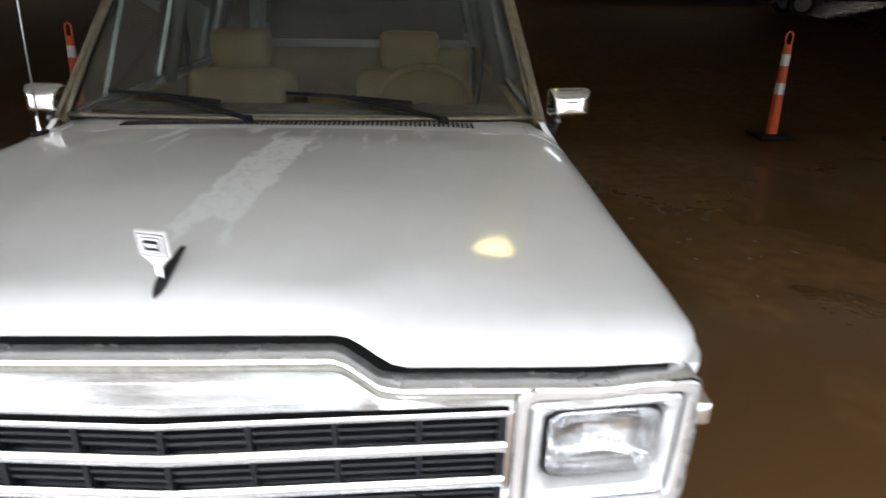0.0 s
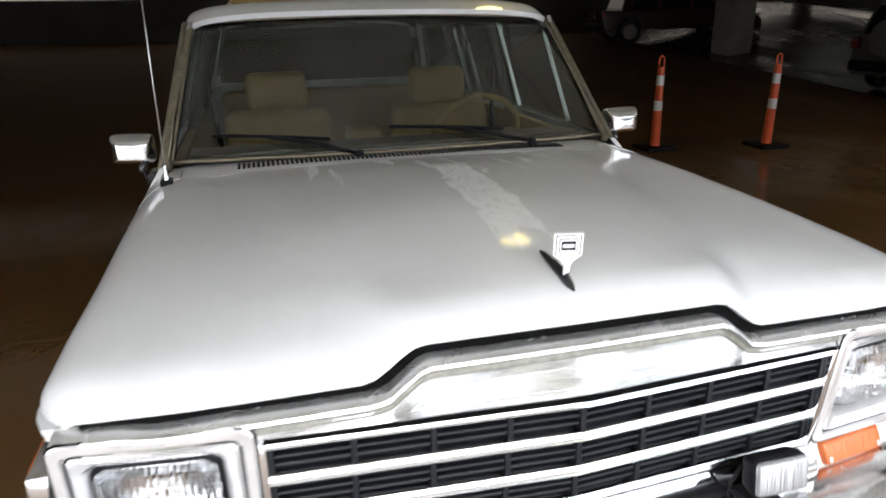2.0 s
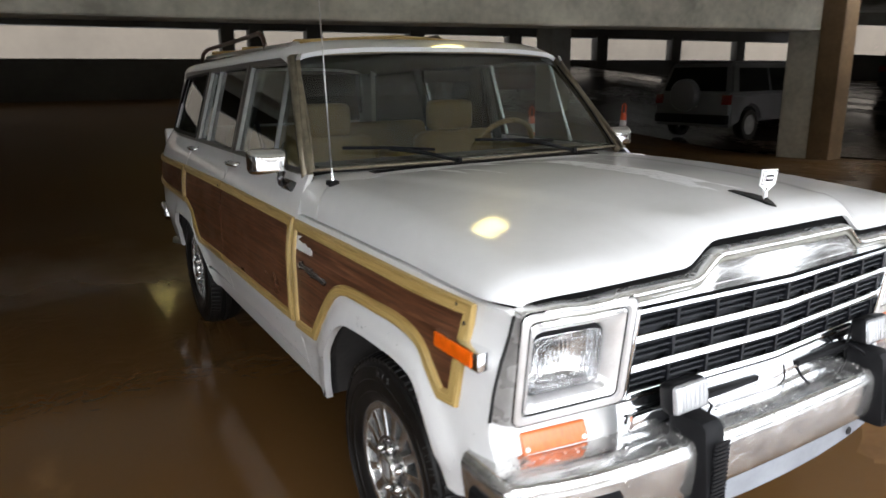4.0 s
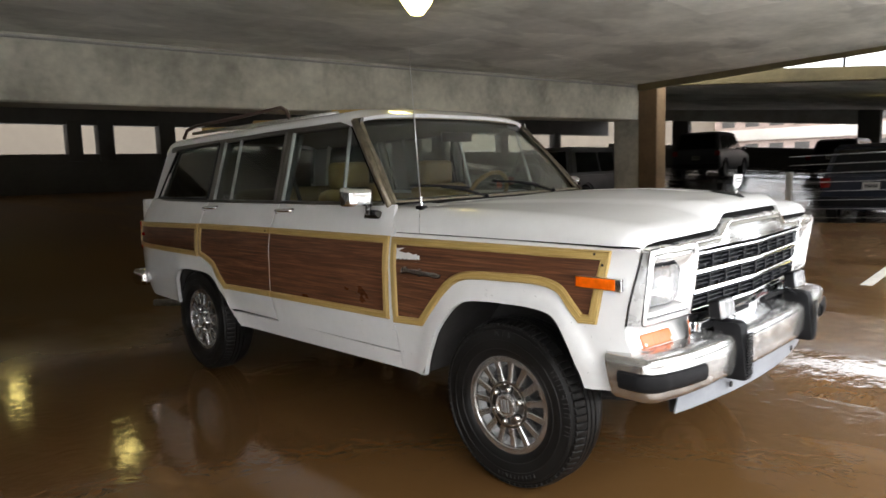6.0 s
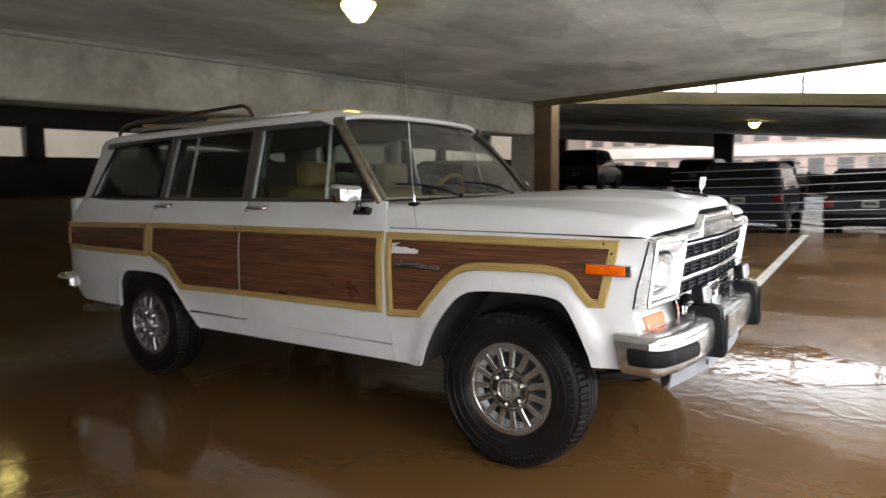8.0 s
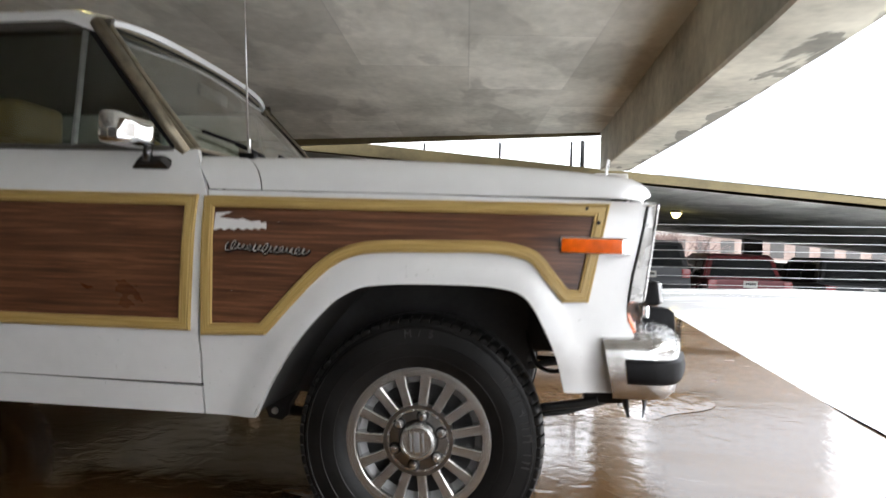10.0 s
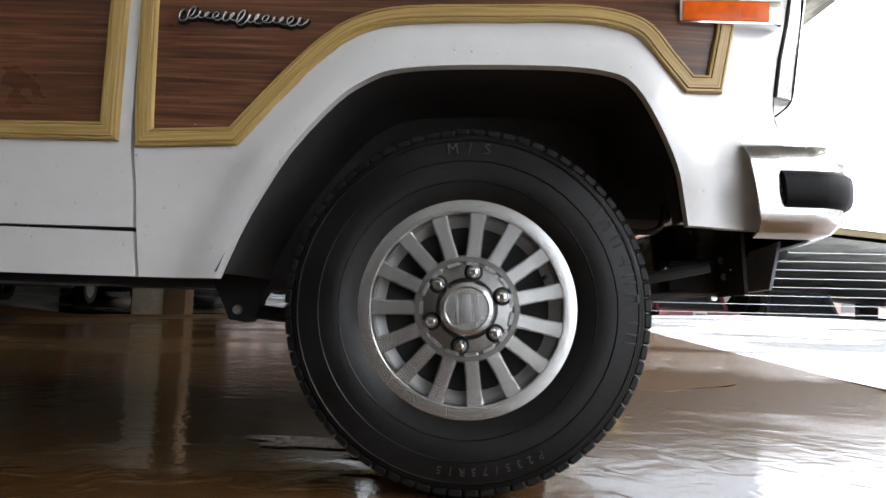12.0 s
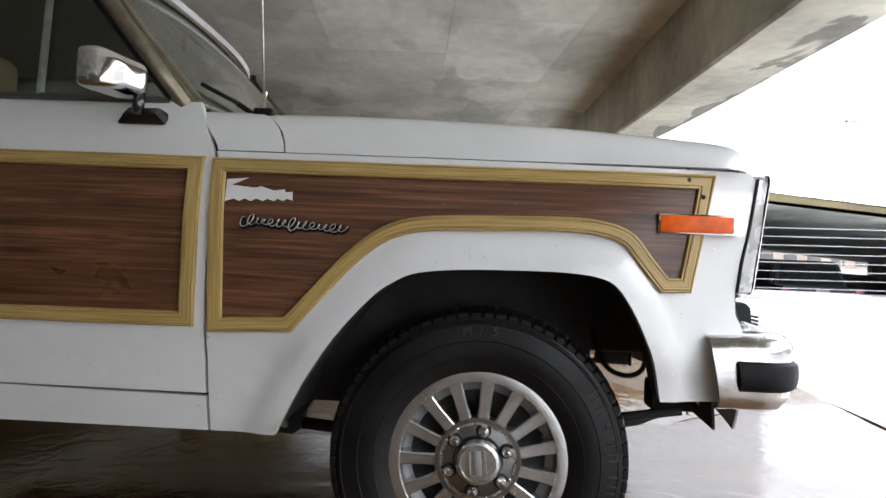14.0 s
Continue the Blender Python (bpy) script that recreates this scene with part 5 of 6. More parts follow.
for s in (-1, 1):
    m = LEAN @ Matrix.Translation((0.664, s * 0.565, 0)) @ pose(0, 0, 0, 0, 0, s * 6.5)
    q = (lambda a, b: (a, b) if s > 0 else (-b, -a))
    B = lambda y0, y1, z0, z1, r: rounded(*q(y0, y1), z0, z1, r)
    part("headlamp_bezel", ring([(-0.04, B(-0.006, 0.306, 0.780, 1.062, 0.024)), (0.006, B(-0.004, 0.304, 0.782, 1.060, 0.022)), (0.010, B(0.0, 0.30, 0.786, 1.056, 0.020)), (0.010, B(0.013, 0.287, 0.80, 1.042, 0.017)),
                                  (0.002, B(0.017, 0.283, 0.804, 1.038, 0.015)), (0.002, B(0.022, 0.278, 0.808, 1.032, 0.014)), (0.008, B(0.026, 0.274, 0.813, 1.026, 0.013)), (-0.004, B(0.042, 0.268, 0.826, 1.008, 0.026)),
                                  (-0.045, B(0.064, 0.258, 0.84, 0.990, 0.030))], m), BEZEL, car, "chrome headlamp bezel", 30)
    part("bezel_groove", tube([m @ Vector((0.004, y, z)) for y, z in B(0.0195, 0.2805, 0.806, 1.035, 0.0145)] + [m @ Vector((0.004, *B(0.0195, 0.2805, 0.806, 1.035, 0.0145)[0]))], 0.0015, 5), GAPBLACK, car)
    part("bezel_groove", tube([m @ Vector((0.0045, y, z)) for y, z in B(-0.0045, 0.3045, 0.7815, 1.0605, 0.022)] + [m @ Vector((0.0045, *B(-0.0045, 0.3045, 0.7815, 1.0605, 0.022)[0]))], 0.0022, 5), GAPBLACK, car)
    bowl = [(-0.05, B(0.03, 0.27, 0.82, 1.01, 0.02))]
    for a in range(0, 81, 10):
        f = math.cos(radians(a))
        bowl.append((-0.052 - 0.055 * math.sin(radians(a)), B(0.161 - 0.094 * f, 0.161 + 0.094 * f, 0.9155 - 0.0705 * f, 0.9155 + 0.0705 * f, 0.025 * f)))
    lamp = part("headlamp", ring(bowl, m, None, True), REFLECTOR, car, "rectangular sealed headlamp")
    part("bulb_shield", lathe([(0, 0.012), (0.010, 0.010), (0.016, 0.0), (0.016, -0.02)], m @ pose(-0.072, s * 0.161, 0.9155, 0, 90, 0), 16), CHROME, lamp)
    part("headlamp_lens", ring([(-0.052, B(0.062, 0.260, 0.842, 0.988, 0.028)), (-0.018, B(0.064, 0.258, 0.844, 0.986, 0.028)), (-0.008, B(0.074, 0.248, 0.853, 0.977, 0.022)), (-0.004, B(0.112, 0.212, 0.88, 0.95, 0.018))], m, None, True), FLUTED, lamp, "ribbed clear lens")
    part("lens_gasket", ring([(-0.046, B(0.056, 0.266, 0.836, 0.994, 0.032)), (-0.028, B(0.0575, 0.2645, 0.8375, 0.9925, 0.031)), (-0.022, B(0.0635, 0.2585, 0.8435, 0.9865, 0.028))], m), TRIMBLACK, lamp)
    # outer wrap from the fender's front edge to the bezel
    FRONT = [(0.53, 0.575), (0.66, 0.598), (0.70, 0.590), (0.735, 0.572), (0.77, 0.568), (0.86, 0.58), (0.965, 0.603), (1.045, 0.618), (1.06, 0.618)]

    def wrap_point(u, v):
        z = 0.787 + 0.262 * v
        a = Vector((lerp(FRONT, z) + 0.004, s * (side_y(lerp(FRONT, z), z) - 0.001), z))
        b = m @ Vector((0.002, s * 0.292, z))
        p = a + (b - a) * u
        p.x += 0.016 * math.sin(math.pi * u)
        return p
    part("bezel_wrap", thicken(grid(6, 8, wrap_point), 0.006), WRAP, car, "dull chrome side wrap")
    part("bezel_seam", tube([(lerp(FRONT, z) + 0.003, s * (side_y(lerp(FRONT, z), z) + 0.0005), z) for z in (0.785, 0.86, 0.93, 1.0, 1.05)], 0.004, 6), UNDER, car)

    # white panel with the turn signal
    def front_panel_point(u, v):
        z = 0.60 + 0.188 * u
        a = Vector((0.595 + 0.45 * (0.75 - z), s * 0.45, z))
        b = Vector((lerp(FRONT, z) + 0.001, s * (side_y(lerp(FRONT, z), z) - 0.001), z))
        p = a + (b - a) * v
        p.x += 0.25 * max(0, 0.74 - z) * math.sin(math.pi * v)
        return p
    bm = grid(6, 16, front_panel_point)
    bmesh.ops.recalc_face_normals(bm, faces=bm.faces)
    part("front_panel", bm, PAINT, car)
    m2 = pose(0.604, s * 0.732, 0.715, 0, -27, s * 8)
    ts = part("turn_signal", box(bmesh.new(), -0.02, 0.007, -0.09, 0.09, -0.026, 0.026, bevel=0.008, seg=3, m=m2), PEACH, car, "faded amber turn signal")
    for k in (-0.078, 0.078):
        part("screw", lathe([(0, 0.003), (0.006, 0.002), (0.007, 0)], m2 @ pose(0.007, k, -0.015, 0, 90, 0), 10), BRUSHED, ts)

# chrome apron under the grille, with recessed slots
part("apron", thicken(grid(7, 25, lambda u, v: (grille_x((v * 2 - 1) * 0.55, 0.79) + 0.002 + 0.012 * math.sin(u * 3.1), (v * 2 - 1) * 0.58, 0.778 - 0.13 * u)), 0.006), CHROME, car, "bright apron under the grille")
for s in (-1, 1):
    part("apron_slot", boxed(0.675, 0.697, s * 0.21 - 0.12, s * 0.21 + 0.12, 0.735, 0.752, bevel=0.004), TRIMBLACK, car)
    part("apron_rib", boxed(0.668, 0.69, s * 0.49 - 0.07, s * 0.49 + 0.07, 0.715, 0.755, bevel=0.008), CHROME, car)


# bumper
def bumper_x(y):
    a = abs(y) / 0.93
    return 0.785 - 0.045 * a ** 2 - 0.06 * a ** 8


PROF = [(-0.13, 0.690), (-0.05, 0.692), (-0.012, 0.684), (0.0, 0.664), (0.002, 0.63), (0.0, 0.58), (-0.006, 0.545), (-0.025, 0.525), (-0.06, 0.515)]


def bumper_point(u, v):
    k = v * (len(PROF) - 1)
    i = min(int(k), len(PROF) - 2)
    d, z = (Vector(PROF[i]) * (1 - k + i) + Vector(PROF[i + 1]) * (k - i))
    w = (u * 2 - 1)
    a = abs(w)
    sgn = 1 if w >= 0 else -1
    if a < 0.8:
        y = 0.86 * a / 0.8
        x, yy = bumper_x(y) + d, y
    else:
        th = (a - 0.8) / 0.2
        turn = smooth01(th * 1.6) * math.pi / 2
        r = 0.075
        cx, cy = bumper_x(0.86) - r, 0.86
        x = cx + (r + d) * math.cos(turn) - max(0, th - 0.625) * 0.36 * (1 - 1.5 * (0.69 - z))
        yy = cy + (r + d) * math.sin(turn)
    return (x, sgn * yy, z)


bm = grid(61, 25, bumper_point)
bmesh.ops.recalc_face_normals(bm, faces=bm.faces)
part("front_bumper", thicken(bm, 0.006), BUMPER, car, "chrome front bumper with water beads", 60)
for s in (-1, 1):
    def cap_point(u, v):
        a = 0.62 + 0.35 * u
        x, y, z = bumper_point(0.5 + s * a / 2, 0.48 + 0.19 * v)
        nx = 1 - smooth01((a - 0.8) / 0.125)
        k = 0.016 * math.sin(math.pi * min(1, max(0, v))) ** 0.4
        return (x + k * nx, y + s * k * (1 - nx), z)
    bm = grid(22, 9, cap_point)
    bmesh.ops.recalc_face_normals(bm, faces=bm.faces)
    part("bumper_cap", thicken(bm, 0.012), TRIMBLACK, car, "black rubber bumper end")
    g = box(bmesh.new(), 0.705, 0.817, s * 0.392 - 0.046, s * 0.392 + 0.046, 0.512, 0.742, bevel=0.018, seg=2)
    for v in g.verts:
        if v.co.z > 0.70:
            v.co.x -= (v.co.z - 0.70) * 0.9
    for v in g.verts:
        v.co.y = s * 0.392 + (v.co.y - s * 0.392) * (0.78 if v.co.x > 0.76 else 0.92)
    part("bumper_guard", g, TRIMBLACK, car, "black bumper guard")
    for k in range(16):
        part("guard_rib", boxed(0.812, 0.8205, s * 0.392 - 0.026, s * 0.392 + 0.026, 0.532 + 0.0108 * k, 0.5385 + 0.0108 * k, bevel=0.0015, seg=1), TRIMBLACK, car)
    fm = pose(0.716, s * 0.418, 0.790, 0, -7, 0)
    shell = box(bmesh.new(), -0.034, 0.020, -0.062, 0.062, -0.040, 0.040, bevel=0.016, seg=3)
    for v in shell.verts:
        if v.co.x < 0:
            v.co.y, v.co.z = v.co.y * (1 + 4 * v.co.x), v.co.z * (1 + 5 * v.co.x)
    bmesh.ops.transform(shell, matrix=fm, verts=shell.verts)
    fog = part("fog_lamp", shell, TRIMBLACK, car, "black auxiliary lamp")
    part("fog_lens", box(bmesh.new(), 0.008, 0.029, -0.0585, 0.0585, -0.0365, 0.0365, bevel=0.012, seg=3, m=fm), FOGLENS, fog, "ribbed clear lens")
    part("fog_bracket", boxed(0.700, 0.712, s * 0.415 - 0.011, s * 0.415 + 0.011, 0.685, 0.765, bevel=0.003), TRIMBLACK, fog)
    part("bracket_foot", lathe([(0, 0.012), (0.022, 0.010), (0.024, 0)], pose(0.712, s * 0.415, 0.690), 14), TRIMBLACK, fog)
    part("fog_wire", tube([(0.72, s * 0.40, 0.70), (0.745, s * 0.37, 0.715), (0.735, s * 0.335, 0.745), (0.70, s * 0.33, 0.755)], 0.004, 6), TRIMBLACK, fog)
    part("fog_wire", tube([(0.69, s * 0.36, 0.80), (0.70, s * 0.33, 0.77), (0.685, s * 0.345, 0.72), (0.68, s * 0.37, 0.69)], 0.004, 6), TRIMBLACK, fog)
part("loose_wire", tube([(0.71, 0.06, 0.745), (0.72, 0.075, 0.715), (0.73, 0.10, 0.69)], 0.004, 6), TRIMBLACK, car)
bm = grid(3, 28, lambda u, v: (0.748 - 0.07 * (v * 2 - 1) ** 2 - 0.02 * u, (v * 2 - 1) * 0.69, 0.53 - 0.105 * u))
part("air_dam", thicken(bm, 0.006), AIRDAM, car, "grey plastic air dam")
for y in (-0.35, 0.0, 0.35):
    part("dam_bolt", lathe([(0, 0.006), (0.012, 0.004), (0.013, 0)], pose(0.728, y, 0.47, 0, 90, 0), 12), UNDER, car)
for s in (-1, 1):
    part("frame_horn", boxed(0.50, 0.625, s * 0.43 - 0.05, s * 0.43 + 0.05, 0.418, 0.50, bevel=0.01), UNDER, car)
    gusset = bmesh.new()
    rows = [[gusset.verts.new((x + d, s * y, z)) for x, y, z in ((0.623, 0.654, 0.414), (0.641, 0.40, 0.412), (0.641, 0.40, 0.55), (0.61, 0.66, 0.55))] for d in (0.0, -0.008)]
    for i in range(4):
        gusset.faces.new((rows[0][i], rows[0][(i + 1) % 4], rows[1][(i + 1) % 4], rows[1][i]))
    gusset.faces.new(rows[0])
    gusset.faces.new(rows[1][::-1])
    bmesh.ops.recalc_face_normals(gusset, faces=gusset.faces)
    part("bumper_bracket", gusset, UNDER, car)
    for y, z in ((0.443, 0.410), (0.52, 0.46), (0.50, 0.50)):
        part("bracket_bolt", lathe([(0, 0.012), (0.008, 0.011), (0.009, 0)], pose(0.62, s * y, z, 90 * -s), 10), BRUSHED, car)
    part("brace_rod", tube([(0.36, s * 0.60, 0.398), (0.44, s * 0.566, 0.404), (0.62, s * 0.40, 0.425)], 0.011, 8), UNDER, car)
    part("brake_hose", tube(spline([(0.30, s * 0.60, 0.66), (0.33, s * 0.64, 0.57), (0.38, s * 0.66, 0.545), (0.43, s * 0.64, 0.56), (0.45, s * 0.60, 0.62)], 4), 0.007, 6), UNDER, car)
    part("sway_bar", tube([(0.10, s * 0.62, 0.42), (0.35, s * 0.66, 0.43), (0.52, s * 0.70, 0.47)], 0.013, 8), UNDER, car)
    part("leaf_spring", tube([(-0.55, s * 0.50, 0.335), (-0.30, s * 0.50, 0.315), (0.0, s * 0.50, 0.305), (0.45, s * 0.50, 0.40)], 0.018, 8), UNDER, car)
    part("spring_hanger", panel([(-0.63, 0.42), (-0.59, 0.345), (-0.575, 0.312), (-0.53, 0.306), (-0.508, 0.325), (-0.505, 0.36), (-0.47, 0.42)], s, lambda x, z: 0.535, 0, 0.06, 0.2), UNDER, car)
    part("hanger_bolt", lathe([(0, 0.012), (0.010, 0.011), (0.012, 0)], pose(-0.554, s * 0.536, 0.336, 90 * -s), 12), BRUSHED, car)
part("front_axle", tube([(0, -0.72, 0.36), (0, 0.72, 0.36)], 0.045, 10), UNDER, car)
part("rear_axle", tube([(-2.761, -0.72, 0.36), (-2.761, 0.72, 0.36)], 0.05, 10), UNDER, car)

# bonnet ornament
fin = [(0.480, 0.003, 0.004), (0.50, 0.006, 0.010), (0.56, 0.009, 0.016), (0.60, 0.010, 0.018), (0.620, 0.007, 0.011), (0.634, 0.002, 0.003)]
bm = bmesh.new()
rows = [[bm.verts.new((x, w * a, skin(x, 0) - 0.002 + h * c)) for a, c in ((-1, 0), (-0.9, 0.45), (-0.25, 1), (0.25, 1), (0.9, 0.45), (1, 0))] for x, w, h in fin]
for p, q in zip(rows, rows[1:]):
    for i in range(5):
        bm.faces.new((p[i], p[i + 1], q[i + 1], q[i]))
bm.faces.new(rows[0][::-1])
bm.faces.new(rows[-1])
bmesh.ops.recalc_face_normals(bm, faces=bm.faces)
orn = part("ornament_base", bm, DARKCHROME, car, "long dark chrome ornament fin", 25)
part("ornament_stem", boxed(0.594, 0.602, -0.006, 0.006, 1.215, 1.25, bevel=0.002), CHROME, orn)
om = pose(0.598, 0, 1.242, 0, 8, -14)
shield = [(-0.0265, 0.056), (0.0265, 0.056), (0.0265, 0.012), (0.012, 0.001), (0.006, -0.010), (-0.006, -0.010), (-0.012, 0.001), (-0.0265, 0.012)]
part("ornament_shield", ring([(-0.003, [(a * 0.97, b) for a, b in shield]), (0.002, shield), (0.0035, [(a * 0.94, 0.03 + (b - 0.03) * 0.94) for a, b in shield])], om, None, True), SHIELD, orn, "pale chrome shield")
for w, h, d, mm in ((0.0225, 0.0195, 0.0040, TRIMBLACK), (0.0205, 0.0177, 0.0046, SHIELD), (0.0165, 0.0140, 0.0050, TRIMBLACK), (0.0148, 0.0124, 0.0056, SHIELD),
                    (0.0125, 0.0090, 0.0060, TRIMBLACK), (0.0100, 0.0030, 0.0066, SHIELD)):
    part("ornament_mark", box(bmesh.new(), 0.001, d, -w, w, 0.033 - h, 0.033 + h, m=om), mm, orn)
# aerial
aer = part("aerial_base", box(bmesh.new(), -0.024, 0.024, -0.018, 0.018, -0.012, 0.013, bevel=0.005, seg=2, m=pose(-0.573, -0.79, 1.178)), TRIMBLACK, car, "black aerial foot")
part("aerial_ferrule", lathe([(0, 0.045), (0.004, 0.044), (0.006, 0.012), (0.009, 0.0)], pose(-0.573, -0.79, 1.190), 12), CHROME, aer)
part("aerial_mast", tube([(-0.575, -0.79, 1.19), (-0.60, -0.79, 1.6), (-0.622, -0.79, 1.93)], 0.0032, 6, None, 0.0016), BRUSHED, aer)
# wipers
for y0, y1 in ((-0.17, -0.64), (0.48, -0.05)):
    a = Vector(screen_point(0.0, 0.5 + y0 / 1.58)) + Vector((0.02, 0, 0.005))
    b = Vector(screen_point(0.13, 0.5 + (y0 + (y1 - y0) * 0.62) / 1.54)) + Vector((0.022, 0, 0.012))
    c = Vector(screen_point(0.10, 0.5 + (y0 + (y1 - y0) * 0.2) / 1.56)) + Vector((0.018, 0, 0.01))
    d = Vector(screen_point(0.16, 0.5 + y1 / 1.52)) + Vector((0.018, 0, 0.01))
    w = part("wiper", tube([a, (a + b) / 2 + Vector((0.008, 0, 0.008)), b], 0.008, 6), TRIMBLACK, car, "black wiper")
    part("wiper_blade", tube([c, (c + d) / 2 + Vector((0.006, 0, 0.004)), d], 0.0065, 6), TRIMBLACK, w)
    part("wiper_pivot", lathe([(0, 0.03), (0.014, 0.026), (0.018, 0)], Matrix.Translation(a - Vector((0, 0, 0.015))), 12), TRIMBLACK, w)

# cabin
part("dashboard", thicken(grid(6, 12, lambda u, v: (-0.83 - 0.30 * u, -0.74 + 1.48 * v, 1.19 - 0.02 * u ** 2 - 0.10 * smooth01((u - 0.75) * 4))), 0.02), DASH, car)
part("dash_face", boxed(-1.16, -1.10, -0.74, 0.74, 0.80, 1.10, bevel=0.03), DASH, car)


def seat(x, y, width, head=True):
    st = part("seat", box(bmesh.new(), x - 0.05, x + 0.46, y - width / 2, y + width / 2, 0.62, 0.80, bevel=0.05, seg=3), TAN, car, "tan leather seat")
    part("seat_back", box(bmesh.new(), x - 0.16, x, y - width / 2, y + width / 2, 0.72, 1.28, bevel=0.075, seg=4, m=pose(x, 0, 0.72) @ pose(0, 0, 0, 0, -10) @ pose(-x, 0, -0.72)), TAN, st)
    if head:
        part("headrest", box(bmesh.new(), x - 0.26, x - 0.15, y - 0.135, y + 0.135, 1.255, 1.42, bevel=0.045, seg=3), TAN, st)
        for k in (-0.06, 0.06):
            part("headrest_post", tube([(x - 0.2, y + k, 1.20), (x - 0.205, y + k, 1.30)], 0.006, 6), CHROME, st)


seat(-1.42, -0.40, 0.48)
seat(-1.42, 0.35, 0.48)
seat(-2.35, 0.0, 1.36, False)
part("armrest", boxed(-1.65, -1.45, -0.10, 0.06, 0.95, 1.17, bevel=0.04, seg=3), TAN, car)
m = pose(-1.22, 0.42, 1.16, 0, -62, 0)
ringpts = [m @ Vector((0.19 * math.cos(a), 0.19 * math.sin(a), 0)) for a in [2 * math.pi * i / 28 for i in range(29)]]
sw = part("steering_wheel", tube(ringpts, 0.014, 8), TAN, car, "tan steering wheel")
part("steering_spoke", tube([m @ Vector((0, -0.18, 0)), m @ Vector((0, 0, -0.02)), m @ Vector((0, 0.18, 0))], 0.018, 6), TAN, sw)
part("steering_column", tube([m @ Vector((0, 0, -0.02)), m @ Vector((0, 0, -0.3))], 0.035, 8), DASH, sw)
part("inside_mirror", box(bmesh.new(), -1.10, -1.08, -0.12, 0.14, 1.52, 1.575, bevel=0.01), TRIMBLACK, car)
part("inside_mirror_glass", boxed(-1.104, -1.101, -0.11, 0.13, 1.525, 1.57), MIRROR, car)
for s in (-1, 1):
    for x in (-1.77, -2.60):
        part("pillar_trim", tube([(x, s * 0.79, 1.17), (x + 0.03, s * 0.665, 1.59)], 0.028, 6), mat("dim_pillar_trim", (0.055, 0.062, 0.058), 0.6, vary=0.1, scale=9), car)
part("cabin_floor", boxed(-3.6, -1.0, -0.72, 0.72, 0.53, 0.60), DASH, car)
part("firewall", boxed(-0.98, -0.94, -0.76, 0.76, 0.52, 1.15), UNDER, car)
for s in (-1, 1):
    part("door_lining", boxed(-3.5, -0.9, s * 0.79 - 0.02, s * 0.79 + 0.02, 0.6, 1.17, bevel=0.01), TAN, car)
    part("seat_belt", tube([(-1.80, s * 0.70, 1.52), (-1.79, s * 0.70, 1.35), (-1.70, s * 0.66, 1.0)], 0.012, 6), TRIMBLACK, car)


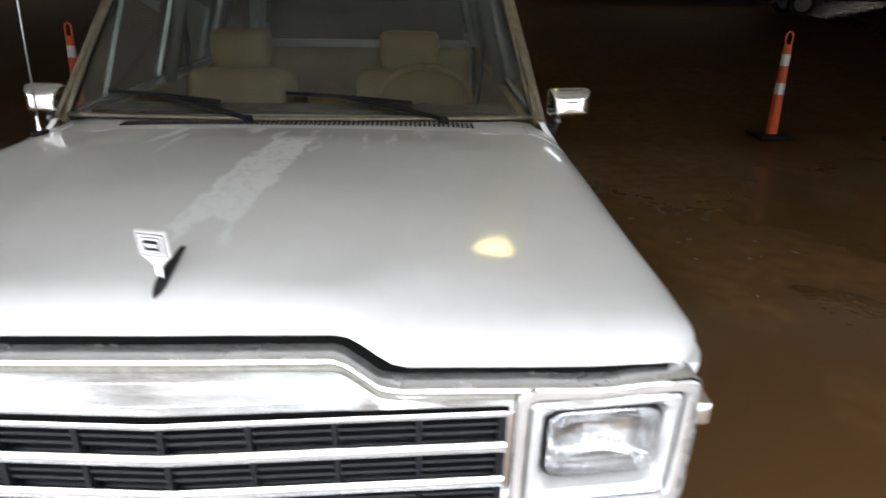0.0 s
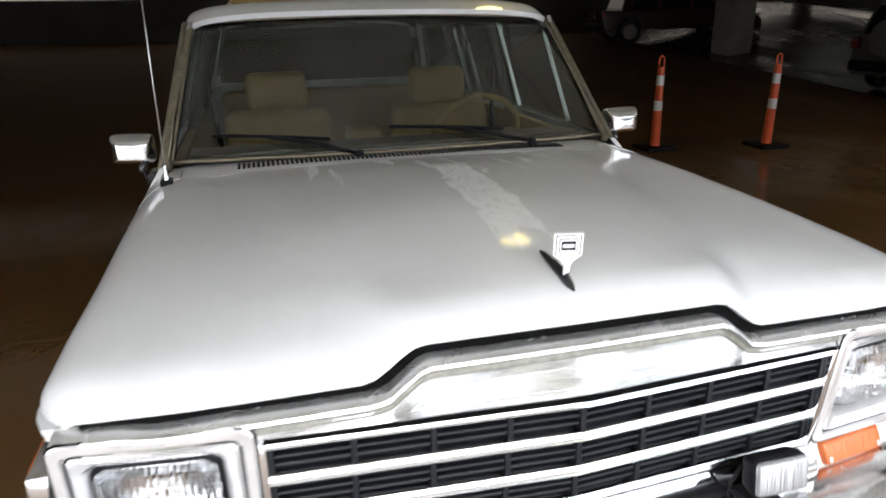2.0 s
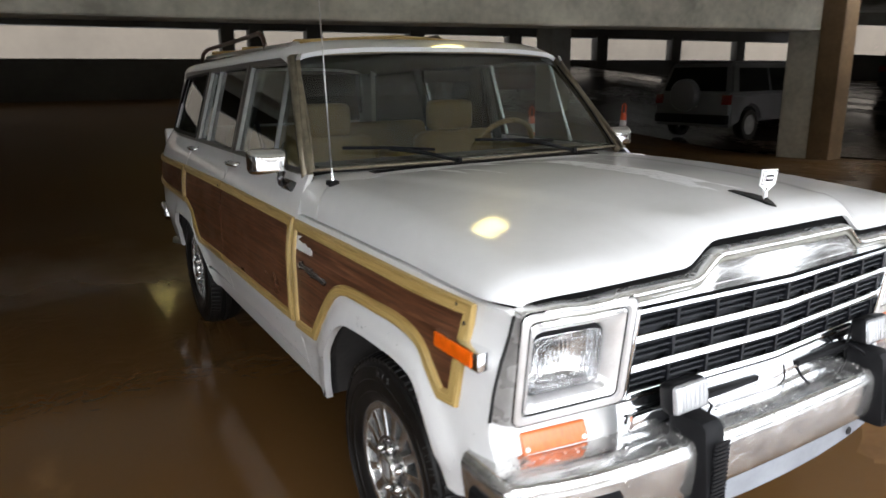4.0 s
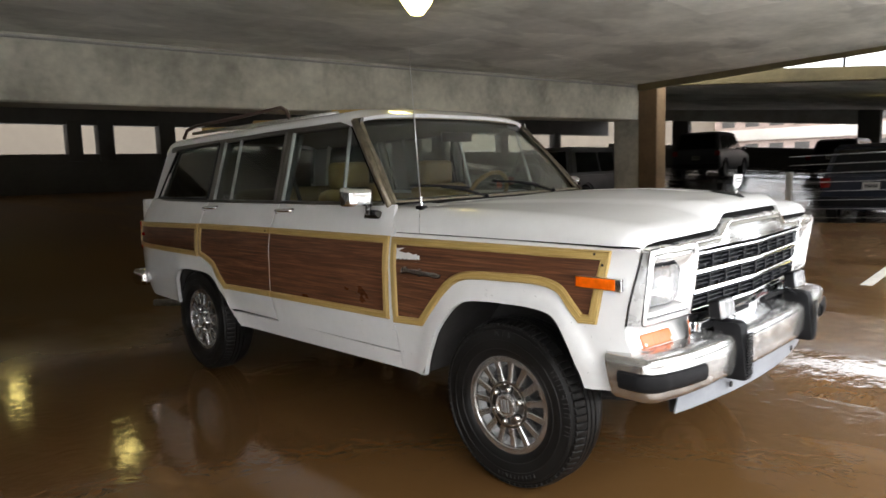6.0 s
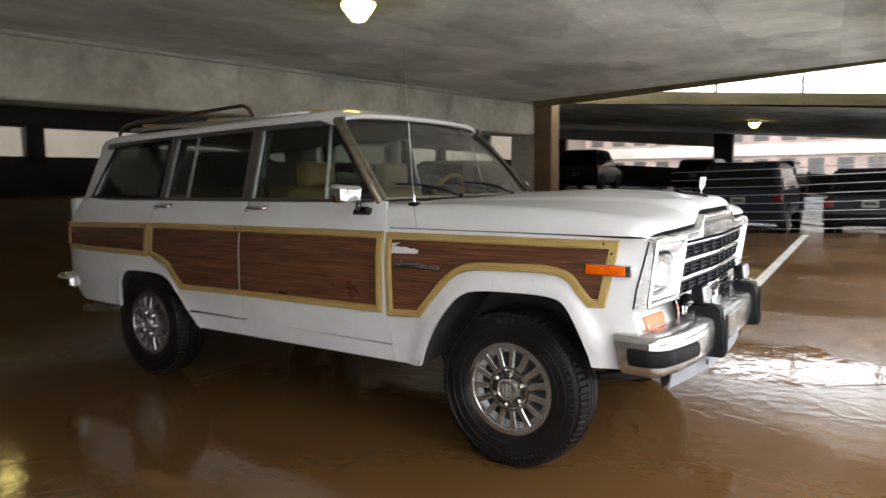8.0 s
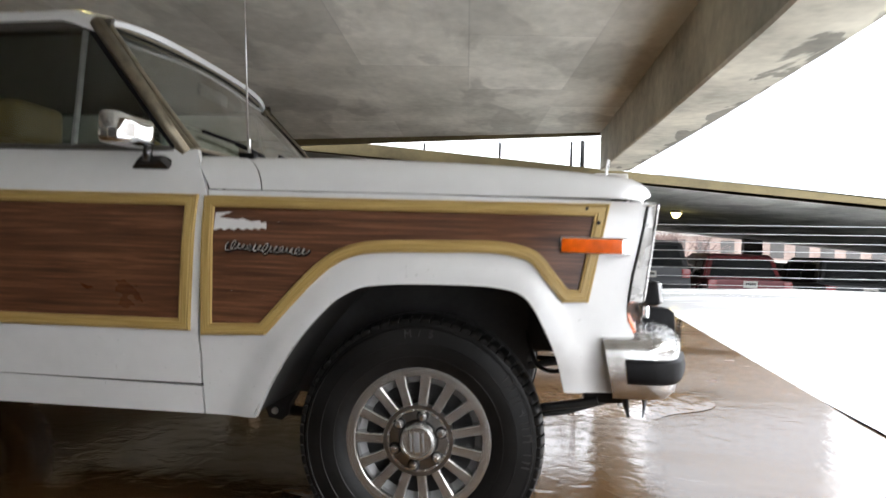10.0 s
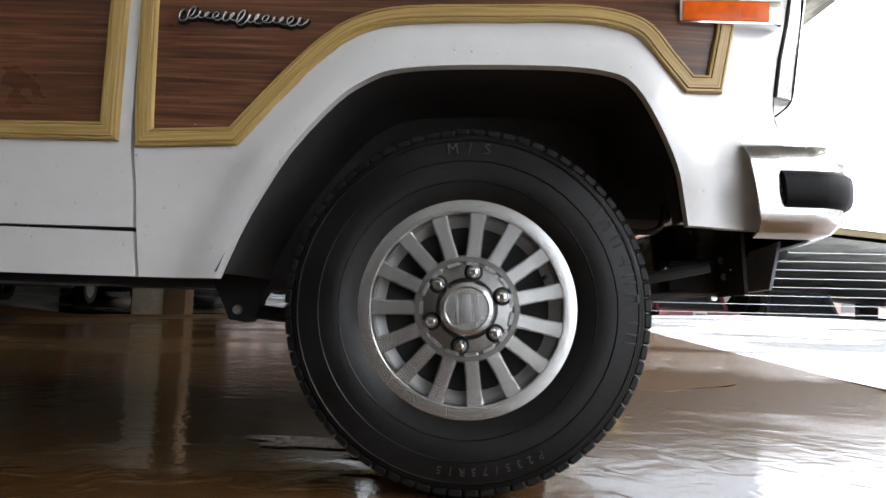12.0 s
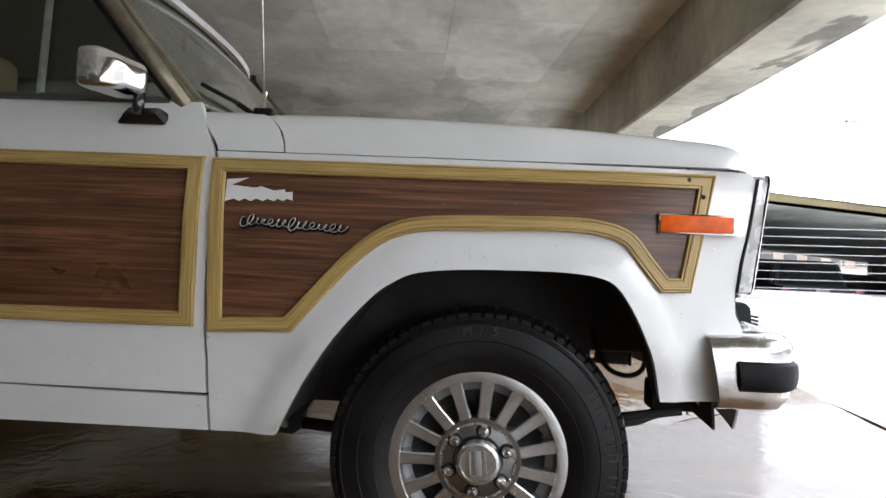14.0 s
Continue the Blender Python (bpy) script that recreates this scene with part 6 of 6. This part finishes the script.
# wheels
def wheel(x, s, turn):
    m = pose(x, s * 0.775, 0.36) @ pose(0, 0, 0, 90 * -s, 0, 0) @ pose(0, 0, 0, 0, 0, turn)
    w = thing("wheel", "fifteen-spoke alloy wheel with a black all-season tyre", "wheel")
    w.parent = car
    tyre = [(0.196, 0.070), (0.205, 0.092), (0.215, 0.100), (0.235, 0.109), (0.262, 0.114), (0.290, 0.113), (0.318, 0.108), (0.330, 0.106), (0.333, 0.101), (0.339, 0.099), (0.344, 0.093), (0.350, 0.080), (0.3535, 0.06), (0.3545, 0.0)]
    prof = tyre + [(r, -h) for r, h in tyre[::-1][1:]]
    ty = part("tyre", lathe(prof, m, 64), RUBBER, w, "black tyre")
    lugs = 72
    for k in range(lugs):
        mm = m @ pose(0, 0, 0, 0, 0, 360 * k / lugs)
        if k == 0:
            b = boxed(0.338, 0.3625, -0.0146, 0.0118, 0.045, 0.1000, bevel=0.0025, seg=1)
            for v in b.verts:
                if v.co.z > 0.08:
                    v.co.x -= 0.0105 if v.co.x > 0.35 else 0.0
                    v.co.y += 0.003
            bmesh.ops.transform(b, matrix=mm, verts=b.verts)
            lug = part("tread_block", b, RUBBER, ty)
            base = mm.copy()
        else:
            o = new("tread_block", lug.data)
            o.parent = ty
            o.matrix_basis = mm @ base.inverted()
    rib = [(0.350, -0.045), (0.3620, -0.043), (0.3625, -0.018), (0.352, -0.016), (0.352, -0.010), (0.3625, -0.008), (0.3625, 0.012), (0.352, 0.014), (0.352, 0.020), (0.3625, 0.022), (0.3622, 0.039), (0.350, 0.041)]
    part("tread_ribs", lathe(rib, m, 64), RUBBER, ty)
    part("rim", lathe([(0.20, 0.03), (0.214, 0.085), (0.2145, 0.094), (0.2130, 0.0965), (0.2105, 0.0970), (0.1880, 0.0962), (0.1860, 0.0945), (0.1845, 0.0905), (0.180, 0.05), (0.178, -0.05)], m, 56), ALLOY, w, "machined rim lip")
    part("rim_back", lathe([(0.181, 0.050), (0.10, 0.040), (0, 0.040)], m, 40), UNDER, w)
    part("rim_shoulder", lathe([(0.1835, 0.080), (0.180, 0.066), (0.170, 0.060), (0.162, 0.052)], m, 40), ALLOYGREY, w)
    for k in range(15):
        b = bmesh.new()
        secs = [(0.084, 0.0150, 0.070, 0.094), (0.11, 0.0138, 0.070, 0.094), (0.15, 0.0138, 0.072, 0.092), (0.186, 0.0165, 0.074, 0.0935)]
        rows = [[b.verts.new((r, y, z)) for y, z in ((-hw - 0.003, z0 - 0.03), (-hw, z1 - 0.003), (-hw + 0.003, z1), (hw - 0.003, z1), (hw, z1 - 0.003), (hw + 0.003, z0 - 0.03))] for r, hw, z0, z1 in secs]
        for p, q in zip(rows, rows[1:]):
            for i in range(5):
                b.faces.new((p[i], q[i], q[i + 1], p[i + 1]))
        mm = m @ pose(0, 0, 0, 0, 0, 24 * k)
        bmesh.ops.transform(b, matrix=mm, verts=b.verts)
        bmesh.ops.recalc_face_normals(b, faces=b.faces)
        if k == 0:
            sp = part("spoke", b, ALLOY, w, "brushed alloy spoke")
            base2 = mm.copy()
        else:
            b.free()
            o = tagged(new("spoke", sp.data), "brushed alloy spoke")
            o.parent = w
            o.matrix_basis = mm @ base2.inverted()
    part("hub_disc", lathe([(0.103, 0.065), (0.104, 0.088), (0.101, 0.0945), (0.0915, 0.0945), (0.0895, 0.091), (0.088, 0.0875), (0.084, 0.088), (0.060, 0.090), (0.054, 0.084), (0, 0.084)], m, 48), HUBMETAL, w, "dull machined hub")
    cap = part("hub_cap", lathe([(0.054, 0.088), (0.054, 0.108), (0.050, 0.116), (0.043, 0.118), (0.040, 0.114), (0, 0.115)], m, 32), ALLOY, w, "domed centre cap")
    part("cap_emblem", box(bmesh.new(), -0.028, 0.028, -0.008, 0.008, 0.113, 0.1165, bevel=0.002, m=m @ pose(0, 0, 0, 0, 0, 82)), ALLOYGREY, cap)
    for k in range(2):
        part("cap_emblem", box(bmesh.new(), -0.026, 0.026, -0.002 + 0.036 * (k - 0.5), 0.002 + 0.036 * (k - 0.5), 0.113, 0.1165, m=m @ pose(0, 0, 0, 0, 0, 82)), ALLOYGREY, cap)
    for k in range(6):
        mm = m @ pose(0, 0, 0, 0, 0, 60 * k + 8.4) @ pose(0.072, 0, 0.088)
        part("lug_recess", lathe([(0.0185, 0.0015), (0.0180, 0.0040), (0.0165, 0.0035), (0.0120, 0.0030)], mm, 18), UNDER, w)
        part("lug_nut", lathe([(0.0135, 0), (0.0135, 0.012), (0.012, 0.020), (0.007, 0.026), (0, 0.027)], mm, 12), CHROME, w)
    part("valve_stem", tube([m @ Vector((0.158, 0.03, 0.05)), m @ Vector((0.162, 0.032, 0.088))], 0.004, 6), UNDER, w)
    part("brake_disc", lathe([(0.145, 0.02), (0.145, 0.036), (0.05, 0.036)], m, 32), ALLOYGREY, w)
    for r, h0 in ((0.246, 0.1105), (0.285, 0.1128), (0.326, 0.1068)):
        part("sidewall_ring", lathe([(r - 0.003, h0 - 0.001), (r, h0 + 0.0022), (r + 0.003, h0 - 0.001)], m, 56), RUBBER, ty)
    return w, m


for x in (0, -2.761):
    for s in (-1, 1):
        w, wm = wheel(x, s, 13 if x == 0 else 40)
        if x == 0 and s == -1:
            # raised maker's name on the sidewall, as plain upright and cross bars
            # paler rubber, with the highlights of the raised letters put into its colour
            lit_marks = mat("lit_mark_rubber", (0.045, 0.045, 0.045), 0.42, spec=0.3)
            for k in range(8):
                ang = radians(40 - 6.9 * k)
                c = Vector((0.312 * math.cos(ang), 0, 0.312 * math.sin(ang)))
                at = Matrix.Translation((c.x, -0.775 - 0.1105, 0.36 + c.z)) @ pose(0, 0, 0, 0, -math.degrees(ang), 0)
                b = boxed(-0.012, 0.012, -0.0012, 0.0012, -0.010, -0.006, bevel=0.0008, seg=1)
                if k % 3:
                    box(b, -0.012, 0.012, -0.0012, 0.0012, 0.006, 0.010, bevel=0.0008, seg=1)
                if k % 2:
                    box(b, -0.002 + 0.008 * (k % 3), 0.002 + 0.004 * (k % 3), -0.0012, 0.0012, -0.007, 0.007, bevel=0.0008, seg=1)
                bmesh.ops.transform(b, matrix=at, verts=b.verts)
                part("sidewall_mark", b, lit_marks, w)

# the readable marking on the tyre's shoulder
for word, start, size, r, step in (("M/S", 97, 0.030, 0.300, 6.2), ("P235/75R15", -61, 0.020, 0.297, 4.1)):
    for i, sign in enumerate(word):
        cur = bpy.data.curves.new("tyre_marking", "FONT")
        cur.body, cur.size, cur.extrude, cur.align_x = sign, size, 0.0012, "CENTER"
        tmp = bpy.data.objects.new("tyre_marking", cur)
        me = bpy.data.meshes.new_from_object(tmp)
        bpy.data.objects.remove(tmp)
        me.materials.append(lit_marks)
        ang = start - step * i
        me.transform(Matrix.Translation((r * math.cos(radians(ang)), -0.8882, 0.36 + r * math.sin(radians(ang)))) @ pose(0, 0, 0, 0, 90 - ang, 0) @ pose(0, 0, 0, 90, 0, 0))
        ob = new("tyre_marking", me)
        ob.parent = car

# water drops left by the rain on flank, bumper and mirrors
rnd = random.Random(5)
bm = bmesh.new()
for k in range(1500):
    if k < 260:
        x, z = rnd.uniform(-1.0, 0.54), rnd.uniform(0.45, 0.98)
        if inside((x, z), ARCH_F):
            continue
        p = Vector((x, -side_y(x, z) - 0.001, z))
        if inside((x, z), TRIM_F):
            p.y -= 0.003
        n = Vector((0, -1, 0))
    else:
        u, v = rnd.uniform(0.03, 0.97), rnd.uniform(0.02, 0.34) if k % 9 else rnd.uniform(0.3, 0.6)
        p, n = Vector(bumper_point(u, v)) + Vector((0, 0, 0.001)), Vector((0, 0, 1))
    r = rnd.uniform(0.0012, 0.0034)
    c = bmesh.ops.create_icosphere(bm, subdivisions=1, radius=r)
    for v in c["verts"]:
        v.co = p + v.co - n * v.co.dot(n) * 0.45
tagged(part("rain_beading", bm, glass("water", (1, 1, 1)), car), "", "", "", "stuff")


# ---- delineator posts ----
def delineator(x, y, lean=0.0):
    d = thing("delineator_post", "orange delineator post with white bands on a black foot", "traffic post", "delineator posts", at=pose(x, y, floor_z(x, y), 0, lean, 0))
    part("foot", box(bmesh.new(), -0.20, 0.20, -0.20, 0.20, 0.0, 0.05, bevel=0.015), TRIMBLACK, d, "black rubber foot")
    part("tube", lathe([(0, 0.05), (0.062, 0.05), (0.060, 0.10), (0.050, 0.55), (0.042, 0.97), (0.036, 1.0), (0, 1.0)], pose(0, 0, 0), 18), ORANGE, d)
    for z0, z1 in ((0.48, 0.60), (0.78, 0.90)):
        r0, r1 = 0.0515 - 0.0095 * (z0 - 0.5) / 0.47, 0.0515 - 0.0095 * (z1 - 0.5) / 0.47
        part("band", lathe([(r0, z0), (r0 + 0.001, z0), (r1 + 0.001, z1), (r1, z1)], pose(0, 0, 0), 18), WHITEBAND, d, "white reflective band")
    loop = [(0, -0.032, 0.99), (0, -0.036, 1.06), (0, -0.03, 1.11), (0, 0, 1.13), (0, 0.03, 1.11), (0, 0.036, 1.06), (0, 0.032, 0.99)]
    part("grip_loop", tube(loop, 0.011, 8), ORANGE, d)


delineator(-5.85, 4.28)
delineator(-5.50, 5.63, 2)
delineator(-5.96, -3.30, -3)


# ---- parked cars ----
DARKGLASS = mat("dark_car_glass", (0.008, 0.009, 0.010), 0.08, spec=0.3)
DIMRED = mat("dark_red_lamp", (0.16, 0.008, 0.008), 0.25, coat=0.4)


def parked_car(label, paint, x, y, z, heading, L=4.6, W=1.84, H=1.70, suv=True, spare=False):
    c = thing("parked_car", label, "car", at=pose(x, y, z, 0, 0, heading))
    w, h = W / 2, H
    belt = 0.60 * h
    def slab(outline, half_lo, half_hi, z0, z1, bevel):
        bm = bmesh.new()
        rows = []
        for s in (-1, 1):
            rows.append([bm.verts.new((px, s * (half_lo + (half_hi - half_lo) * max(0, min(1, (pz - z0) / (z1 - z0)))), pz)) for px, pz in outline])
        n = len(outline)
        for i in range(n):
            bm.faces.new((rows[0][i], rows[0][(i + 1) % n], rows[1][(i + 1) % n], rows[1][i]))
        bm.faces.new(rows[0][::-1])
        bm.faces.new(rows[1])
        bmesh.ops.recalc_face_normals(bm, faces=bm.faces)
        bmesh.ops.bevel(bm, geom=[e for e in bm.edges if abs(e.verts[0].co.y - e.verts[1].co.y) < 0.3], offset=bevel, segments=3, affect="EDGES")
        return bm
    f, r = L / 2, -L / 2
    fx, rx = f - 0.85, r + 0.80
    def arch(cx):
        return [(cx + 0.40 * math.cos(radians(a)), 0.33 + 0.40 * math.sin(radians(a))) for a in range(170, 9, -20)]
    low = [(r + 0.05, 0.30), (r, 0.45), (r + 0.02, belt), (f - 1.15, belt), (f - 0.15, belt - 0.14), (f, belt - 0.32), (f - 0.02, 0.28)] + \
          [(px, pz) for px, pz in arch(fx)[::-1]] + [(px, pz) for px, pz in arch(rx)[::-1]]
    part("body", slab(low, w, w * 0.97, 0.3, belt, 0.05), paint, c)
    back = r + (0.06 if suv else 0.55)
    cab = [(back, belt - 0.02), (back + 0.22, h - 0.06), (back + 0.4, h), (f - 2.0, h), (f - 1.85, h - 0.03), (f - 1.05, belt - 0.02)]
    part("cabin", slab(cab, w * 0.95, w * 0.78, belt, h, 0.05), paint, c)
    for s in (-1, 1):
        for x0, x1, k0, k1 in ((f - 1.22, f - 2.02, 0.0, -0.62), (f - 2.10, f - 2.95, 0, 0), (f - 3.03, back + 0.30, 0, 0.12)):
            bm = bmesh.new()
            q = [(x0, belt + 0.04), (x0 + k0 + (-0.62 if k1 == -0.62 else 0), h - 0.14), (x1 + (k1 if k1 > 0 else 0), h - 0.14), (x1, belt + 0.04)]
            vs = [bm.verts.new((px, s * (w * 0.95 - (w * 0.17) * (pz - belt) / (h - belt) + 0.006), pz)) for px, pz in q]
            bm.faces.new(vs)
            part("side_glass", thicken(bm, 0.004), DARKGLASS, c, "dark side glass")
        for cx in (fx, rx):
            m = pose(cx, s * (w - 0.11), 0.33, -90 * s)
            wh = part("wheel", lathe([(0.20, -0.1), (0.31, -0.1), (0.33, -0.07), (0.33, 0.07), (0.31, 0.1), (0.21, 0.1)], m, 24), RUBBER, c, "black tyre on an alloy rim")
            part("rim", lathe([(0.21, 0.095), (0.20, 0.08), (0.10, 0.06), (0.05, 0.075), (0, 0.075)], m, 15), ALLOYGREY, wh)
        part("tail_lamp", boxed(r - 0.015, r + 0.10, s * (w - 0.12) - 0.09, s * (w - 0.12) + 0.10, belt - 0.22, belt - 0.02, bevel=0.02), DIMRED, c, "red tail lamp")
        part("head_lamp", boxed(f - 0.16, f - 0.02, s * (w - 0.2) - 0.14, s * (w - 0.2) + 0.14, belt - 0.34, belt - 0.22, bevel=0.02), LENS, c)
        part("door_mirror", boxed(f - 1.45, f - 1.28, s * (w + 0.08) - 0.07, s * (w + 0.08) + 0.07, belt + 0.02, belt + 0.15, bevel=0.03), paint, c)
    bm = bmesh.new()
    bm.faces.new([bm.verts.new(p) for p in ((back + 0.03, -w * 0.8, belt + 0.05), (back + 0.03, w * 0.8, belt + 0.05), (back + 0.185, w * 0.68, h - 0.12), (back + 0.185, -w * 0.68, h - 0.12))])
    bmesh.ops.translate(bm, vec=(-0.012, 0, 0), verts=bm.verts)
    part("rear_glass", thicken(bm, 0.003), DARKGLASS, c, "dark rear glass")
    bm = bmesh.new()
    bm.faces.new([bm.verts.new(p) for p in ((f - 1.08, -w * 0.85, belt + 0.04), (f - 1.08, w * 0.85, belt + 0.04), (f - 1.78, w * 0.70, h - 0.07), (f - 1.78, -w * 0.70, h - 0.07))])
    bmesh.ops.translate(bm, vec=(0.035, 0, 0.02), verts=bm.verts)
    part("windscreen", thicken(bm, 0.003), DARKGLASS, c)
    part("rear_bumper", boxed(r - 0.06, r + 0.12, -w + 0.05, w - 0.05, 0.36, 0.56, bevel=0.04), TRIMBLACK, c)
    plate = part("number_plate", boxed(r - 0.02, r - 0.005, -0.15, 0.15, 0.70, 0.85, bevel=0.004), GRIMY, c, "grey plate with dark bars")
    for k in range(5):
        part("plate_bar", boxed(r - 0.024, r - 0.019, -0.105 + 0.045 * k, -0.075 + 0.045 * k, 0.745, 0.81), TRIMBLACK, plate)
    if spare:
        part("spare_wheel", lathe([(0, -0.10), (0.30, -0.10), (0.34, -0.05), (0.34, 0.05), (0.30, 0.10), (0, 0.11)], pose(r - 0.10, 0.1, 0.95, 0, -90, 0), 28), paint, c, "covered spare wheel")
    return c


def car_paint(name, col):
    return mat(name, col, 0.35, 0.0, coat=0.2, vary=0.1, scale=3, spec=0.3)


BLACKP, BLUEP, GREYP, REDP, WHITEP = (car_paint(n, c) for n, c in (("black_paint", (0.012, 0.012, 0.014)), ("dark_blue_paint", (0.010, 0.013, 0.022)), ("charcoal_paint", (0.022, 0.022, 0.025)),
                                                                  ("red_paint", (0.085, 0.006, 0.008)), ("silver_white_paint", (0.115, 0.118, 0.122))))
parked_car("dark blue sport utility car parked behind the cable barrier", BLUEP, -1.75, 14.6, next_z(-1.75, 14.6) - 0.02, 92, H=1.60)
parked_car("charcoal sport utility car standing on the wet next deck", GREYP, -10.35, 25.2, next_z(-10.35, 25.2), 98, H=1.78)
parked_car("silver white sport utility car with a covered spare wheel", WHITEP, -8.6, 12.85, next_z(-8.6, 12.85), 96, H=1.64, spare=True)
parked_car("black sport utility car parked nose out behind the barrier", BLACKP, 0.68, 15.6, next_z(0.5, 15), 91, W=1.76, H=1.52)
parked_car("black estate car parked beyond the deck edge", BLACKP, 3.1, 15.4, next_z(3.1, 15), 88, H=1.55)
parked_car("bright red saloon car parked beyond the deck edge", REDP, 5.2, 15.4, next_z(5.2, 15) - 0.05, 90, H=1.45, suv=False)
parked_car("black saloon car parked beyond the deck edge", BLACKP, 7.7, 15.4, next_z(7.7, 15), 90, H=1.5, suv=False)
parked_car("charcoal saloon car parked near the far bays", GREYP, -6.5, 29.5, next_z(-6.5, 29.5), 90, H=1.5, suv=False)
parked_car("black saloon car parked near the far bays", BLACKP, -3.4, 29.5, next_z(-3.4, 29.5), 90, H=1.5, suv=False)
parked_car("dark red saloon car in the shade", car_paint("dark_red_paint", (0.035, 0.005, 0.006)), -17.0, 11.6, next_z(-17.0, 11.6), 78, H=1.5, suv=False)

# ---- the town beyond ----
BRICK = mat("far_pink_brick", (0.37, 0.285, 0.245), 0.9, vary=0.4, scale=0.5)
PALEBAND = mat("far_pale_band", (0.55, 0.51, 0.46), 0.9, vary=0.15, scale=0.3)
FARGLASS = mat("far_glass", (0.10, 0.095, 0.09), 0.25, vary=0.3, scale=0.4)


def far_building(label, x0, x1, y, z0, storeys, sh, bays, wallmat, bandmat, depth=12, panes=FARGLASS):
    b = thing("building", label, "building", at=None)
    part("wall", boxed(x0, x1, y, y + depth, z0, z0 + storeys * sh + 0.6), wallmat, b)
    part("roof", boxed(x0 - 0.3, x1 + 0.3, y - 0.3, y + depth, z0 + storeys * sh + 0.6, z0 + storeys * sh + 0.9, bevel=0.05), bandmat, b)
    bw = (x1 - x0) / bays
    win = None
    for k in range(storeys):
        zz = z0 + k * sh
        part("floor_band", boxed(x0, x1, y - 0.25, y, zz, zz + 0.55 * sh * 0.6, bevel=0.02), bandmat, b)
        for i in range(bays):
            xx = x0 + i * bw
            if win is None:
                win = part("window", boxed(xx + 0.2 * bw, xx + 0.75 * bw, y - 0.06, y + 0.02, zz + 0.42 * sh, zz + 0.9 * sh), panes, b)
                w0 = (xx, zz)
            else:
                o = new("window", win.data)
                o.parent = b
                o.matrix_basis = pose(xx - w0[0], 0, zz - w0[1])
    return b


far_building("pink brick low building with pale bands across the street", -60, 75, 62, -9, 5, 3.0, 63, BRICK, PALEBAND)
far_building("pale low building with dark bands beyond the trees", -110, -62, 55, -6, 4, 3.4, 14, PALEBAND, BRICK)
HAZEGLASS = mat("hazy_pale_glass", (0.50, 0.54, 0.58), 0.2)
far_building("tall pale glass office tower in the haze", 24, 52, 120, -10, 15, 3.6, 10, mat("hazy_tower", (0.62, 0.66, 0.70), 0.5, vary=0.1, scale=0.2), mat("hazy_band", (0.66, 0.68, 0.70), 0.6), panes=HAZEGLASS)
BARK = mat("grey_bark", (0.24, 0.17, 0.15), 0.9, vary=0.3, scale=3)


def bare_tree(x, y, z, h, seed):
    rnd = random.Random(seed)
    t = thing("tree", "bare winter tree with reddish twigs", "tree", "street trees", at=pose(x, y, z))
    part("trunk", tube([(0, 0, 0), (0.05, 0.02, h * 0.25), (0, 0.06, h * 0.45)], h * 0.022, 8, None, h * 0.014), BARK, t)
    bm = bmesh.new()

    def grow(p, d, ln, r, lvl):
        q = p + d * ln
        mid = (p + q) / 2 + Vector((rnd.uniform(-1, 1), rnd.uniform(-1, 1), rnd.uniform(-1, 1))) * ln * 0.06
        tube([p, mid, q], r, 4, bm, r * 0.6)
        if lvl:
            for _ in range(4 if lvl > 1 else 5):
                nd = (d + Vector((rnd.uniform(-0.8, 0.8), rnd.uniform(-0.8, 0.8), rnd.uniform(-0.25, 0.6)))).normalized()
                grow(p + d * ln * rnd.uniform(0.45, 1.0), nd, ln * rnd.uniform(0.55, 0.8), r * 0.55, lvl - 1)

    for _ in range(5):
        grow(Vector((0, 0.05, h * rnd.uniform(0.3, 0.45))), Vector((rnd.uniform(-0.7, 0.7), rnd.uniform(-0.7, 0.7), 1)).normalized(), h * 0.24, h * 0.010, 3)
    part("crown", bm, BARK, t, "tangle of bare twigs")


for k, (x, y, h) in enumerate(((4.2, 44, 12), (-7, 48, 9.5), (-14, 46, 9), (12, 50, 11), (20, 70, 16), (-26, 50, 10), (-2, 42, 8.5), (8, 43, 9), (-20, 44, 9), (1, 54, 10))):
    bare_tree(x, y, -6, h, 7 + k)
street = part("street", boxed(-150, 150, 36.5, 200, -9.3, -9.0), mat("street_asphalt", (0.08, 0.08, 0.08), 0.7, vary=0.2, scale=0.3))
tagged(street, "grey street far below the deck", "street", "", "structure")
lamp = thing("street_lamp", "slim grey street lamp in the haze", "street lamp", at=pose(22.0, 40, -3))
part("pole", tube([(0, 0, 0), (0, 0, 12.9)], 0.09, 8, None, 0.06), CAPGREY, lamp)
part("head", boxed(-0.05, 0.75, -0.14, 0.14, 12.85, 13.0, bevel=0.03), CAPGREY, lamp)
